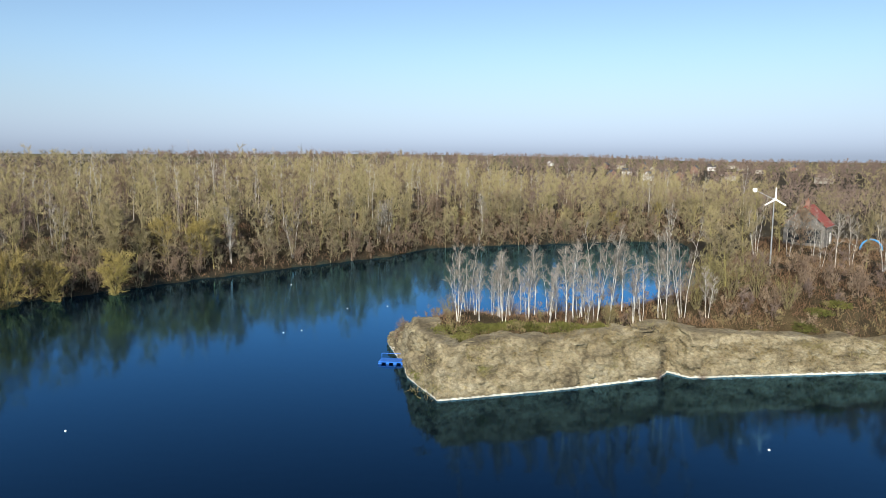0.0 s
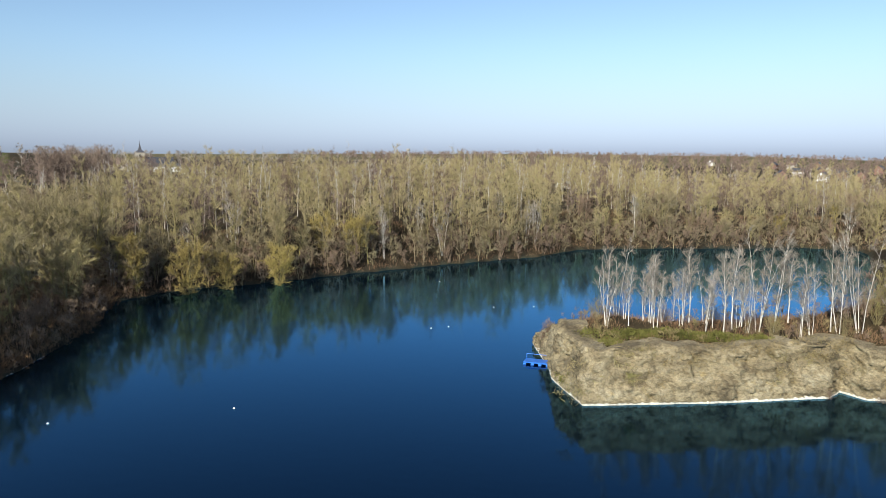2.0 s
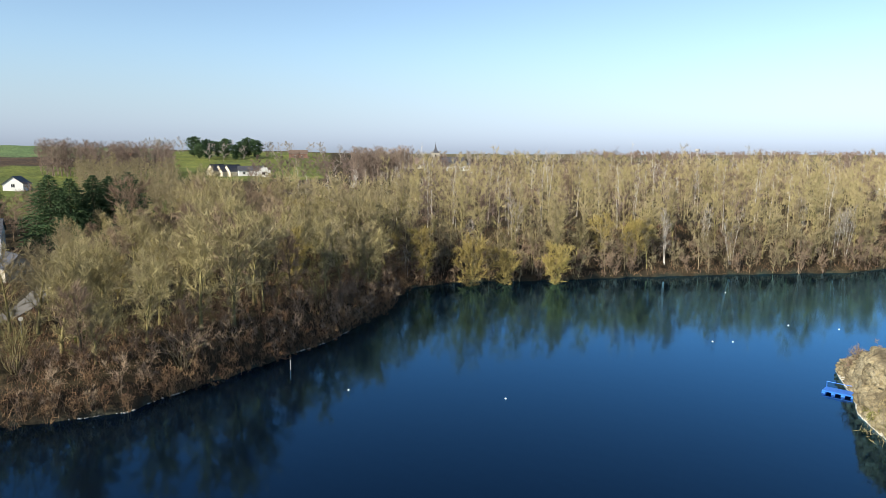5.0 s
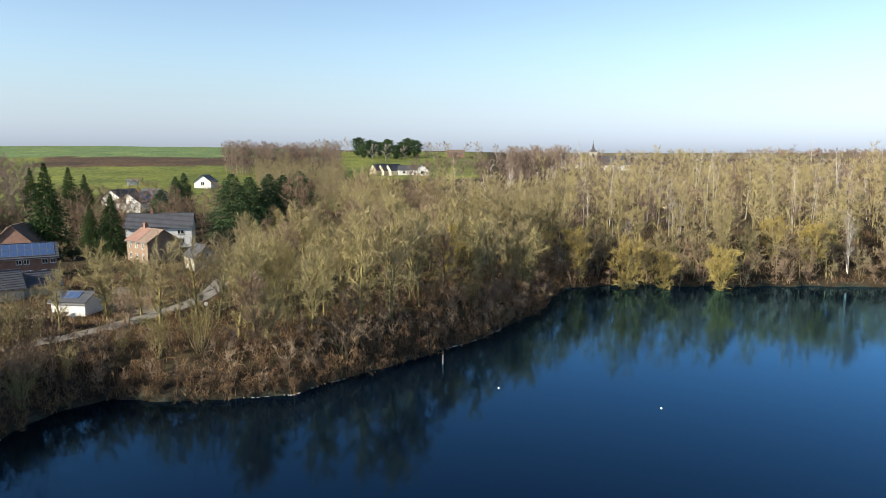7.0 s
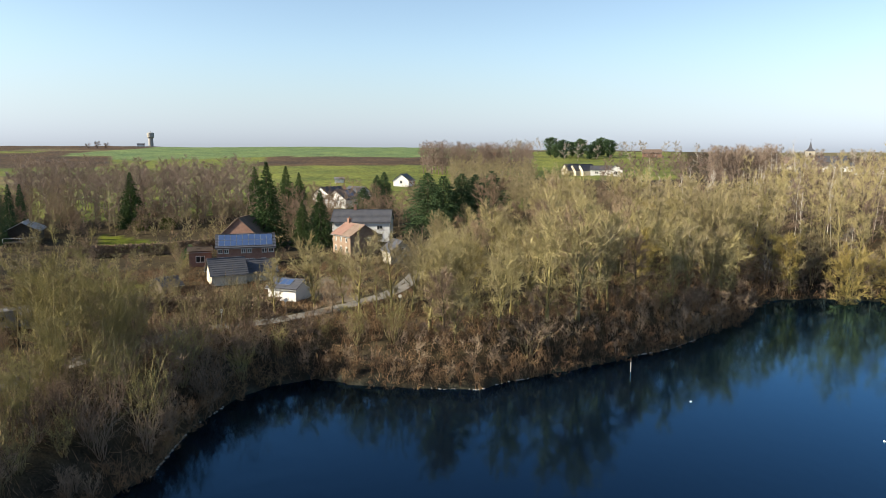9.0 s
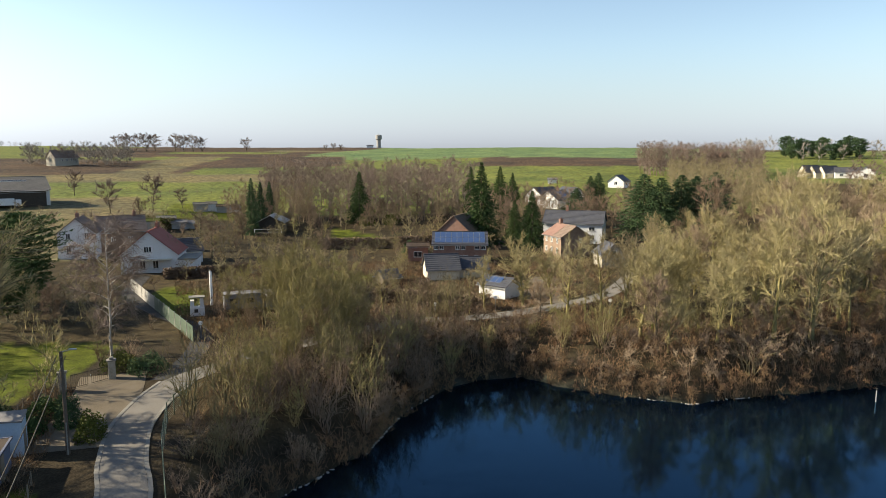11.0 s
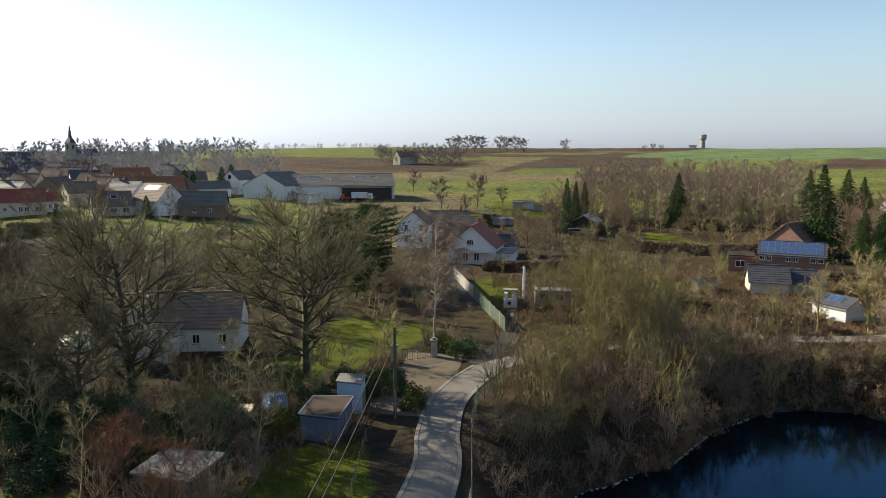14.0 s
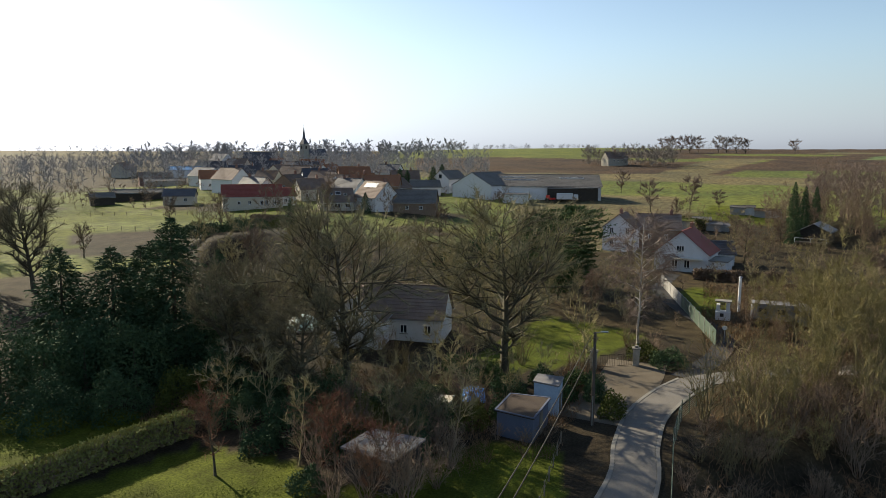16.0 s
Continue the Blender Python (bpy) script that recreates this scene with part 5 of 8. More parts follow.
def house(name, x, y, yaw, L, W, h, rh, wall, roof, label, wins=(), chimney=None, category="house", over=0.35, z=None, solar=None, door=None, group="", skylights=(), roof2=None, patch=None):
    """A gabled house; its ridge runs along its own x, and its F side faces -y."""
    z = ground(x, y) if z is None else z
    ob = thing(name, pose(x, y, z, 0, 0, yaw), label, category, group)
    bm = bmesh.new()
    prof = [(-W / 2, -1.5), (W / 2, -1.5), (W / 2, h), (0, h + rh), (-W / 2, h)]
    a_ = [bm.verts.new((-L / 2, py, pz)) for py, pz in prof]
    b_ = [bm.verts.new((L / 2, py, pz)) for py, pz in prof]
    bm.faces.new(a_[::-1])
    bm.faces.new(b_)
    for k in range(5):
        bm.faces.new((a_[k], a_[(k + 1) % 5], b_[(k + 1) % 5], b_[k]))
    bmesh.ops.recalc_face_normals(bm, faces=bm.faces)
    part("wall", bm, M[wall], ob)
    ang = math.atan2(rh, W / 2)
    run = math.hypot(rh, W / 2) + over
    for s in (-1, 1):
        n_ = max(4, int(run / 0.5))
        edge_ = []
        for k in range(n_):                                       # overlapping courses in one stepped sheet
            edge_ += [(-run * k / n_, 0.10), (-run * (k + 1) / n_, 0.15)]
        edge_ += [(-run, 0.02), (0, 0.02)]
        bm = bmesh.new()
        e0, e1 = ([bm.verts.new((sx * (L / 2 + over), py, pz)) for py, pz in edge_] for sx in (-1, 1))
        bm.faces.new(e0)
        bm.faces.new(e1[::-1])
        for k in range(len(edge_)):
            j = (k + 1) % len(edge_)
            bm.faces.new((e0[j], e0[k], e1[k], e1[j]))
        bmesh.ops.recalc_face_normals(bm, faces=bm.faces)
        r_ = part("roof", bm, M[roof2 if roof2 and s > 0 else roof], ob)
        r_.matrix_basis = pose(0, 0, h + rh, 0, 0, 0 if s < 0 else 180) @ pose(0, 0, 0, math.degrees(ang))
        if solar and solar[0] == s:
            _, nx, ny, x0, pw, ph, d0 = solar
            for i in range(nx):
                for j in range(ny):
                    xx, yy = x0 + i * (pw + 0.06), -d0 - j * (ph + 0.06)
                    p_ = part("solar_panel", boxes((xx, yy - ph, 0.17, xx + pw, yy, 0.20)), M["metal_grey"], r_)
                    part("cell_sheet", boxes((xx + 0.035, yy - ph + 0.035, 0.19, xx + pw - 0.035, yy - 0.035, 0.206)), M["solar"], p_)
        if patch and patch[0] == s:
            part("roof_patch", boxes((patch[1], -run + 0.02, 0.152, patch[2], -0.05, 0.175)), M["tile_faded"], r_, "patch of faded red tiles")
        for sl, u, d0, sw, sh in skylights:
            if sl == s:
                k_ = part("skylight", boxes((u - sw / 2, -d0 - sh, 0.12, u + sw / 2, -d0, 0.2)), M["frame"], r_)
                part("pane", boxes((u - sw / 2 + 0.08, -d0 - sh + 0.08, 0.19, u + sw / 2 - 0.08, -d0 - 0.08, 0.208)), M["glass"], k_)
        g_ = part("gutter", boxes((-L / 2 - over, -W / 2 - over * 0.8 - 0.12, h - over * 0.55 - 0.1, L / 2 + over, -W / 2 - over * 0.8, h - over * 0.55)), M["metal_grey"], ob)
        g_.matrix_basis = pose(0, 0, 0, 0, 0, 0 if s < 0 else 180)
    part("ridge", boxes((-L / 2 - over, -0.14, h + rh + 0.06, L / 2 + over, 0.14, h + rh + 0.2)), M[roof], ob)
    for wn_ in wins:
        window(ob, *wn_[:5], L, W, *wn_[5:])
    if chimney is not None:
        for cx in (chimney if isinstance(chimney, (tuple, list)) else (chimney,)):
            c_ = part("chimney", boxes((cx - 0.35, -0.35, h + rh - 0.8, cx + 0.35, 0.35, h + rh + 1.0), (cx - 0.42, -0.42, h + rh + 1.0, cx + 0.42, 0.42, h + rh + 1.12)), M["brick"], ob)
            part("chimney_pot", rods(((cx, 0, h + rh + 1.1), (cx, 0, h + rh + 1.5), 0.13, 0.1)), M["tile_orange"], c_)
    if door:
        side, u, mat_ = door
        d_ = part("door", boxes((-0.5, -0.06, 0, 0.5, 0.02, 2.05)), M[mat_], ob)
        d_.matrix_basis = {"F": pose(u, -W / 2, 0), "B": pose(u, W / 2, 0, 0, 0, 180), "L": pose(-L / 2, u, 0, 0, 0, -90), "R": pose(L / 2, u, 0, 0, 0, 90)}[side]
        part("handle", boxes((0.34, -0.11, 1.0, 0.44, -0.06, 1.05)), M["metal_grey"], d_)
    return ob


def row(side, us, z, w_=1.0, h_=1.2, mull=1):
    return [(side, u, z, w_, h_, mull) for u in us]


def at(az, r, turn):
    """Place, and yaw turned from broadside to the lake's middle."""
    x, y = polar(az, r)
    return x, y, az + turn


# houses by the lane
h_ = house("house", *at(102.35, 153, 78), 10.5, 10.6, 3.6, 4.4, "white", "tile_red", "white gabled house with a steep red roof and awning", row("L", (0.2,), 4.0, 1.5, 1.1, 2) + row("L", (-1.2, 1.2), 0.7, 1.1, 1.6), 3.5)
part("awning", boxes((-6.9, -4.2, 2.55, -5.25, 2.6, 2.68)), M["cream"], h_, "cream awning")
part("annexe", boxes((-5.0, -8.6, -1, 2.0, -5.35, 2.4)), M["white"], h_)
part("annexe_roof", boxes((-5.4, -9.0, 2.404, 2.3, -5.3, 2.6)), M["kerb"], h_)
house("house", *at(107.3, 172, 80), 9, 7.4, 5.4, 3.0, "white", "tile_brown", "old white rendered house with brown tiles", row("L", (-2, 1.6), 4.0, 0.9, 1.4) + row("L", (-2, 1.6), 1.0, 0.9, 1.5), -2)
house("house", *at(104.6, 178, 5), 10, 8, 4.6, 3.2, "brown_brick", "tile_brown", "brown-tiled wing of the old house", row("F", (-2, 1.6), 2.2, 0.9, 1.2), 3)
house("house", *at(100.2, 160, 12), 6, 6, 2.6, 2.2, "white", "slate", "low white annexe with a slate roof", (), None)
house("house", *at(78.45, 150, 0), 11.2, 8.0, 4.2, 2.1, "brick", "slate", "red brick house roofed with solar panels", row("F", (-5.0, -3.8, -0.5, 0.7), 3.0, 0.9, 0.85) + row("F", (3.6, 4.9), 3.0, 1.0, 0.85) + row("F", (-5.0, -3.4, 0.0, 1.2, 3.4), 0.7, 0.9, 1.2), None, solar=(-1, 9, 2, -5.3, 1.12, 1.95, 0.25), door=("F", -1.4, "frame"))
house("house", *at(81.9, 153, 0), 4.4, 5.0, 3.2, 0.5, "brick", "felt", "low flat-roofed brick extension", row("F", (0,), 0.9, 1.8, 1.3), None)
house("house", *at(78.3, 176, 55), 9, 7.0, 3.2, 3.4, "brick", "tile_brown", "red brick gabled house under brown tiles", row("L", (0,), 3.4, 0.9, 1.0), None)
house("house", *at(69.8, 160, -60), 8.0, 7.2, 4.4, 2.2, "brown_brick", "tile_brown", "tall brick house with a patched red and grey roof", row("F", (-2.6, -0.2, 2.3), 2.9, 0.8, 1.1) + row("F", (-2.6, -0.2, 2.3), 0.7, 0.8, 1.2) + row("R", (1.2,), 3.0, 0.7, 0.9), -2.6, patch=(-1, -4.3, 0.4))
house("house", *at(69.15, 181, -8), 14.5, 9, 4.8, 2.7, "white", "slate", "large white house with a dark slate roof", row("F", (1.0, 4.8), 3.0, 1.5, 1.0) + row("F", (1.0, 4.8), 0.8, 1.5, 1.2) + row("L", (0, 2.2), 3.4, 0.9, 1.2), -2)
house("house", *at(66.4, 146, -70), 5.5, 4.8, 2.6, 2.0, "stone", "slate", "small grey stone house behind the trees", row("R", (0,), 2.3, 1.0, 1.1, 1) + row("R", (0,), 0.6, 1.0, 1.1), None)
house("garage", *at(80.0, 131, 10), 6.0, 5.6, 2.0, 2.4, "cream", "slate", "small garage with a steep slate roof", (), None, "garage")
house("garage", *at(77.6, 133, 8), 6.0, 5.0, 1.8, 1.8, "cream", "slate", "low outbuilding with a slate roof", (), None, "garage")
house("garden_shed", *at(75.15, 114, -35), 5.2, 4.4, 2.1, 1.0, "white", "slate", "white shed with small solar panels on its roof", (), None, "shed", solar=(-1, 3, 1, -1.9, 1.0, 1.6, 0.2), door=("L", 0, "frame"))
house("house", *at(78.3, 171, 70), 11, 8, 4.0, 3.6, "brick", "tile_brown", "red brick house with a steep brown gable", row("L", (-1.5, 1.5), 1.2, 0.9, 1.2), None)
house("garden_shed", *at(84.4, 126, 30), 3.4, 3.2, 1.2, 1.1, "wood", "slate", "little dark-roofed garden shed", (), None, "shed")
house("house", *at(125.0, 88, -14), 11.5, 7.0, 2.9, 3.3, "white", "tile_brown", "low whitewashed stone cottage with a dark tiled roof", row("F", (1.0, 4.0), 0.9, 0.9, 1.1), None)
house("house", *at(128.3, 84.5, 76), 7.0, 6.2, 3.4, 3.2, "white", "tile_brown", "gabled wing of the whitewashed cottage", row("L", (0,), 3.6, 0.8, 0.9), -2)

# the cabin on posts
X, Y, a_ = at(93.5, 205, 80)
cb_ = house("cabin", X, Y, a_, 9, 6.6, 3.2, 1.7, "dark", "metal_grey", "dark timber cabin with a grey roof and white terrace rail", (), None, "cabin", over=0.7)
part("terrace", boxes((-8, -3.6, 0.3, -4.6, 3.6, 0.5)), M["wood"], cb_)
part("railing", rods(((-8, -3.6, 1.5), (-8, 3.6, 1.5), 0.05), ((-8, -3.6, 0.5), (-8, -3.6, 1.5), 0.05), ((-8, 0, 0.5), (-8, 0, 1.5), 0.05), ((-8, 3.6, 0.5), (-8, 3.6, 1.5), 0.05)), M["frame"], cb_, "white rail")
for x_, y_ in ((-7.8, -3.4), (-7.8, 0), (-7.8, 3.4)):
    part("post", rods(((x_, y_, -1.5), (x_, y_, 0.3), 0.12)), M["brick"], cb_)

# gardens above the houses: low sheds and huts
for az, r, L, W, h, wall, roof, lab in ((98.9, 246, 4.5, 3, 2.2, "concrete", "sheet", "old garden shed with a sheet roof"), (98.1, 247, 3.5, 3, 2.4, "white", "sheet", "pale little wooden garden hut"), (97.2, 245, 4.5, 3, 2.0, "concrete", "felt", "low garden shed with felt roof"), (96.3, 247, 3.5, 2.6, 2.0, "white", "felt", "small pale garden hut"), (101.4, 212, 5, 4, 2.6, "brick", "sheet", "garden shed with red walls"), (100.5, 210, 4, 3, 1.8, "concrete", "flatroof", "grey low shed with a pale roof"), (99.8, 211, 3, 3, 1.6, "concrete", "flatroof", "grey garden box with a pale roof"), (102.9, 206, 7, 5, 2.6, "concrete", "evergreen", "shed with a mossy green roof")):
    house("garden_shed", *at(az, r, 0), L, W, h, 0.5, wall, roof, lab, (), None, "shed", over=0.2, group="garden sheds")


def clipped_hedge(az0, az1, r0, r1, h, w_, key, label, n=1800, size=0.22, seed=3):
    """A clipped hedge between two places."""
    rng = np.random.default_rng(seed)
    (x0, y0), (x1, y1) = polar(az0, r0), polar(az1, r1)
    ln = math.hypot(x1 - x0, y1 - y0)
    ux, uy = (x1 - x0) / ln, (y1 - y0) / ln
    s = rng.uniform(0, ln, n)
    face = rng.integers(0, 3, n)
    c = np.where(face == 0, rng.uniform(-0.5, 0.5, n), np.where(face == 1, -0.5, 0.5)) * w_ + rng.normal(0, 0.05, n)
    z = np.where(face == 0, h, rng.uniform(0, h, n)) + rng.normal(0, 0.07, n)
    x, y = x0 + ux * s - uy * c, y0 + uy * s + ux * c
    base = np.stack([x, y, land(x, y) + z], 1)
    v, t = slivers(rng, base, rng.normal(size=(n, 3)) + (0, 0, 0.7), size * 1.6, size)
    ob = thing("hedge", Matrix.Identity(4), label, "hedge")
    f_ = new("foliage", mesh_of("foliage", v, t, M[key]))
    f_.parent = ob
    m = max(3, int(ln / 0.7))
    stems = bmesh.new()
    for k in range(m):
        q = (k + 0.5) / m * ln
        px, py = x0 + ux * q, y0 + uy * q
        gz = ground(px, py)
        rod(stems, (px, py, gz - 0.2), (px + rng.uniform(-0.2, 0.2), py, gz + h * 0.85), 0.06, 0.02, 4)
        for sx in (-1, 1):
            rod(stems, (px, py, gz + 0.2), (px - uy * sx * w_ * 0.4, py + ux * sx * w_ * 0.4, gz + h * 0.8), 0.03, 0.01, 3)
    part("stem_row", stems, M["bark"], ob)
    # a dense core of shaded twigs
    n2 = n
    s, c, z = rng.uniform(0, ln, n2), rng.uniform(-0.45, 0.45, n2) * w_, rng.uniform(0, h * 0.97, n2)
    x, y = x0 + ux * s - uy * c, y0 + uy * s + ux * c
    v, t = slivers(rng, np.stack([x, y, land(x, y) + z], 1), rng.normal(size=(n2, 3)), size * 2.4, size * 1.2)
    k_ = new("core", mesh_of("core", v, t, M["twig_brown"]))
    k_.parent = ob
    return ob


clipped_hedge(157, 142.2, 52, 59.5, 1.9, 1.3, "hedge", "long clipped garden hedge, leaves brightened for a sunlit top", 9000, 0.16)
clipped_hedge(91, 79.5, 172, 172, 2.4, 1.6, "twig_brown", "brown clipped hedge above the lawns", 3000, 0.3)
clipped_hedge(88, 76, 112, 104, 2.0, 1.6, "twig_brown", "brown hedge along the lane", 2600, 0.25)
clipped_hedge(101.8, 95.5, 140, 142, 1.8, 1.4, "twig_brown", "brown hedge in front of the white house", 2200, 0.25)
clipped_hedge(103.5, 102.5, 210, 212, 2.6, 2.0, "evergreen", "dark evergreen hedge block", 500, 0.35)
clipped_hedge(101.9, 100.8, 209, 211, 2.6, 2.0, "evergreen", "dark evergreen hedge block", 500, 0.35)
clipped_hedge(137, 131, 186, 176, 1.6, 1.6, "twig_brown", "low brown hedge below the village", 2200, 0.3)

# ---- farm ----
fx, fy, fa = at(114.0, 268, 3)
house("barn", fx, fy, fa, 44, 20, 5.0, 3.8, "white", "sheet", "wide farm hall with grey fibre-cement roof", (), None, "barn", over=0.5, skylights=((-1, -10, 2.5, 10, 0.9), (-1, -7, 5.0, 12, 0.9), (-1, 12, 3.0, 9, 0.9)))
house("barn", *at(118.2, 263, 62), 22, 16, 4.6, 4.4, "white", "sheet", "white gabled farm hall with a sliding door", (), None, "barn", over=0.3)
# solid dark walls stand in for the shade inside an open front
house("barn", *at(111.3, 262, 2), 18, 9, 4.4, 0.6, "dark", "flatroof", "open-fronted machine shed with a pale roof", (), None, "barn", over=0.6)
house("farm_store", *at(115.8, 248, 2), 9.0, 4.5, 3.0, 0.25, "white", "flatroof", "long low white farm store", row("F", (-3, -1, 1, 3), 2.2, 0.7, 0.4, 0), None, "shed", over=0.15)
house("house", *at(121.2, 278, 55), 12, 8, 5.0, 3.2, "white", "sheet", "white farm building with an open loft", row("L", (0,), 5.2, 1.6, 1.6, 0), None, "farmhouse")
house("house", *at(123.2, 266, 10), 11, 7, 3.0, 2.4, "white", "sheet", "low white farm cottage", row("F", (-2, 2), 1.0, 1.2, 1.2), None)


def lorry(x, y, yaw, body, label):
    ob = thing("lorry", pose(x, y, ground(x, y), 0, 0, yaw), label, "lorry")
    part("box_body", boxes((-3.2, -1.2, 0.9, 2.6, 1.2, 3.0), bevel=0.08), M[body], ob)
    cab_ = part("cab", boxes((2.75, -1.15, 0.6, 4.4, 1.15, 2.6), bevel=0.2), M[body], ob)
    part("windscreen", boxes((4.36, -0.95, 1.6, 4.42, 0.95, 2.3)), M["glass"], cab_)
    for wx in (-2.2, 3.4):
        for wy in (-1.05, 1.05):
            part("wheel", rods(((wx, wy - 0.14, 0.45), (wx, wy + 0.14, 0.45), 0.45), sides=14), M["dark"], ob)


def tractor(x, y, yaw):
    ob = thing("tractor", pose(x, y, ground(x, y), 0, 0, yaw), "red tractor parked beside the farm hall", "tractor")
    part("bonnet", boxes((0.2, -0.45, 0.9, 2.2, 0.45, 1.6), bevel=0.12), M["redpaint"], ob)
    part("cab", boxes((-1.2, -0.7, 0.9, 0.2, 0.7, 2.5), bevel=0.12), M["redpaint"], ob)
    for wx, r_ in ((-0.8, 0.8), (1.7, 0.5)):
        for wy in (-0.85, 0.85):
            part("wheel", rods(((wx, wy - 0.18, r_), (wx, wy + 0.18, r_), r_), sides=16), M["dark"], ob)


lorry(*at(111.8, 256, 0), "white", "white lorry parked by the machine shed")
tractor(*at(113.1, 254, 0))
house("house", *at(108.1, 505, 30), 15, 10, 5.0, 4.5, "stone", "tile_brown", "tall grey-brown house alone in the fields", row("F", (-3, 0, 3), 3.0, 1.1, 1.3), 0)

# ---- village ----
house("house", *at(136.9, 218, 4), 17, 8, 3.6, 3.2, "cream", "tile_red", "long cream house with a red roof", row("F", (2.5, 3.9, 6.2, 7.4), 1.0, 1.0, 1.4) + row("F", (-4, -1), 1.2, 0.9, 1.0), None)
house("house", *at(134.6, 222, 20), 7, 6, 3.0, 2.2, "white", "tile_red", "low white wing with red roof", row("F", (0, 2), 1.0, 0.9, 1.1), None)
house("house", *at(127.0, 240, -8), 15, 9, 4.4, 3.4, "brown_brick", "tile_orange", "brick house with an orange tiled roof", row("F", (-3, 3), 1.0, 1.2, 1.3), -6.6)
house("house", *at(127.1, 206, 128), 10, 9, 4.0, 4.4, "white", "tile_brown", "white gabled house with solar panels", row("R", (0,), 4.2, 0.6, 1.0, 0), -4, solar=(1, 5, 1, -3.5, 1.1, 1.7, 0.9))
house("house", *at(130.4, 207, 8), 9.5, 8, 2.6, 3.6, "cream", "tile_brown", "bungalow with brown tiles and roof windows", row("F", (-3, 0, 3), 0.9, 1.6, 1.2), None, skylights=((-1, 0.5, 1.4, 1.6, 1.3), (-1, 2.6, 2.2, 0.9, 0.8), (-1, -1.5, 2.0, 1.0, 0.8)))
house("house", *at(131.3, 270, 150), 10, 8, 4.2, 3.4, "cream", "tile_brown", "cream house with grey-brown tiles", row("R", (-1, 1.4), 3.2, 0.8, 1.2), 2)
house("house", *at(130.2, 258, 150), 8.5, 7.5, 3.8, 3.2, "brown_brick", "tile_brown", "brick house with a dark red-brown roof", row("R", (0,), 3.4, 0.9, 1.3), None, skylights=((1, 0, 1.4, 1.0, 0.9),))
house("house", *at(133.4, 305, 150), 13, 9, 4.4, 3.6, "white", "tile_brown", "white house with a pale brown roof", row("F", (-3, 0, 3), 1.2, 1.0, 1.2), None)
house("house", *at(134.1, 365, 150), 16, 9, 4.2, 3.6, "white", "tile_brown", "long white house with roof windows", row("F", (-3, 2), 1.2, 1.0, 1.2), None, skylights=((-1, -2, 2, 1, 1), (-1, 0, 2, 1, 1)))
house("house", *at(137.3, 335, 0), 15, 9, 4.0, 3.6, "white", "slate", "white house under dark slate", row("F", (-3, 2), 1.2, 1.0, 1.2), 3)
house("house", *at(138.4, 276, 128), 12, 9, 5.2, 4.0, "white", "tile_brown", "white gabled house with a brown roof", row("R", (-1.5, 1.5), 3.6, 0.9, 1.2), -3)
house("house", *at(140.3, 318, 128), 12, 9, 4.4, 3.4, "white", "flatroof", "white house with a bright pale roof", row("R", (0,), 3.6, 0.9, 1.2), None)
house("barn", *at(136.3, 470, 0), 19, 11, 5.5, 5.2, "dark", "slate", "big barn with a dark roof", (), None, "barn")
house("house", *at(139.1, 505, 128), 14, 10, 5.0, 4.4, "white", "flatroof", "white house with a sunlit roof", (), None)
house("house", *at(135.6, 360, 10), 14, 9, 4.4, 4.0, "white", "slate", "white house with a broad slate roof", row("F", (-4, 3), 1.2, 1.0, 1.2), 5)
house("house", *at(123.9, 205, 172), 12, 8.5, 3.2, 3.4, "brown_brick", "sheet", "brick barn with a mossy grey roof", row("B", (-2, 2), 1.2, 1.0, 1.0), None)
house("house", *at(125.3, 218, 40), 7, 6, 2.8, 2.2, "concrete", "sheet", "grey outbuilding with a sheet roof", (), None)
house("workshop", *at(141.7, 400, 5), 17, 10, 4.2, 1.6, "white", "bluesheet", "workshop with a bright blue sheet roof", (), None, "workshop")
house("house", *at(142.2, 239, -10), 9.4, 6, 2.8, 2.0, "cream", "slate", "low cream house with a dark roof", row("F", (-2, 2), 1.0, 1.1, 1.1), None)
house("stable", *at(145.0, 262, 4), 17, 5, 2.6, 1.0, "dark", "sheet", "long dark stable with a sheet roof", (), None, "stable")
house("stable", *at(147.6, 250, 4), 7, 5, 2.6, 1.2, "dark", "sheet", "dark wooden field shelter for horses", (), None, "stable")
house("greenhouse", *at(143.2, 335, 4), 17, 6, 2.2, 1.0, "concrete", "flatroof", "long low store with pale roof", (), None, "shed")
house("house", *at(143.9, 345, 6), 14, 8, 3.4, 2.0, "brick", "tile_brown", "long brick building with brown tiles", (), None)
for k, (az, r) in enumerate(((139.6, 400), (137.9, 420), (134.9, 420), (132.6, 350), (141.2, 455), (128.9, 300), (126.0, 330), (146.0, 420), (132.2, 400))):
    house("house", *at(az, r, (10, 150, 60, 5, 128)[k % 5]), 11 + k % 3, 8, 4.2, 3.6, ("white", "cream", "brick")[k % 3], ("slate", "tile_brown", "tile_orange")[k % 3], ("white village house with slates", "cream village house with brown tiles", "brick village house with orange tiles")[k % 3], row("F", (-2.5, 2.5), 1.0, 1.0, 1.2), 2, group="houses in the village")


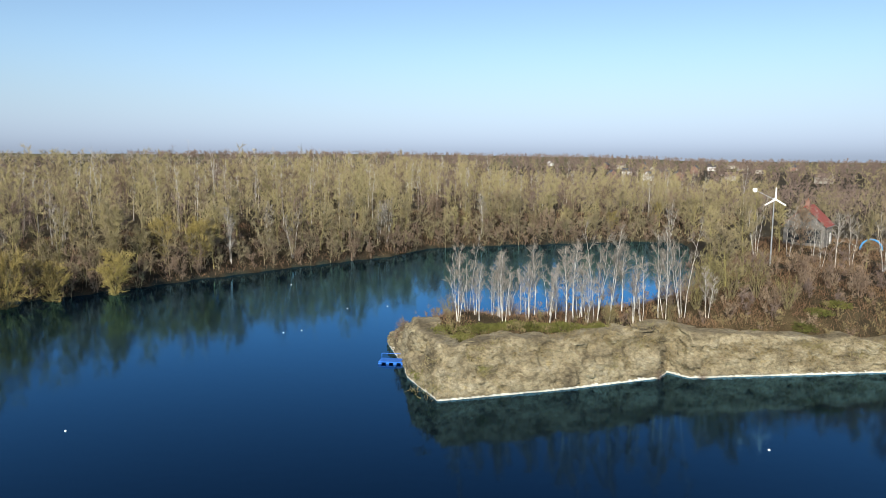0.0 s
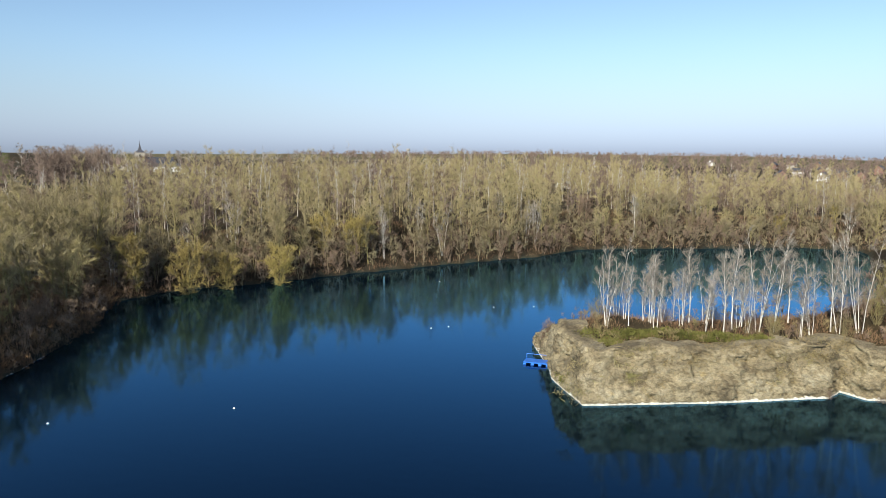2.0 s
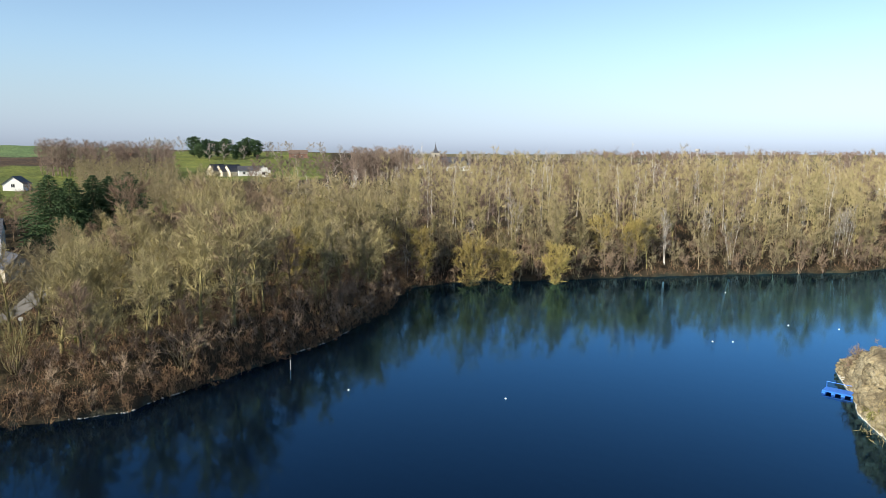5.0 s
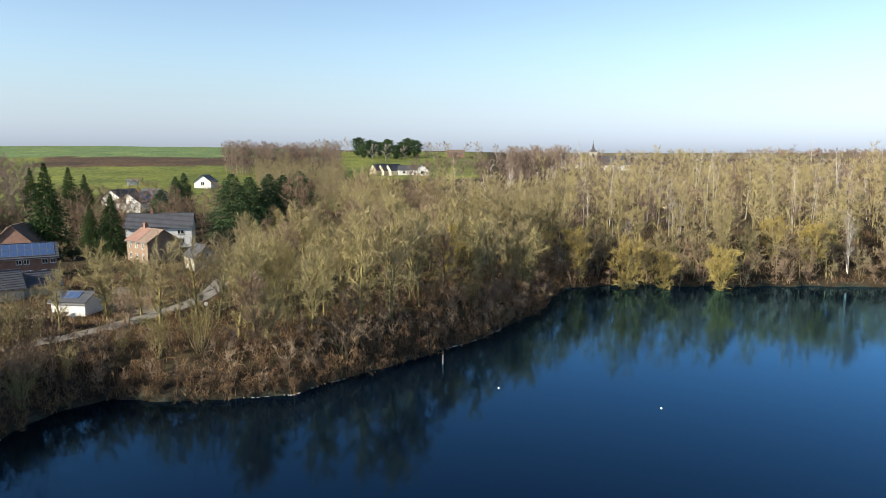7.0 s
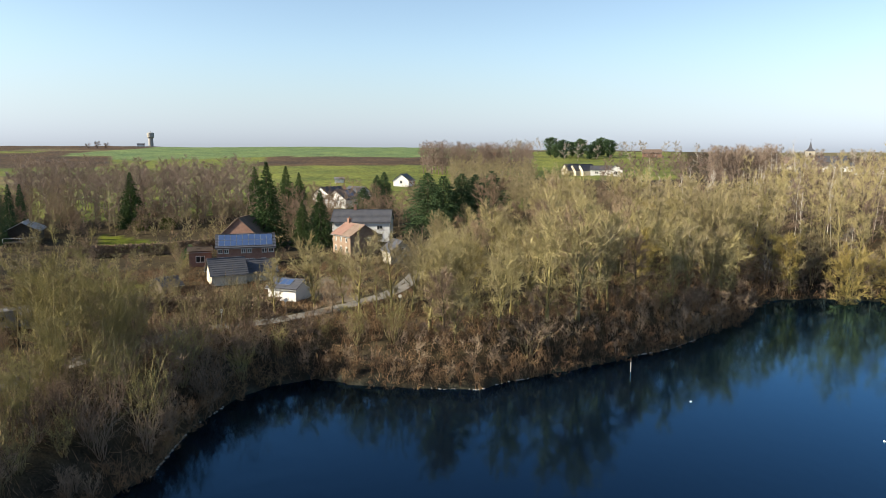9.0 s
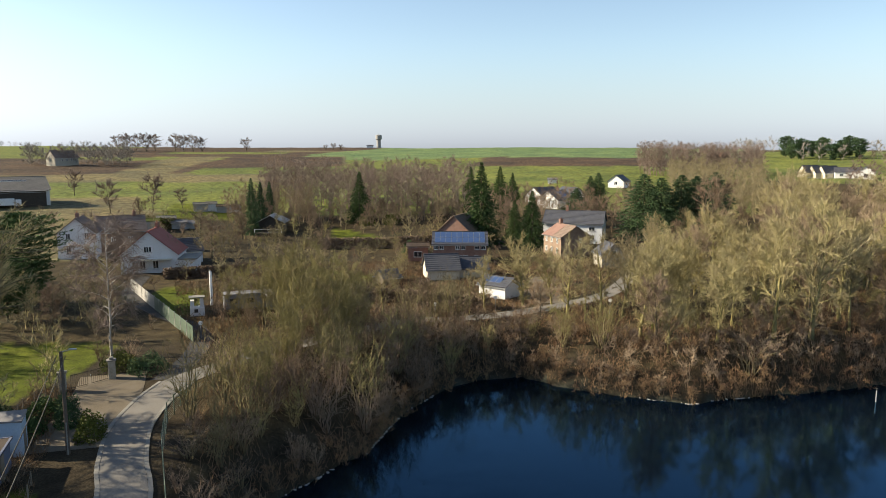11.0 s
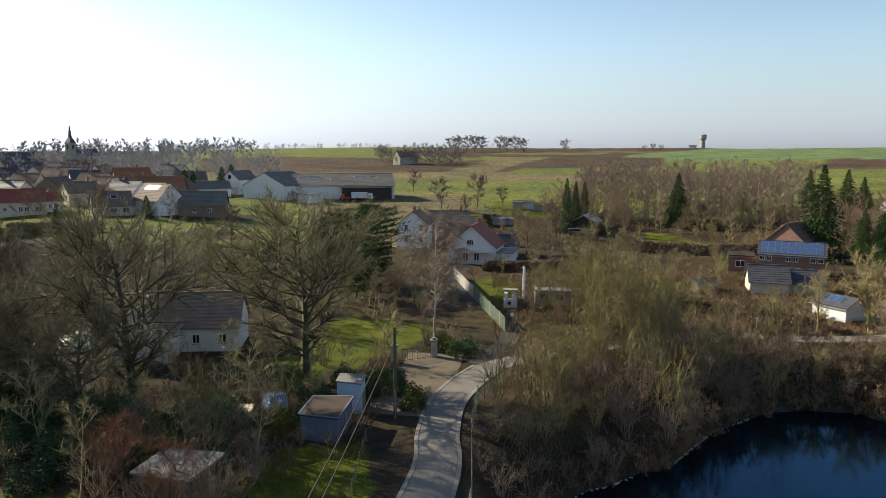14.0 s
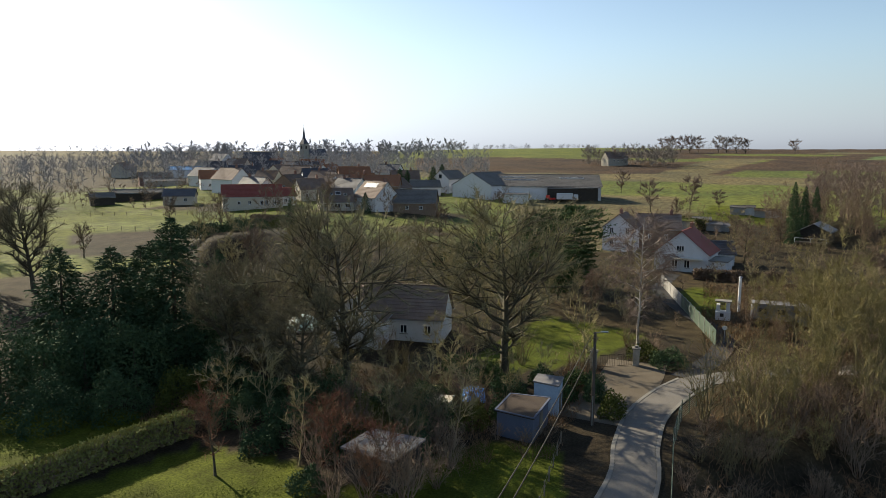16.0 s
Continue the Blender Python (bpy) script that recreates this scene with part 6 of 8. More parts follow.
for k, (az, r, tn) in enumerate(((132.4, 236, 20), (129.2, 232, 140), (133.8, 252, 60), (128.6, 268, 5), (135.6, 290, 150), (132.0, 292, 10), (125.6, 246, 60), (139.6, 300, 5), (134.8, 320, 60), (136.6, 255, 140), (124.8, 290, 10), (130.8, 330, 60))):
    house("house", *at(az, r, tn), 9 + k % 4, 7.6, 3.6 + 0.4 * (k % 3), 3.2, ("cream", "white", "brown_brick", "white")[k % 4], ("tile_brown", "slate", "tile_brown", "tile_orange")[k % 4], ("cream village house under brown tiles", "white village house under dark slates", "brick village house under brown tiles", "white village house under orange tiles")[k % 4], row("F", (-2.5, 2.5), 1.0, 1.0, 1.2) + row("L", (0,), 3.0, 0.9, 1.1), 2.4, group="houses in the village")


def church(az, r, turn, tower_h, spire_h, L, W, wall, label):
    x, y = polar(az, r)
    ob = thing("church", pose(x, y, ground(x, y), 0, 0, az + turn), label, "church")
    w_ = W * 0.32
    t_ = part("tower", boxes((-w_, -w_, -1, w_, w_, tower_h), (-w_ - 0.2, -w_ - 0.2, tower_h - 0.5, w_ + 0.2, w_ + 0.2, tower_h - 0.1)), M[wall], ob)
    for s in range(4):
        lv = part("louvre", boxes((-0.7, -w_ - 0.05, tower_h - 4, 0.7, -w_ + 0.05, tower_h - 1.4)), M["dark"], t_)
        lv.matrix_basis = pose(0, 0, 0, 0, 0, 90 * s)
    bm = bmesh.new()
    lo = [bm.verts.new((w_ * 1.08 * sx, w_ * 1.08 * sy, tower_h)) for sx, sy in ((-1, -1), (1, -1), (1, 1), (-1, 1))]
    mid = [bm.verts.new((w_ * 0.5 * math.cos(math.radians(225 + 90 * i)), w_ * 0.5 * math.sin(math.radians(225 + 90 * i)), tower_h + spire_h * 0.3)) for i in range(4)]
    tip = bm.verts.new((0, 0, tower_h + spire_h))
    for i in range(4):
        j = (i + 1) % 4
        bm.faces.new((lo[i], lo[j], mid[j], mid[i]))
        bm.faces.new((mid[i], mid[j], tip))
    bm.faces.new(lo[::-1])
    part("spire", bm, M["slate"], ob)
    part("cross", rods(((0, 0, tower_h + spire_h - 0.2), (0, 0, tower_h + spire_h + 1.4), 0.07), ((-0.4, 0, tower_h + spire_h + 0.9), (0.4, 0, tower_h + spire_h + 0.9), 0.07)), M["dark"], ob)
    bm = bmesh.new()
    h, rh = tower_h * 0.42, tower_h * 0.32
    prof = [(-W / 2, -1), (W / 2, -1), (W / 2, h), (0, h + rh), (-W / 2, h)]
    a_ = [bm.verts.new((w_ + 0.01, py, pz)) for py, pz in prof]
    b_ = [bm.verts.new((w_ + L, py, pz)) for py, pz in prof]
    bm.faces.new(a_[::-1])
    bm.faces.new(b_)
    for k in (0, 1, 4):
        bm.faces.new((a_[k], a_[(k + 1) % 5], b_[(k + 1) % 5], b_[k]))
    n_ = part("nave", bm, M[wall], ob)
    run = math.hypot(rh, W / 2) + 0.4
    for s in (0, 180):
        r_ = part("roof", boxes((w_ + 0.02 if s == 0 else -w_ - L - 0.3, -run, 0.02, w_ + L + 0.3 if s == 0 else -w_ - 0.02, 0, 0.25)), M["slate"], ob)
        r_.matrix_basis = pose(0, 0, h + rh, 0, 0, s) @ pose(0, 0, 0, math.degrees(math.atan2(rh, W / 2)))
    for k in range(4):
        part("window", boxes((w_ + L * (k + 0.5) / 4 - 0.6, -W / 2 - 0.05, h * 0.25, w_ + L * (k + 0.5) / 4 + 0.6, -W / 2 + 0.05, h * 0.85)), M["glass"], n_)


church(35.25, 575, 0, 13.0, 7.5, 20, 10, "stone", "stone village church with a slate spire")
church(132.8, 553, 40, 15.0, 13.5, 18, 7.5, "stone", "grey stone church with a tall slate spire")

# water tower on the hill
X, Y = polar(85.0, 1000)
wt = thing("water_tower", pose(X, Y, ground(X, Y), 0, 0, 0), "grey concrete water tower on the hilltop", "water tower")
part("shaft", rods(((0, 0, -1), (0, 0, 10), 3.2, 2.9), sides=20), M["concrete"], wt)
part("tank", rods(((0, 0, 10), (0, 0, 12), 2.9, 4.4), ((0, 0, 12), (0, 0, 17), 4.4, 4.4), ((0, 0, 17), (0, 0, 17.8), 4.5, 3.0), sides=20), M["concrete"], wt)
part("mast", rods(((1.5, 0, 17.7), (1.5, 0, 20.5), 0.15)), M["metal_grey"], wt)
house("pump_house", *at(85.7, 1000, 0), 9, 5, 2.6, 1.0, "white", "slate", "low pump house beside the water tower", (), None, "shed")
X, Y = polar(14.9, 1650)
w2 = thing("water_tower", pose(X, Y, ground(X, Y), 0, 0, 0), "pale distant water tower above the woods", "water tower")
part("shaft", rods(((0, 0, -1), (0, 0, 11), 2.2), sides=16), M["concrete"], w2)
part("tank", rods(((0, 0, 11), (0, 0, 13), 2.2, 4.5), ((0, 0, 13), (0, 0, 17), 4.5, 4.5), sides=16), M["concrete"], w2)

# scattered houses beyond the woods
house("house", *at(65.8, 312, 70), 8, 7, 2.4, 2.6, "white", "slate", "white gabled house in the pasture", row("L", (0,), 1.0, 1.4, 1.4), None)
house("garden_shed", *at(71.0, 324, 0), 4.2, 3, 1.8, 0.6, "white", "flatroof", "white hut in the pasture", (), None, "shed")
house("house", *at(71.7, 262, 50), 11, 8, 2.6, 2.8, "white", "slate", "white house with a dark roof", row("L", (0,), 2.6, 1.0, 1.1), None)
house("house", *at(70.7, 246, 60), 11, 8, 2.6, 3.0, "white", "slate", "white gabled house with a slate roof", row("L", (-1, 1.4), 2.4, 0.8, 1.1), 1, solar=(-1, 5, 2, -2, 1.0, 1.5, 0.5))
house("house", *at(69.6, 256, 120), 11, 8, 3.0, 2.8, "white", "slate", "white house with grey slates", row("R", (0,), 2.8, 0.9, 1.1), None)
for k, az in enumerate((52.4, 51.8, 51.2)):
    house("house", *at(az, 418, 40), 9, 6.5, 2.8, 3.6, "cream", "slate", "new terraced house with a steep slate roof", row("L", (0,), 1.2, 0.9, 1.2), None, group="terraced houses")
house("house", *at(50.0, 415, 4), 12, 8, 3.0, 2.2, "white", "slate", "white bungalow with a slate roof", row("F", (-3, 1), 0.9, 1.6, 1.2), None)
house("house", *at(48.9, 412, 90), 10, 8, 3.6, 2.6, "white", "slate", "bright white gabled house", row("L", (0,), 0.9, 1.8, 1.8), None)
house("house", *at(37.0, 545, 8), 16, 9, 4.0, 4.0, "cream", "tile_brown", "cream house near the church", row("F", (-4, 3), 1.0, 1.0, 1.2), None)
house("house", *at(33.4, 530, 8), 20, 9, 4.0, 2.0, "white", "slate", "long white school building", row("F", (-6, -2, 2, 6), 1.0, 1.6, 1.4), None)
house("house", *at(31.2, 480, 4), 20, 8, 3.4, 1.0, "white", "flatroof", "long white flat-roofed hall", row("F", (-6, -2, 2, 6), 1.0, 1.6, 1.4), None)
house("house", *at(58.8, 560, 0), 13, 8, 3.6, 3.0, "brick", "tile_orange", "red-brick farmhouse on the ridge", row("F", (-3, 3), 1.0, 1.0, 1.2), None)
house("house", *at(46.2, 640, 0), 16, 9, 3.6, 3.0, "brick", "tile_brown", "brick house near the hilltop pines", row("F", (-3, 3), 1.0, 1.0, 1.2), None)
house("factory", *at(-0.5, 345, 3), 15, 10, 7.5, 1.2, "brown_brick", "tile_brown", "old brick works building behind the woods", row("F", (-5, -2, 1, 4), 4.0, 1.2, 1.6) + row("F", (-5, -2, 1, 4), 1.0, 1.2, 1.6), None, "factory")
house("factory", *at(2.2, 335, 3), 10, 8, 3.6, 1.0, "white", "sheet", "low white works building", row("F", (-3, 0, 3), 1.0, 1.2, 1.2), None, "factory")
house("house", *at(-16.2, 650, 75), 12, 9, 4, 3.6, "white", "slate", "bright white house far off", (), None)
towns = random.Random(44)
for k in range(20):
    az, r = towns.uniform(-36, -7), towns.uniform(620, 1150)
    i = (1, 2, 2, 1, 2, 0)[k % 6]
    house("house", *at(az, r, towns.choice((0, 15, 75, 100, 160))), towns.uniform(9, 13), 8, towns.uniform(4, 5.5), 3.4, ("white", "stone", "brick")[i], ("slate", "tile_brown", "slate")[i], ("white house with a slate roof in the far town", "stone house with a brown roof in the far town", "brick house with a dark roof in the far town")[i], row("F", (-3, 3), 1.0, 1.2, 1.3), None, group="houses of the far town")

# ---- the timber house, wind turbine and play arch above the promontory ----
th_ = house("house", *at(-27.6, 149, 78), 6.5, 7.0, 3.6, 3.4, "sheet", "tile_red", "grey timber house with a red roof", (), -1.5, door=("F", 1.5, "frame"))
for k in range(5):
    g_ = part("glazing", boxes((-3.31, -2.75 + k * 1.12, 0.35, -3.245, -1.73 + k * 1.12, 2.7)), M["glass"], th_)
    part("glazing_bar", boxes((-3.33, -2.81 + k * 1.12, 0.3, -3.25, -2.75 + k * 1.12, 2.75)), M["dark"], g_)
part("lintel", boxes((-3.34, -2.85, 2.754, -3.25, 2.85, 2.95)), M["dark"], th_)
X, Y = polar(-25.25, 126)
tb = thing("wind_turbine", pose(X, Y, ground(X, Y), 0, 0, -25 + 20), "small white three-bladed wind turbine on a mast", "wind turbine")
hz = 16.3 - ground(X, Y)
part("mast", rods(((0, 0, -0.3), (0, 0, hz), 0.14, 0.09), sides=8), M["metal_grey"], tb)
part("nacelle", rods(((0, -0.5, hz), (0, 0.5, hz), 0.2, 0.16), ((0, -0.8, hz), (0, -0.5, hz), 0.06, 0.2), sides=10), M["frame"], tb)
for k in range(3):
    bl = part("blade", boxes((-0.13, -0.6, 0.1, 0.13, -0.54, 1.0), (-0.09, -0.6, 1.0, 0.1, -0.55, 1.9)), M["frame"], tb)
    bl.matrix_basis = Matrix.Translation((0, 0, hz)) @ pose(0, 0, 0, 0, 120 * k, 0)
tl = part("tail_boom", rods(((0, 0.5, hz), (-2.3, 1.6, hz + 1.3), 0.05)), M["metal_grey"], tb)
part("tail_vane", boxes((-2.9, 1.57, hz + 1.05, -2.2, 1.63, hz + 1.65)), M["frame"], tl)
X, Y = polar(-31.6, 146)
ar = thing("play_arch", pose(X, Y, ground(X, Y), 0, 0, -30), "blue curved play arch on the grass", "play equipment")
part("arch", rods(*[((1.7 * math.cos(t), 0, 1.9 * math.sin(t)), (1.7 * math.cos(t + 0.32), 0, 1.9 * math.sin(t + 0.32)), 0.16) for t in [i * math.pi / 10 for i in range(10)]], sides=8), M["bluesheet"], ar)
part("foot", boxes((1.4, -0.4, -0.1, 2.0, 0.4, 0.15)), M["concrete"], ar)
X, Y = polar(-27.1, 99)
pp = thing("drain_pipe", pose(X, Y, 23 - 99 * math.tan(radians(13.9)), 12, -16, 0), "short white pipe leaning on the rock ledge", "pipe")
part("tube", rods(((0, 0, -0.6), (0, 0, 2.0), 0.3, 0.3), sides=14), M["frame"], pp)
part("rim", rods(((0, 0, 1.98), (0, 0, 2.06), 0.34, 0.34), sides=14), M["frame"], pp)

# ---- on and by the water ----
X, Y = -6.6, 90.0
rf = thing("raft", pose(X, Y, WATER, 0, 0, -8), "blue plastic pontoon raft moored at the rocks", "raft")
part("deck", boxes((-1.7, -0.9, 0.22, 1.7, 0.9, 0.36), bevel=0.03), M["blue"], rf)
for k in range(4):
    for s in (-1, 1):
        part("float", rods(((-1.5 + k, s * 0.25, 0.05), (-1.5 + k, s * 0.85, 0.05), 0.22), sides=10), M["blue"], rf)
part("railing", rods(((-1.6, 0.8, 0.3), (-1.6, 0.8, 1.0), 0.04), ((1.6, 0.8, 0.3), (1.6, 0.8, 1.0), 0.04), ((-1.6, 0.8, 1.0), (1.6, 0.8, 1.0), 0.04)), M["blue"], rf)


def buoy(x, y, s=0.13):
    ob = thing("buoy", pose(x, y, WATER, 0, 0, 0), "small white round buoy on the water", "buoy", "buoys on the lake")
    bm = bmesh.new()
    bmesh.ops.create_uvsphere(bm, u_segments=12, v_segments=8, radius=s)
    part("float", bm, M["frame"], ob)
    part("ring", rods(((0, 0, s * 0.9), (0, 0, s * 1.25), 0.04)), M["metal_grey"], ob)


for x, y in ((-37.2, 66.4), (-53.5, 58.4), (-32.0, 146.1), (30.4, 62.3), (-17, 123), (-10, 125), (-22, 107), (-24.5, 105.5)):
    buoy(x, y)
X, Y = -64.8, 60.0
gp = thing("gauge_post", pose(X, Y, WATER, 0, 0, 0), "pale marker post standing in the water", "post")
part("post", rods(((0, 0, -2), (0, 0, 1.3), 0.06)), M["concrete"], gp)
part("cap", rods(((0, 0, 1.5), (0, 0, 1.58), 0.12)), M["dark"], gp)

# pale stones along the waterline
rng = np.random.default_rng(5)
V, T, base = [], [], 0
ico = bmesh.new()
bmesh.ops.create_icosphere(ico, subdivisions=1, radius=1.0)
iv_ = np.array([v_.co[:] for v_ in ico.verts])
it_ = np.array([[v_.index for v_ in f_.verts] for f_ in ico.faces])
ico.free()
shore_line = NEAR_SHORE[6:] + FAR_SHORE[:5]
cand = []
for (ax, ay), (bx, by) in zip(shore_line, shore_line[1:]):
    ln = math.hypot(bx - ax, by - ay)
    t, o = rng.uniform(0, 1, int(ln * 60)), rng.uniform(-1.2, 1.2, int(ln * 60))
    cand.append(np.stack([ax + (bx - ax) * t - (by - ay) / ln * o, ay + (by - ay) * t + (bx - ax) / ln * o], 1))
cand = np.concatenate(cand)
lz = land(cand[:, 0], cand[:, 1])
for x, y in cand[(np.abs(lz - WATER - 0.1) < 0.16) & (wave(cand[:, 0], cand[:, 1], 6.0, 4.0) > 0.1)][::2]:
    V.append(iv_ * rng.uniform(0.04, 0.15, 3) * (1.8, 1.8, 0.6) * (1 + 0.2 * rng.normal(size=(len(iv_), 1))) + (x, y, WATER + 0.03))
    T.append(it_ + base)
    base += len(iv_)
tagged(new("shore_stones", mesh_of("shore_stones", np.concatenate(V), np.concatenate(T), M["concrete"])), "pale stones along the waterline", "stones", kind="stuff")

# bright green bushes and gorse on the rock
for k, (az, r, sx, sz) in enumerate(((1.2, 82.5, 2.0, 0.9), (-0.3, 83, 2.4, 1.0), (-4.4, 84.5, 1.6, 0.6), (-6.0, 85.5, 2.2, 0.7), (-8.0, 85.5, 1.8, 0.6), (-10.8, 86.5, 1.6, 0.5), (-12.8, 88, 1.4, 0.6), (-1.6, 80.5, 1.5, 0.6), (0.2, 80, 1.6, 0.8), (-9.0, 85, 1.0, 0.5), (-16.6, 90, 1.2, 0.5), (-21.9, 92, 0.8, 0.7), (-28.6, 104, 1.8, 0.7), (-29.8, 107, 1.8, 0.7), (-24.5, 97, 1.0, 0.6), (0.8, 81.2, 2.4, 1.1), (-2.4, 82.6, 2.0, 0.9), (-3.4, 83.4, 1.4, 0.8), (-7.2, 84.8, 1.6, 0.8), (-9.8, 85.6, 1.8, 0.8), (-12.0, 86.6, 2.0, 0.9), (-14.6, 88.4, 1.8, 0.9), (-15.8, 89.2, 1.4, 0.7), (-19.4, 91.0, 1.2, 0.7), (-20.8, 91.4, 1.0, 0.6), (-27.6, 101, 1.8, 0.9), (-29.0, 98, 1.6, 0.9))):
    x, y = polar(az, r)
    v, t = leafy(300 + k, sx, sx * 0.7, sz * 1.25, 900, 0.15)
    ob = thing("bush", pose(x, y, ground(x, y) - 0.05, 0, 0, az), "low olive-green bush on the rock edge", "bush", "bushes on the promontory")
    f_ = new("foliage", mesh_of("foliage", v, t, M["gorse"]))
    f_.parent = ob

# tufts rooted in the rock face
rng = np.random.default_rng(12)
spots, ways = [], []
for k in range(360):
    x = rng.uniform(-3, 62)
    i = max(j for j in range(3, len(CLIFF_LINE)) if CLIFF_LINE[j][0] <= max(x, -0.5))
    (ax, ay), (bx, by) = CLIFF_LINE[i], CLIFF_LINE[min(i + 1, len(CLIFF_LINE) - 1)]
    y = ay + (by - ay) * (x - ax) / max(bx - ax, 0.1)
    z = rng.uniform(-3.2, 2.4 if x < 30 else 0.0)
    n_ = rng.integers(12, 60)
    c_ = np.array([x, y + 0.35 + 0.17 * (z + 4), z])
    spots.append(c_ + rng.normal(size=(n_, 3)) * (0.45, 0.15, 0.3))
    ways.append(rng.normal(size=(n_, 3)) * 0.6 + (0, -0.4, 0.5))
v, t = slivers(rng, np.concatenate(spots), np.concatenate(ways), 0.7, 0.06)
tagged(new("rock_tufts", mesh_of("rock_tufts", v, t, M["drygrass"])), "dry olive tufts rooted in the rock face", "plants", kind="stuff")

# ---- the lane's furniture ----
def post_fence(name, line, gap, h, key, label, wires=4, mesh_gap=0.0):
    ob = thing(name, Matrix.Identity(4), label, "fence")
    for (ax, ay), (bx, by) in zip(line, line[1:]):
        n_ = max(1, round(math.hypot(bx - ax, by - ay) / gap))
        for k in range(n_):
            x, y = ax + (bx - ax) * k / n_, ay + (by - ay) * k / n_
            z = ground(x, y)
            x2, y2 = ax + (bx - ax) * (k + 1) / n_, ay + (by - ay) * (k + 1) / n_
            z2 = ground(x2, y2)
            part("post", rods(((x, y, z - 0.3), (x, y, z + h), 0.05)), M[key], ob)
            for j in range(wires):
                part("wire", rods(((x, y, z + h * (j + 1) / (wires + 0.3)), (x2, y2, z2 + h * (j + 1) / (wires + 0.3)), 0.014), sides=3), M[key], ob)
    return ob


post_fence("fence", [(-30, -8.8), (-44.5, -9.9), (-54.5, -12.2), (-61.5, -13.2), (-68, -12.7), (-72, -11.6)], 2.4, 1.9, "fence", "green wire fence along the lake side of the lane", 9)
post_fence("fence", [(-71.5, -25.4), (-66, -26.3), (-60, -25.6)], 1.6, 1.5, "wood", "rough garden fence beside the drive", 3)
post_fence("fence", [(-51, -20.2), (-40, -17.2), (-28, -15)], 2.2, 1.1, "wood", "low wooden garden fence along the lane", 2)
for a0, a1, r0, r1 in ((128, 139, 160, 172), (139, 150, 172, 190), (126, 134, 196, 200), (146, 160, 215, 240), (134, 146, 205, 212)):
    post_fence("paddock_fence", [polar(a0, r0), polar((a0 + a1) / 2, (r0 + r1) / 2), polar(a1, r1)], 3.2, 1.2, "wood", "wooden post and rail paddock fence", 2)
post_fence("field_fence", [polar(97, 300), polar(103, 318), polar(110, 330)], 6, 1.2, "wood", "post and wire field fence", 2)

# concrete panel fence down the side lane
pf = thing("panel_fence", Matrix.Identity(4), "tall fence of pale concrete panels", "fence")
for k in range(13):
    t0, t1 = k / 13, (k + 1) / 13
    ax, ay = -127 + 38 * t0, -32 + 16.5 * t0
    bx, by = -127 + 38 * t1, -32 + 16.5 * t1
    z = ground(ax, ay)
    ln = math.hypot(bx - ax, by - ay)
    p_ = part("post", boxes((-0.07, -0.07, -0.3, 0.07, 0.07, 2.15)), M["concrete"], pf)
    p_.matrix_basis = pose(ax, ay, z, 0, 0, math.degrees(math.atan2(by - ay, bx - ax)))
    q_ = part("panel", boxes(*[(0.08, -0.03, 0.02 + j * 0.5, ln - 0.08, 0.03, 0.49 + j * 0.5) for j in range(4)]), M["fence"] if k > 5 else M["concrete"], pf)
    q_.matrix_basis = p_.matrix_basis.copy()


def pillar(x, y):
    ob = thing("gate_pillar", pose(x, y, ground(x, y), 0, 0, 15), "square stone gate pillar with a capstone", "pillar", "gate pillars")
    part("shaft", boxes((-0.35, -0.35, -0.3, 0.35, 0.35, 1.9), bevel=0.02), M["stone"], ob)
    part("cap", boxes((-0.45, -0.45, 1.904, 0.45, 0.45, 2.05), (-0.2, -0.2, 2.05, 0.2, 0.2, 2.3), bevel=0.03), M["kerb"], ob)


pillar(-75.6, -21.4)
pillar(-72.0, -25.0)
gt = thing("gate", pose(-75.6, -21.4, ground(-74, -23), 0, 0, -45), "open-work dark metal garden gate", "gate")
for s in range(2):
    lf = part("leaf", rods(*[((0.5 + s * 2.1 + k * 0.21, 0, 0.1), (0.5 + s * 2.1 + k * 0.21, 0, 1.5), 0.016) for k in range(9)], ((0.45 + s * 2.1, 0, 0.12), (2.25 + s * 2.1, 0, 0.12), 0.03), ((0.45 + s * 2.1, 0, 1.4), (2.25 + s * 2.1, 0, 1.4), 0.03), sides=5), M["dark"], gt)
    part("latch", boxes((2.2, -0.04, 0.9, 2.32, 0.04, 1.0)), M["metal_grey"], lf) if s == 0 else None

up_ = thing("utility_pole", pose(-56.3, -19.5, ground(-56.3, -19.5), 0, 0, 15), "dark wooden utility pole with a street light", "pole")
part("shaft", rods(((0, 0, -0.5), (0, 0, 8.2), 0.17, 0.12), sides=10), M["pole"], up_)
part("crossarm", boxes((-0.5, -0.06, 7.7, 0.5, 0.06, 7.82)), M["pole"], up_)
part("lamp_arm", rods(((0, 0, 8.15), (0.1, 0.6, 8.3), 0.03)), M["metal_grey"], up_)
part("lamp_head", boxes((0.0, 0.5, 8.26, 0.24, 1.1, 8.36), bevel=0.03), M["metal_grey"], up_)
part("conduit", rods(((0.2, 0, 0), (0.17, 0, 2.6), 0.05)), M["kerb"], up_, "pale cable guard")
up2 = thing("utility_pole", pose(-8, -9.6, ground(-8, -9.6), 0, 0, 15), "dark wooden utility pole", "pole")
part("shaft", rods(((0, 0, -0.5), (0, 0, 8.2), 0.17, 0.12), sides=10), M["pole"], up2)
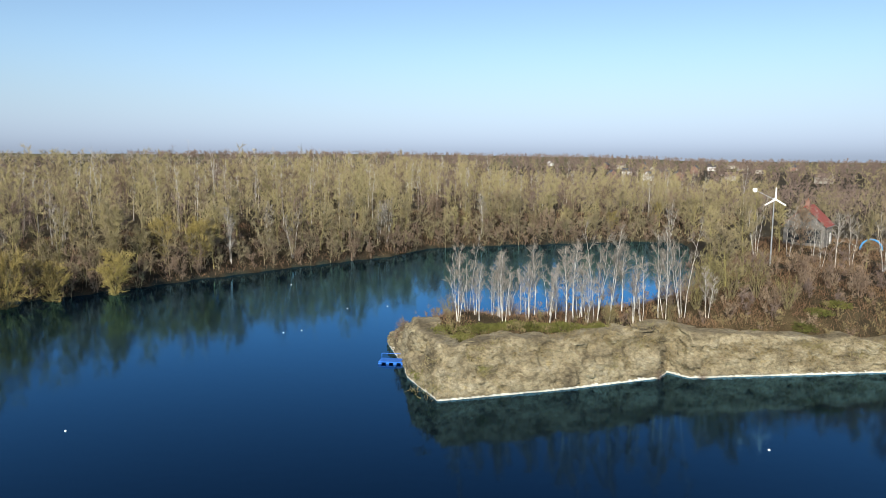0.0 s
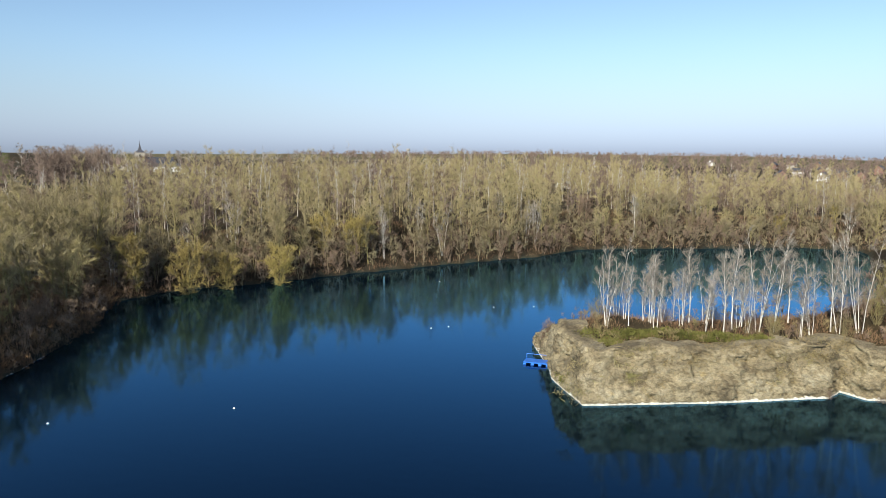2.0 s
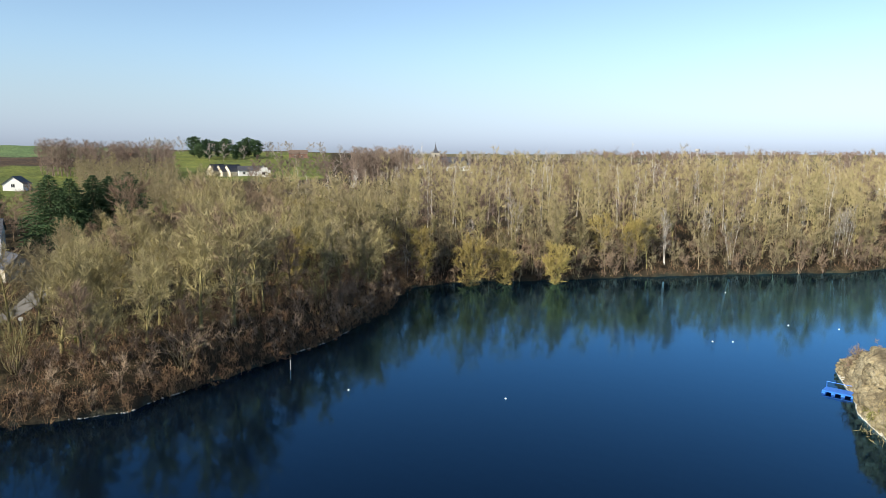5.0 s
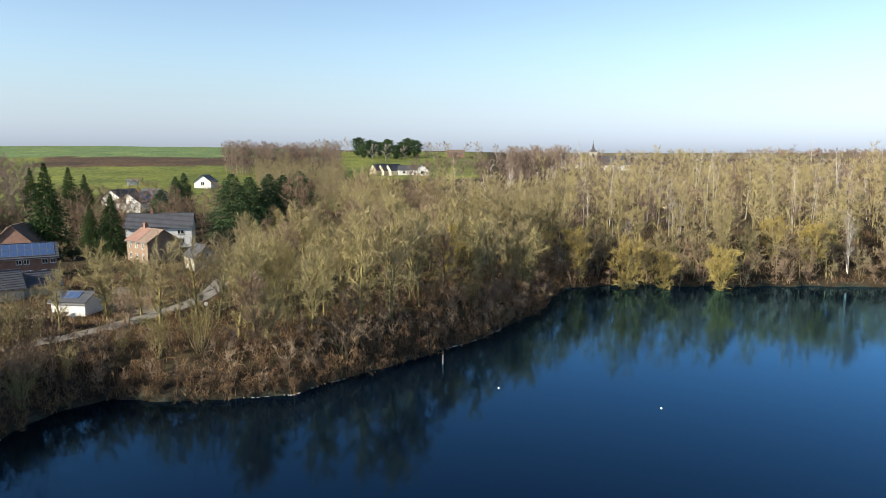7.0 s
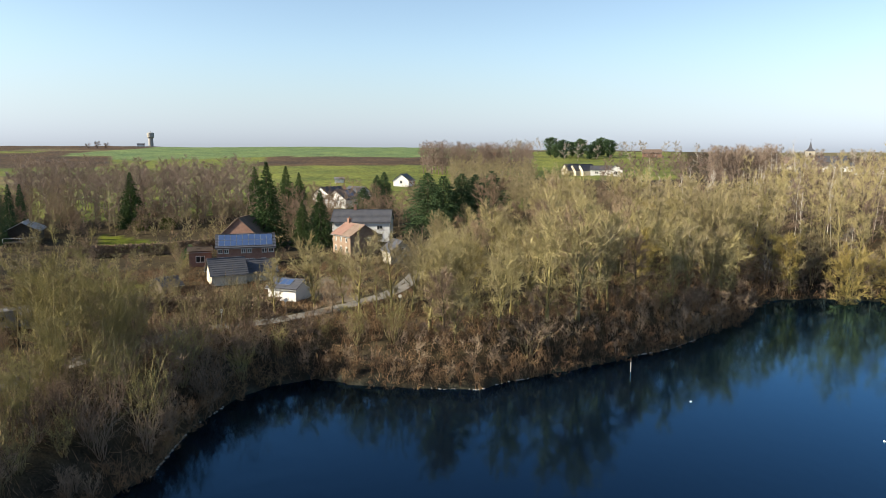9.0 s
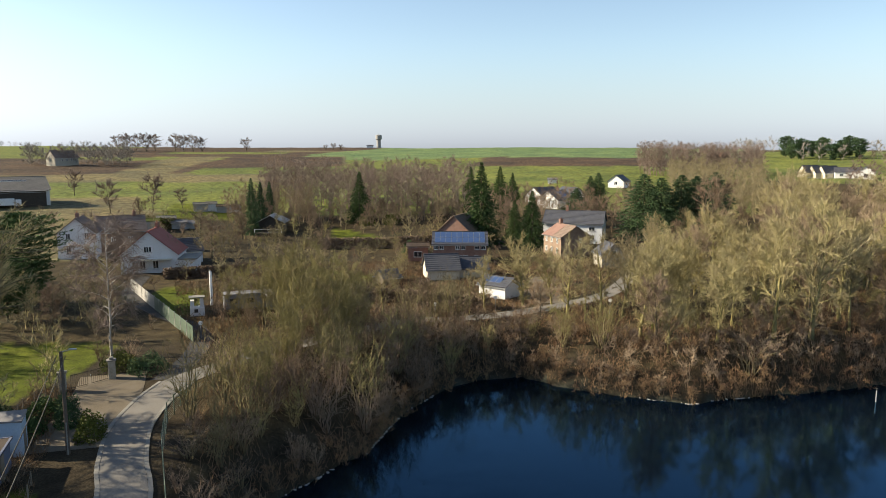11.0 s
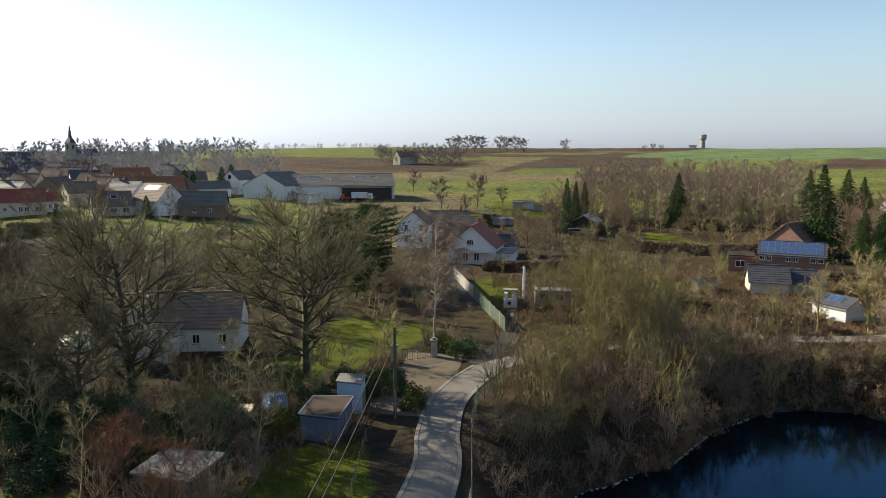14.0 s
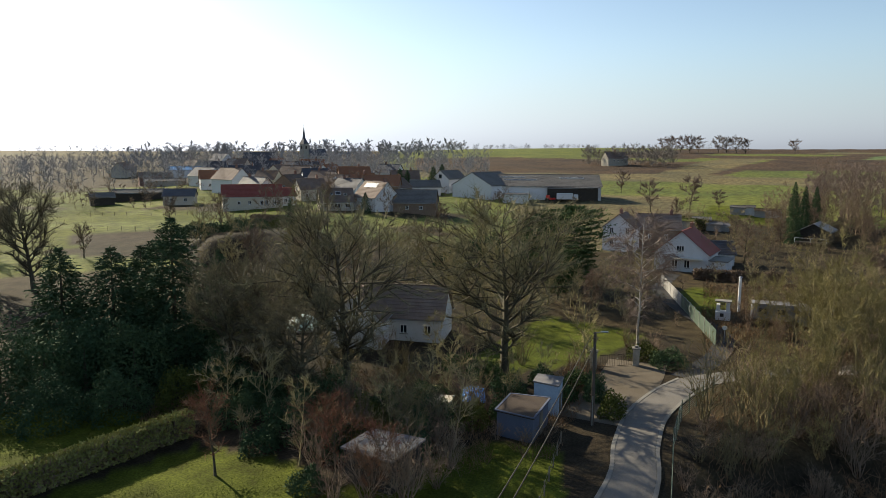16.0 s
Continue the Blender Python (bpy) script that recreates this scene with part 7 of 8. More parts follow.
for k, dy in enumerate((-0.35, 0.35)):
    P0, P1 = Vector((-56.3 + dy * 0.3, -19.5 + dy, ground(-56.3, -19.5) + 7.85)), Vector((-8, -9.6 + dy, 7.9))
    seg = [P0.lerp(P1, t / 16) - Vector((0, 0, 3.0 * (t / 16) * (1 - t / 16))) for t in range(17)]
    cbl = thing("cable", Matrix.Identity(4), "dark overhead cable between the poles", "cable", "overhead cables")
    V, T = [], []
    tube(V, T, np.array([p[:] for p in seg]), [0.035] * len(seg), 5)
    co = new("conductor", mesh_of("conductor", np.concatenate(V), T, M["dark"]))
    co.parent = cbl


def flat_hut(name, corners, h, wall, roof, label, parapet=0.0):
    """A small flat-roofed hut on four corners."""
    cx, cy = sum(p[0] for p in corners) / 4, sum(p[1] for p in corners) / 4
    z = ground(cx, cy)
    ob = thing(name, pose(cx, cy, z), label, "shed")
    loc = [(p[0] - cx, p[1] - cy) for p in corners]

    def slab(z0, z1, k):
        bm = bmesh.new()
        lo = [bm.verts.new((x * k, y * k, z0)) for x, y in loc]
        hi = [bm.verts.new((x * k, y * k, z1)) for x, y in loc]
        bm.faces.new(lo[::-1])
        bm.faces.new(hi)
        for i in range(4):
            bm.faces.new((lo[i], lo[(i + 1) % 4], hi[(i + 1) % 4], hi[i]))
        bmesh.ops.recalc_face_normals(bm, faces=bm.faces)
        return bm

    part("wall", slab(-0.4, h, 0.94), M[wall], ob)
    part("roof", slab(h + 0.004, h + 0.14, 1.03), M[roof], ob)
    if parapet:
        bm = bmesh.new()
        for i in range(4):
            p, q = loc[i], loc[(i + 1) % 4]
            ln = math.hypot(q[0] - p[0], q[1] - p[1])
            box(bm, -0.08, -0.08, h + 0.1, ln + 0.08, 0.08, h + 0.1 + parapet, pose(p[0], p[1], 0, 0, 0, math.degrees(math.atan2(q[1] - p[1], q[0] - p[0]))))
        part("parapet", bm, M[wall], ob)
    dr = part("door", boxes((-0.42, -0.04, 0, 0.42, 0.04, 1.9)), M["wood"], ob)
    p, q = loc[1], loc[2]
    dr.matrix_basis = pose((p[0] + q[0]) / 2 * 0.96, (p[1] + q[1]) / 2 * 0.96, 0, 0, 0, math.degrees(math.atan2(q[1] - p[1], q[0] - p[0])))
    return ob


flat_hut("garden_hut", [(-36.6, -30.9), (-36.5, -26.5), (-40.9, -26.7), (-40.4, -31.1)], 2.4, "dark", "flatroof", "old garden hut with a pale flat roof")
flat_hut("shed", [(-49.7, -25.5), (-49.6, -22.0), (-54.8, -22.8), (-54.0, -26.2)], 2.1, "shadeblue", "felt", "pale blue shed, walls darkened for shade, litter-strewn flat roof", 0.07)
flat_hut("shed", [(-56.3, -25.1), (-56.2, -22.6), (-58.8, -23.2), (-58.5, -25.6)], 2.8, "hutblue", "flatroof", "small light blue hut, boards brightened as lit, stained flat roof")
X, Y = -57, -31.6
tp = thing("tarpaulin", pose(X, Y, ground(X, Y), 0, 0, 30), "crumpled blue tarpaulin over a heap", "tarpaulin")
bm = bmesh.new()
bmesh.ops.create_grid(bm, x_segments=22, y_segments=14, size=1)
for v_ in bm.verts:
    x, y = v_.co.x * 2.0, v_.co.y * 1.1
    e_ = max(0, 1 - (v_.co.x ** 4 + v_.co.y ** 4) * 0.9)
    v_.co = (x, y, 0.02 + 0.75 * e_ * (0.7 + 0.6 * noise.noise((x * 0.9, y * 0.9, 3))) + 0.16 * noise.noise((x * 3, y * 3, 1)) + 0.1)
sheet_ = part("sheet", bm, M["tarp"], tp)
part("heap", boxes((-1.6, -0.8, -0.2, 1.6, 0.8, 0.12)), M["dark"], tp)
X, Y = polar(121.4, 62)
bx_ = thing("garden_box", pose(X, Y, ground(X, Y), 0, 0, 20), "pale covered garden box", "box")
part("body", boxes((-0.8, -0.6, 0, 0.8, 0.6, 0.8), bevel=0.03), M["wood"], bx_)
part("lid", boxes((-0.95, -0.7, 0.804, 0.95, 0.7, 0.92), bevel=0.03), M["cream"], bx_)
X, Y = polar(133.2, 92)
pc = thing("pool_cover", pose(X, Y, ground(X, Y), 0, 0, 40), "domed white and green pool cover", "pool cover")
bm = bmesh.new()
bmesh.ops.create_uvsphere(bm, u_segments=20, v_segments=10, radius=1)
bmesh.ops.delete(bm, geom=[v_ for v_ in bm.verts if v_.co.z < -0.05], context="VERTS")
bmesh.ops.scale(bm, vec=(3.4, 2.2, 1.5), verts=bm.verts)
for f_ in bm.faces:
    f_.smooth = True
part("dome", bm, M["dome"], pc)
part("kerb", rods(*[((3.5 * math.cos(t), 2.3 * math.sin(t), 0.1), (3.5 * math.cos(t + 0.35), 2.3 * math.sin(t + 0.35), 0.1), 0.15) for t in [i * math.tau / 18 for i in range(18)]]), M["kerb"], pc)
# fruit cage of netting
X, Y = polar(123.2, 70)
fc = thing("fruit_cage", pose(X, Y, ground(X, Y), 0, 0, 55), "fruit cage of posts and fine netting", "cage")
for x_ in (-2, 0, 2):
    for y_ in (-1, 1):
        part("post", rods(((x_, y_, -0.2), (x_, y_, 2.2), 0.04)), M["wood"], fc)
part("netting", rods(*[((-2 + 0.25 * k, -1, 0), (-2 + 0.25 * k, -1, 2.2), 0.008) for k in range(17)], *[((-2, -1, 0.25 * k), (2, -1, 0.25 * k), 0.008) for k in range(9)], *[((-2 + 0.25 * k, -1, 2.2), (-2 + 0.25 * k, 1, 2.2), 0.008) for k in range(17)], sides=3), M["fence"], fc)


# caravans and white garden things beyond the bend
def caravan(az, r, turn, label):
    x, y, a_ = at(az, r, turn)
    ob = thing("caravan", pose(x, y, ground(x, y), 0, 0, a_), label, "caravan", "caravans behind the bushes")
    b_ = part("body", boxes((-3.6, -1.2, 0.5, 3.6, 1.2, 2.7), bevel=0.15), M["flatroof"], ob)
    for wx in (-2.2, 0.2, 2.4):
        part("window", boxes((wx - 0.5, -1.23, 1.4, wx + 0.5, -1.18, 2.1)), M["glass"], b_)
    part("roof", boxes((-3.7, -1.3, 2.704, 3.7, 1.3, 2.8), bevel=0.03), M["flatroof"], ob)
    for wy in (-1.0, 1.0):
        part("wheel", rods(((0, wy - 0.1, 0.32), (0, wy + 0.1, 0.32), 0.32), sides=12), M["dark"], ob)


caravan(95.6, 107, 4, "pale caravan half hidden by bushes")
caravan(92.2, 105, -6, "pale caravan half hidden by bushes")
X, Y = polar(99.5, 106)
sr = thing("garden_shrine", pose(X, Y, ground(X, Y), 0, 0, 100), "small white garden shrine with a flat cap", "garden ornament")
part("base", boxes((-1.0, -0.8, -0.2, 1.0, 0.8, 1.2), bevel=0.03), M["white"], sr)
# dark plate on the face, painted for the shade of a recess
part("niche", boxes((-0.4, -0.83, 0.5, 0.1, -0.78, 1.0)), M["dark"], sr)
part("column", boxes((-0.9, -0.6, 1.204, -0.4, 0.6, 2.2), (0.4, -0.6, 1.204, 0.9, 0.6, 2.6)), M["white"], sr)
part("cap", boxes((-1.1, -0.8, 2.604, 1.1, 0.8, 2.75), bevel=0.02), M["kerb"], sr)
X, Y = polar(98.4, 112)
wp = thing("flue_pipe", pose(X, Y, ground(X, Y)), "tall slim white flue", "flue")
part("tube", rods(((0, 0, -0.2), (0, 0, 5.2), 0.22, 0.2), sides=10), M["frame"], wp)
part("cowl", rods(((0, 0, 5.2), (0, 0, 5.4), 0.3, 0.1), sides=10), M["metal_grey"], wp)
for az, r in ((99.3, 92), (75.5, 103), (66.2, 103), (80.5, 98)):
    X, Y = polar(az, r)
    rs_ = thing("road_sign", pose(X, Y, ground(X, Y), 0, 0, az), "small round white road sign on a post", "sign", "signs by the lane")
    part("post", rods(((0, 0, -0.2), (0, 0, 2.2), 0.035)), M["metal_grey"], rs_)
    part("plate", rods(((0, -0.03, 2.0), (0, -0.06, 2.0), 0.28), sides=14), M["frame"], rs_)


# ---- garden trees close to the camera ----
plant("big", -50.6, -42.2, 1.02, turn=40, pick=0, squash=1.12)
plant("big", -63.6, -31.6, 1.05, turn=200, pick=1, squash=1.2)
for az, r, s, q in ((133.4, 63, 0.62, 1.1), (136.2, 70, 0.7, 1.1)):
    plant("big", *polar(az, r), s, squash=q, pick=0, label="dense low-branched bare tree at the garden's edge")
# two firs added to throw shade over the garden
for az, r, s in ((139.6, 84, 0.85), (136.8, 80, 0.7)):
    plant("fir", *polar(az, r), s, squash=0.9, group="dark firs at the end of the lawn")
plant("big", -46, -52, 0.72, turn=120, pick=1, label="dark olive bare tree at the garden's edge")
for az, r, s in ((94.6, 97, 0.75), (92.8, 96, 0.8), (96.6, 98, 0.6), (90.8, 97, 0.6)):
    plant("tall_shrub", *polar(az, r), s * 1.05, group="tall thicket in the lane's bend")
plant("weeping", -84.5, -23.8, 1.06, turn=0)
plant("small", -32.3, -39.1, 1.0, turn=10, pick=0, label="small bare fruit tree on the lawn")
plant("small", -38.0, -28.2, 0.8, turn=80, pick=1, label="bare shrubby tree beside the garden hut")
plant("small", -35.0, -30.2, 0.95, turn=300, pick=0, label="bare shrubby tree beside the garden hut")
plant("small", -34.6, -26.4, 0.7, turn=30, pick=1, label="bare shrubby tree beside the garden hut")
plant("small", -38.5, -34.5, 0.9, turn=150, pick=1, label="bare shrubby tree beside the garden hut")
for az, r, s, q in ((143.0, 80, 1.15, 1.25), (147.2, 80, 0.95, 1.4), (150.6, 82, 0.95, 1.35), (145.2, 86, 0.9, 1.3)):
    plant("fir", *polar(az, r), s, squash=q, group="dark firs at the end of the lawn")
for k, (az, r, sx, sz) in enumerate(((149.4, 74, 3.6, 7.5), (152.0, 73, 3.6, 7.0), (146.0, 73, 3.6, 7.0), (143.0, 74, 3.4, 6.0), (139.8, 68, 2.8, 4.6), (154.8, 75, 4.0, 7.6), (157.6, 77, 4.0, 7.6), (141.2, 78, 3.0, 6.4), (145.0, 80, 3.6, 7.6), (136.8, 64, 2.4, 3.0))):
    x, y = polar(az, r)
    v, t = leafy(500 + k, sx, sx, sz, 5200, 0.19)
    ob = thing("yew_tree", pose(x, y, ground(x, y) - 0.1), "broad dark yew at the lawn's end", "tree", "dark yews")
    f_ = new("crown", mesh_of("crown", v, t, M["needle"]))
    f_.parent = ob
    part("trunk", rods(((0, 0, -0.3), (0, 0, sz * 0.6), 0.25, 0.08)), M["bark"], ob)
for az, r, s, q in ((111.0, 121, 1.1, 1.3), (113.0, 126, 1.0, 1.3), (114.6, 131, 0.85, 1.2), (112.2, 113, 0.7, 1.3)):
    plant("pine", *polar(az, r), s, squash=q, group="broad dark pines by the white houses")
for k, (az, r, sx, sz) in enumerate(((127.6, 52, 2.2, 2.2), (124.6, 51.5, 2.0, 1.8), (130.6, 53, 2.4, 2.4), (122.8, 58, 2.2, 2.2), (128.6, 56, 2.4, 2.6), (134.0, 57, 2.6, 2.8), (131.6, 62, 2.8, 3.2), (138.8, 61, 2.2, 2.4), (142.5, 66, 2.6, 3.2), (147.5, 66, 2.6, 3.4), (152.0, 66, 2.8, 3.6), (116.0, 66, 1.8, 1.8), (119.0, 58, 1.6, 1.6), (140.5, 150, 5.0, 2.4), (137.5, 152, 5.0, 2.2), (143.5, 149, 5.0, 2.2), (134.6, 156, 4.0, 2.0), (115.8, 135, 3.4, 4.6), (117.6, 137, 3.2, 5.4), (119.4, 136, 2.6, 4.6), (114.2, 140, 2.6, 4.0), (121.5, 133, 2.4, 3.6), (126.0, 63, 1.4, 1.6), (129.5, 60, 2.6, 2.2), (127.2, 57, 2.4, 2.0), (132.0, 58, 2.2, 2.0), (124.2, 55, 1.8, 1.6), (109.0, 66, 1.1, 2.4), (107.6, 62, 1.2, 2.0), (113.4, 70, 1.2, 1.6), (133, 47, 1.3, 1.3), (136.8, 54.5, 1.6, 1.4), (84.0, 215, 3.0, 2.6), (86.0, 216, 2.6, 2.4), (79.6, 165, 1.6, 2.0), (82.6, 162, 2.0, 2.2), (105.2, 82, 2.0, 1.6), (103.2, 80, 2.2, 1.5))):
    x, y = polar(az, r)
    v, t = leafy(400 + k, sx * 1.15, sx, sz * 1.2, int(900 + 420 * sx * sz), 0.2 if r > 100 else 0.14)
    ob = thing("evergreen_bush", pose(x, y, ground(x, y) - 0.1), "dense evergreen garden bush", "bush", "evergreen bushes")
    f_ = new("foliage", mesh_of("foliage", v, t, M["evergreen" if k % 4 == 0 or r > 200 else "needle"]))
    f_.parent = ob
for k, (az, r, sx, sz) in enumerate(((110.4, 70, 1.8, 1.6), (112.0, 66, 2.0, 1.8), (117.8, 70, 2.2, 2.0), (120.0, 72, 2.4, 2.2), (116.4, 60, 1.6, 1.6), (123.0, 64, 2.0, 1.8), (125.6, 58, 2.2, 2.0))):
    x, y = polar(az, r)
    v, t = leafy(460 + k, sx, sx, sz, int(900 + 420 * sx * sz), 0.14)
    ob = thing("laurel_bush", pose(x, y, ground(x, y) - 0.1), "dark glossy laurel beneath the garden trees", "bush", "laurels")
    f_ = new("foliage", mesh_of("foliage", v, t, M["needle_lit"]))
    f_.parent = ob
    part("stem", rods(((0, 0, -0.2), (0.1, 0, sz * 0.7), 0.07, 0.03)), M["bark"], ob)
for k, (az, r, s, key) in enumerate(((112.6, 55, 0.4, "shrub"), (114.6, 54, 0.42, "shrub"), (117.0, 55, 0.42, "shrub"), (118.8, 63, 0.75, "olive_shrub"), (120.5, 66, 0.7, "shrub"), (122, 60, 0.5, "shrub"), (115.0, 76, 0.8, "olive_shrub"), (110.8, 74, 0.6, "shrub"), (106.5, 86, 0.7, "shrub"), (104.3, 84, 0.6, "shrub"), (125, 70, 0.8, "olive_shrub"), (131, 68, 0.9, "olive_shrub"), (135, 66, 1.0, "olive_shrub"), (137.5, 70, 1.1, "olive_shrub"), (126.5, 76, 0.8, "shrub"), (119.5, 78, 0.9, "shrub"), (121, 100, 0.9, "round"), (117, 105, 0.9, "round"), (129, 108, 0.9, "brown"), (133, 112, 0.9, "brown"), (124, 118, 0.9, "round"), (113, 108, 0.8, "round"), (137, 118, 0.8, "brown"), (109.5, 98, 0.7, "brown"), (152.3, 124, 0.95, "big"), (155.5, 132, 0.9, "big"), (149, 150, 0.6, "brown"), (139.4, 168, 0.8, "brown"), (133.6, 176, 0.7, "slim"), (131.0, 196, 0.8, "brown"), (143.0, 190, 0.7, "brown"), (155, 160, 0.9, "brown"), (158, 100, 1.1, "grey"), (126, 150, 0.7, "olive_shrub"), (122, 155, 0.8, "brown"), (118.5, 160, 0.7, "brown"), (129.5, 160, 0.6, "olive_shrub"), (134, 150, 0.4, "spruce"), (116, 205, 0.5, "shrub"), (112, 200, 0.6, "shrub"), (109, 215, 0.7, "shrub"), (120, 215, 0.7, "olive_shrub"), (107, 225, 0.6, "shrub"), (118, 228, 0.6, "shrub"))):
    plant(key, *polar(az, r), s, group="garden shrubs and trees")
for k in range(60):                                              # rough hedges and shrubs among the gardens across the lane
    az, r = random.uniform(83, 104), random.uniform(96, 140)
    x, y = polar(az, r)
    if any(inside(pl, np.array([x]), np.array([y]))[0] for pl in LAWNS) or on_lane(np.array([x]), np.array([y]), 4.0)[0] or near_line([(-74, -16), (-84, -14.5), (-95, -16), (-108, -24), (-122, -31), (-140, -33)], np.array([x]), np.array([y]), 3.5)[0]:
        continue
    plant("shrub" if k % 3 else "olive_shrub", x, y, random.uniform(0.4, 0.8), group="shrubs in the gardens")
for k in range(46):
    az, r = random.uniform(76, 104), random.uniform(158, 226)
    x, y = polar(az, r)
    if any(inside(pl, np.array([x]), np.array([y]))[0] for pl in LAWNS):
        continue
    plant(("shrub", "olive_shrub", "brown", "shrub")[k % 4], x, y, random.uniform(0.5, 0.85), group="shrubs behind the houses")
def garden_ok(x, y, d, az, r):
    ok = (d > 3) & ~on_lane(x, y, 4.5) & ~near_line([(-58.5, -18.6), (-66, -19.6), (-71, -21.3), (-76, -23.6)], x, y, 3.6) & ~near_line([(-74, -16), (-84, -14.5), (-95, -16), (-108, -24), (-122, -31), (-140, -33)], x, y, 3.2)
    for pl in LAWNS:
        ok &= ~inside(pl, x, y)
    for cx, cy, cr in ((-72, -50.5, 9.5), (-66, -52, 5), (-52, -24, 4.5), (-57.5, -24, 3), (-38.6, -28.8, 3.6), (-67, -63, 5), (-57, -31.6, 2.2)):
        ok &= np.hypot(x - cx, y - cy) > cr
    return ok


patch = scatter(-150, -36, -130, -18, 4.5, lambda x, y, d, az, r: garden_ok(x, y, d, az, r) & (az > 104) & (az < 142) & (r > 48) & (r < 150), 21)
clump("garden_thicket", [(x, y, random.uniform(0.4, 0.85)) for x, y, d in patch[::2]], ["shrub_min"], M["twig_dark"], "dark thicket between the gardens", "scrub")
clump("garden_thicket", [(x, y, random.uniform(0.4, 0.8)) for x, y, d in patch[1::2]], ["shrub_low", "round_low"], M["twig_olive"], "olive thicket between the gardens", "scrub")
patch = scatter(-245, -90, -45, 110, 6.2, lambda x, y, d, az, r: garden_ok(x, y, d, az, r) & (az > 66) & (az < 104) & (r > 98) & (r < 235) & ~((az > 76) & (az < 82.5) & (r > 120) & (r < 158)) & ~((az > 67) & (az < 73) & (r > 128) & (r < 190)) & ~((az > 73) & (az < 77) & (r > 104) & (r < 120)) & ~((az > 91) & (az < 96) & (r > 195) & (r < 212)), 22)
clump("garden_thicket", [(x, y, random.uniform(0.35, 0.7)) for x, y, d in patch[::2]], ["shrub_min"], M["twig_brown"], "brown hedges and shrubs round the houses", "scrub")
clump("garden_thicket", [(x, y, random.uniform(0.35, 0.75)) for x, y, d in patch[1::2]], ["shrub_low", "round_low"], M["twig_olive"], "olive shrubs round the houses", "scrub")
patch = scatter(-330, -120, -320, -60, 9, lambda x, y, d, az, r: (az > 116) & (az < 160) & (r > 150) & (r < 320) & (np.sin(x / 17.0) * np.cos(y / 13.0) > 0.1), 23)
rough = scatter(-290, -150, -125, -25, 7.5, lambda x, y, d, az, r: (az > 102.5) & (az < 112.5) & (r > 186) & (r < 262) & (np.sin(x / 9.0) + np.cos(y / 7.0) > 0.2), 26)
clump("weedy_scrub", [(x, y, random.uniform(0.3, 0.65)) for x, y, d in rough], ["shrub_min"], M["twig_brown"], "brown weeds and bushes on the rough ground by the farm", "scrub")
clump("village_scrub", [(x, y, random.uniform(0.5, 0.9)) for x, y, d in patch], ["round_low", "shrub_low"], M["twig_brown"], "bare garden trees round the village", "scrub")
for x, y, s, key in ((-41.5, -33.5, 0.9, "shrub"), (-36.2, -33.2, 0.85, "shrub"), (-33.6, -29.2, 0.75, "shrub"), (-35.4, -24.6, 1.0, "shrub"), (-34.8, -27.2, 1.15, "shrub"), (-36.4, -25.2, 1.1, "shrub"), (-42.4, -25.4, 0.8, "shrub"), (-43.2, -29.4, 0.9, "olive_shrub"), (-39.2, -24.6, 0.75, "shrub"), (-46, -33, 0.8, "shrub"), (-45.6, -28.6, 0.6, "shrub"), (-47.5, -30.0, 0.7, "shrub"), (-50.0, -28.6, 0.6, "olive_shrub"), (-52.6, -29.6, 0.7, "shrub"), (-44.5, -36.5, 0.9, "shrub"), (-40.0, -36.8, 0.8, "shrub"), (-54.6, -28.8, 0.5, "shrub"), (-49.0, -34.6, 0.8, "olive_shrub"), (-61.5, -35.4, 0.6, "shrub"), (-58.8, -28.2, 0.5, "olive_shrub")):
    plant(key, x, y, s, group="bare shrubs round the garden hut")
# a treetop close below the camera's start
plant("small", 17.5, 28.5, 1.25, pick=0, label="bare tree on the near shore")


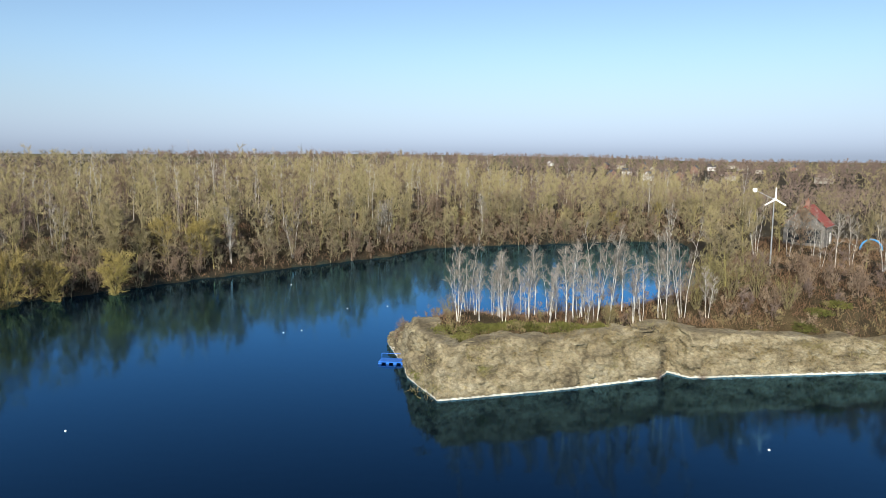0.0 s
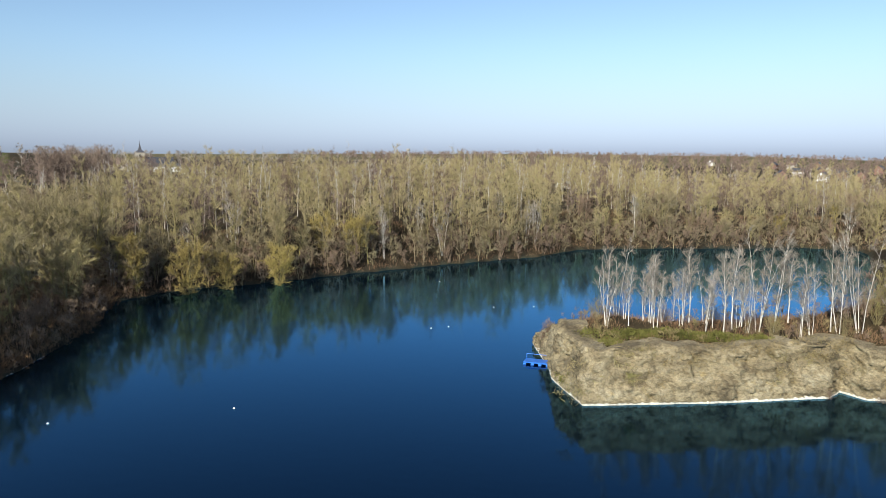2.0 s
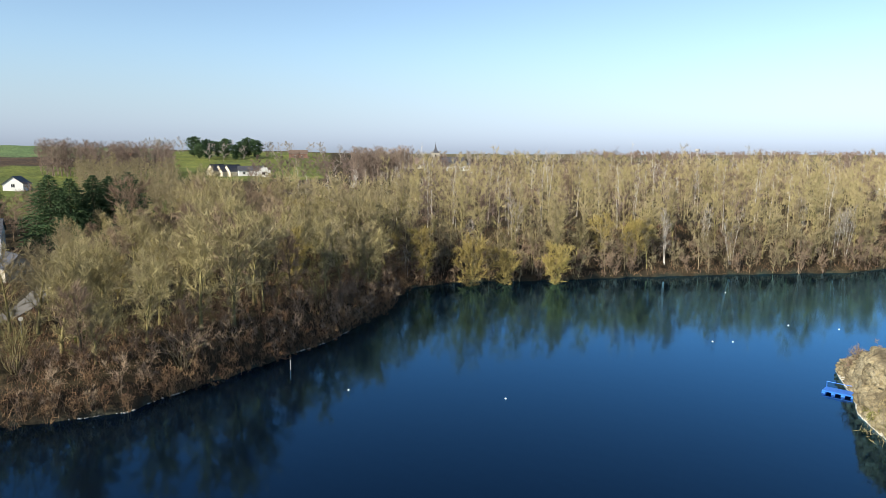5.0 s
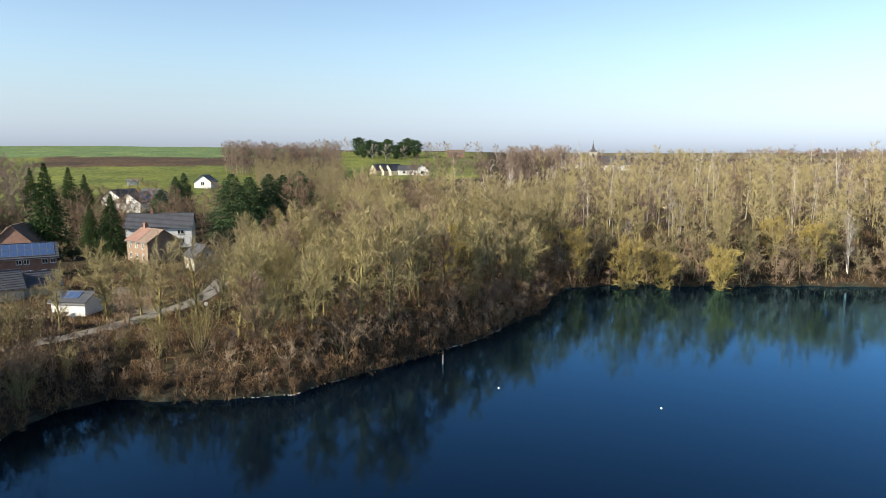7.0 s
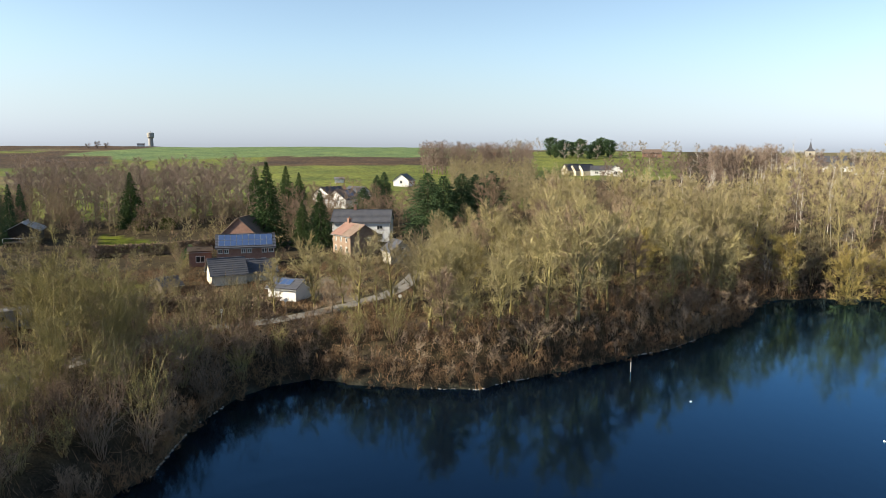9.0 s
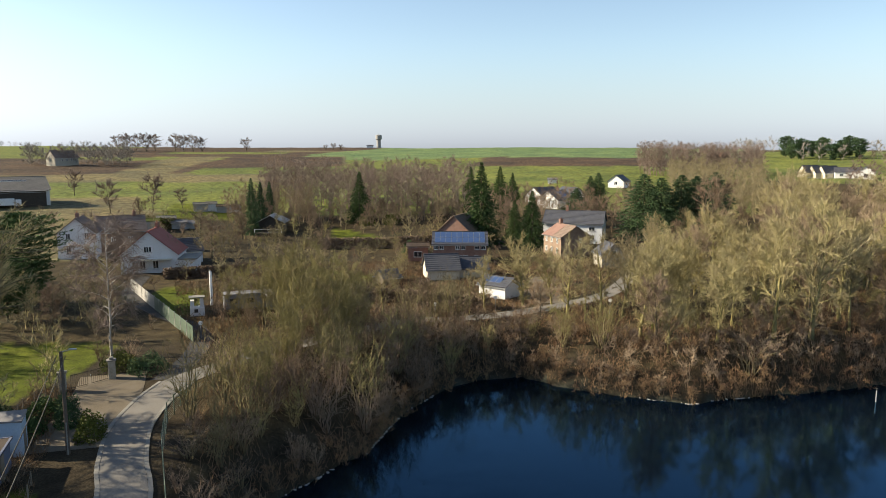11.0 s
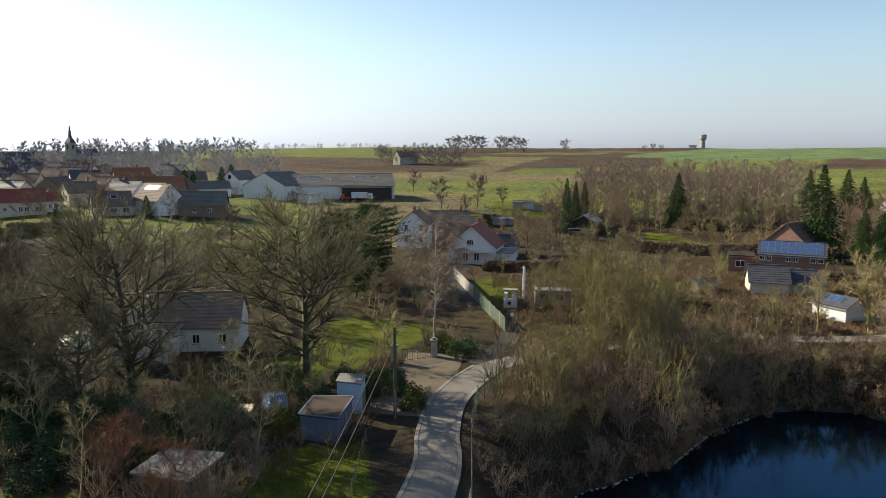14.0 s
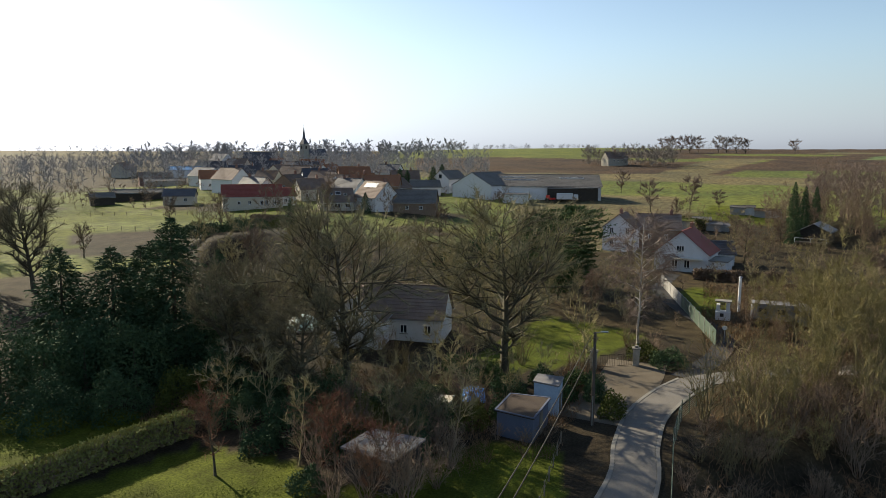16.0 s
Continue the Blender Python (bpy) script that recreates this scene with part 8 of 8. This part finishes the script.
# ---- undergrowth: brambles, dry stalks and litter on the banks ----
def undergrowth(name, n, x0, x1, y0, y1, test, length, width, material, label, seed, up=0.9):
    rng = np.random.default_rng(seed)
    x, y = rng.uniform(x0, x1, n), rng.uniform(y0, y1, n)
    d, _ = lake_distance(x, y)
    ok = test(x, y, d, np.degrees(np.arctan2(-x, y)), np.hypot(x, y)) & (wave(x, y, 3.1, seed) + rng.uniform(-0.6, 0.6, n) > -0.25)
    x, y = x[ok], y[ok]
    base = np.stack([x, y, land(x, y) - 0.05], 1)
    v, t = slivers(rng, base, rng.normal(size=(len(x), 3)) * 0.7 + (0, 0, up), length, width)
    tagged(new(name, mesh_of(name, v, t, M[material])), label, "undergrowth", kind="stuff")


clear = lambda x, y: ~near_line(LANE, x, y, 2.3)
undergrowth("bramble", 200000, -150, 100, 100, 300, lambda x, y, d, az, r: far_side(x, y, d, az, r) & (d < 30), 1.3, 0.09, "bramble", "brown brambles and saplings under the far trees", 1)
undergrowth("bramble", 150000, -125, -40, -14, 122, lambda x, y, d, az, r: (d > 0) & (d < 22) & clear(x, y) & (az < 100), 1.2, 0.065, "bramble", "brown brambles on the lake bank", 2)
undergrowth("bramble", 160000, -5, 110, 76, 140, lambda x, y, d, az, r: (d > 1.5) & (az > -42), 0.8, 0.07, "bramble", "brown brambles on the promontory", 3)
undergrowth("dry_grass", 90000, -150, -85, -30, 60, lambda x, y, d, az, r: (d > 20) & clear(x, y) & (az > 62) & (az < 101), 0.9, 0.07, "bramble", "brown rough growth between gardens", 4)
undergrowth("garden_scrub", 120000, -75, -18, -75, -14, lambda x, y, d, az, r: clear(x, y) & (near_line([(-49, -21.5), (-62, -24.5), (-72, -26)], x, y, 2.0) | near_line([(-44, -27.5), (-50, -31), (-58, -34), (-56, -41), (-47, -45), (-39, -50)], x, y, 4.2)), 0.8, 0.05, "bramble", "tangled brown garden scrub", 5)
undergrowth("grass", 160000, -50, -15, -72, -14, lambda x, y, d, az, r: clear(x, y) & (inside(LAWNS[0], x, y) | inside(LAWNS[1], x, y) | inside(LAWNS[2], x, y)), 0.22, 0.03, "lawn", "rough lawn grass", 6)
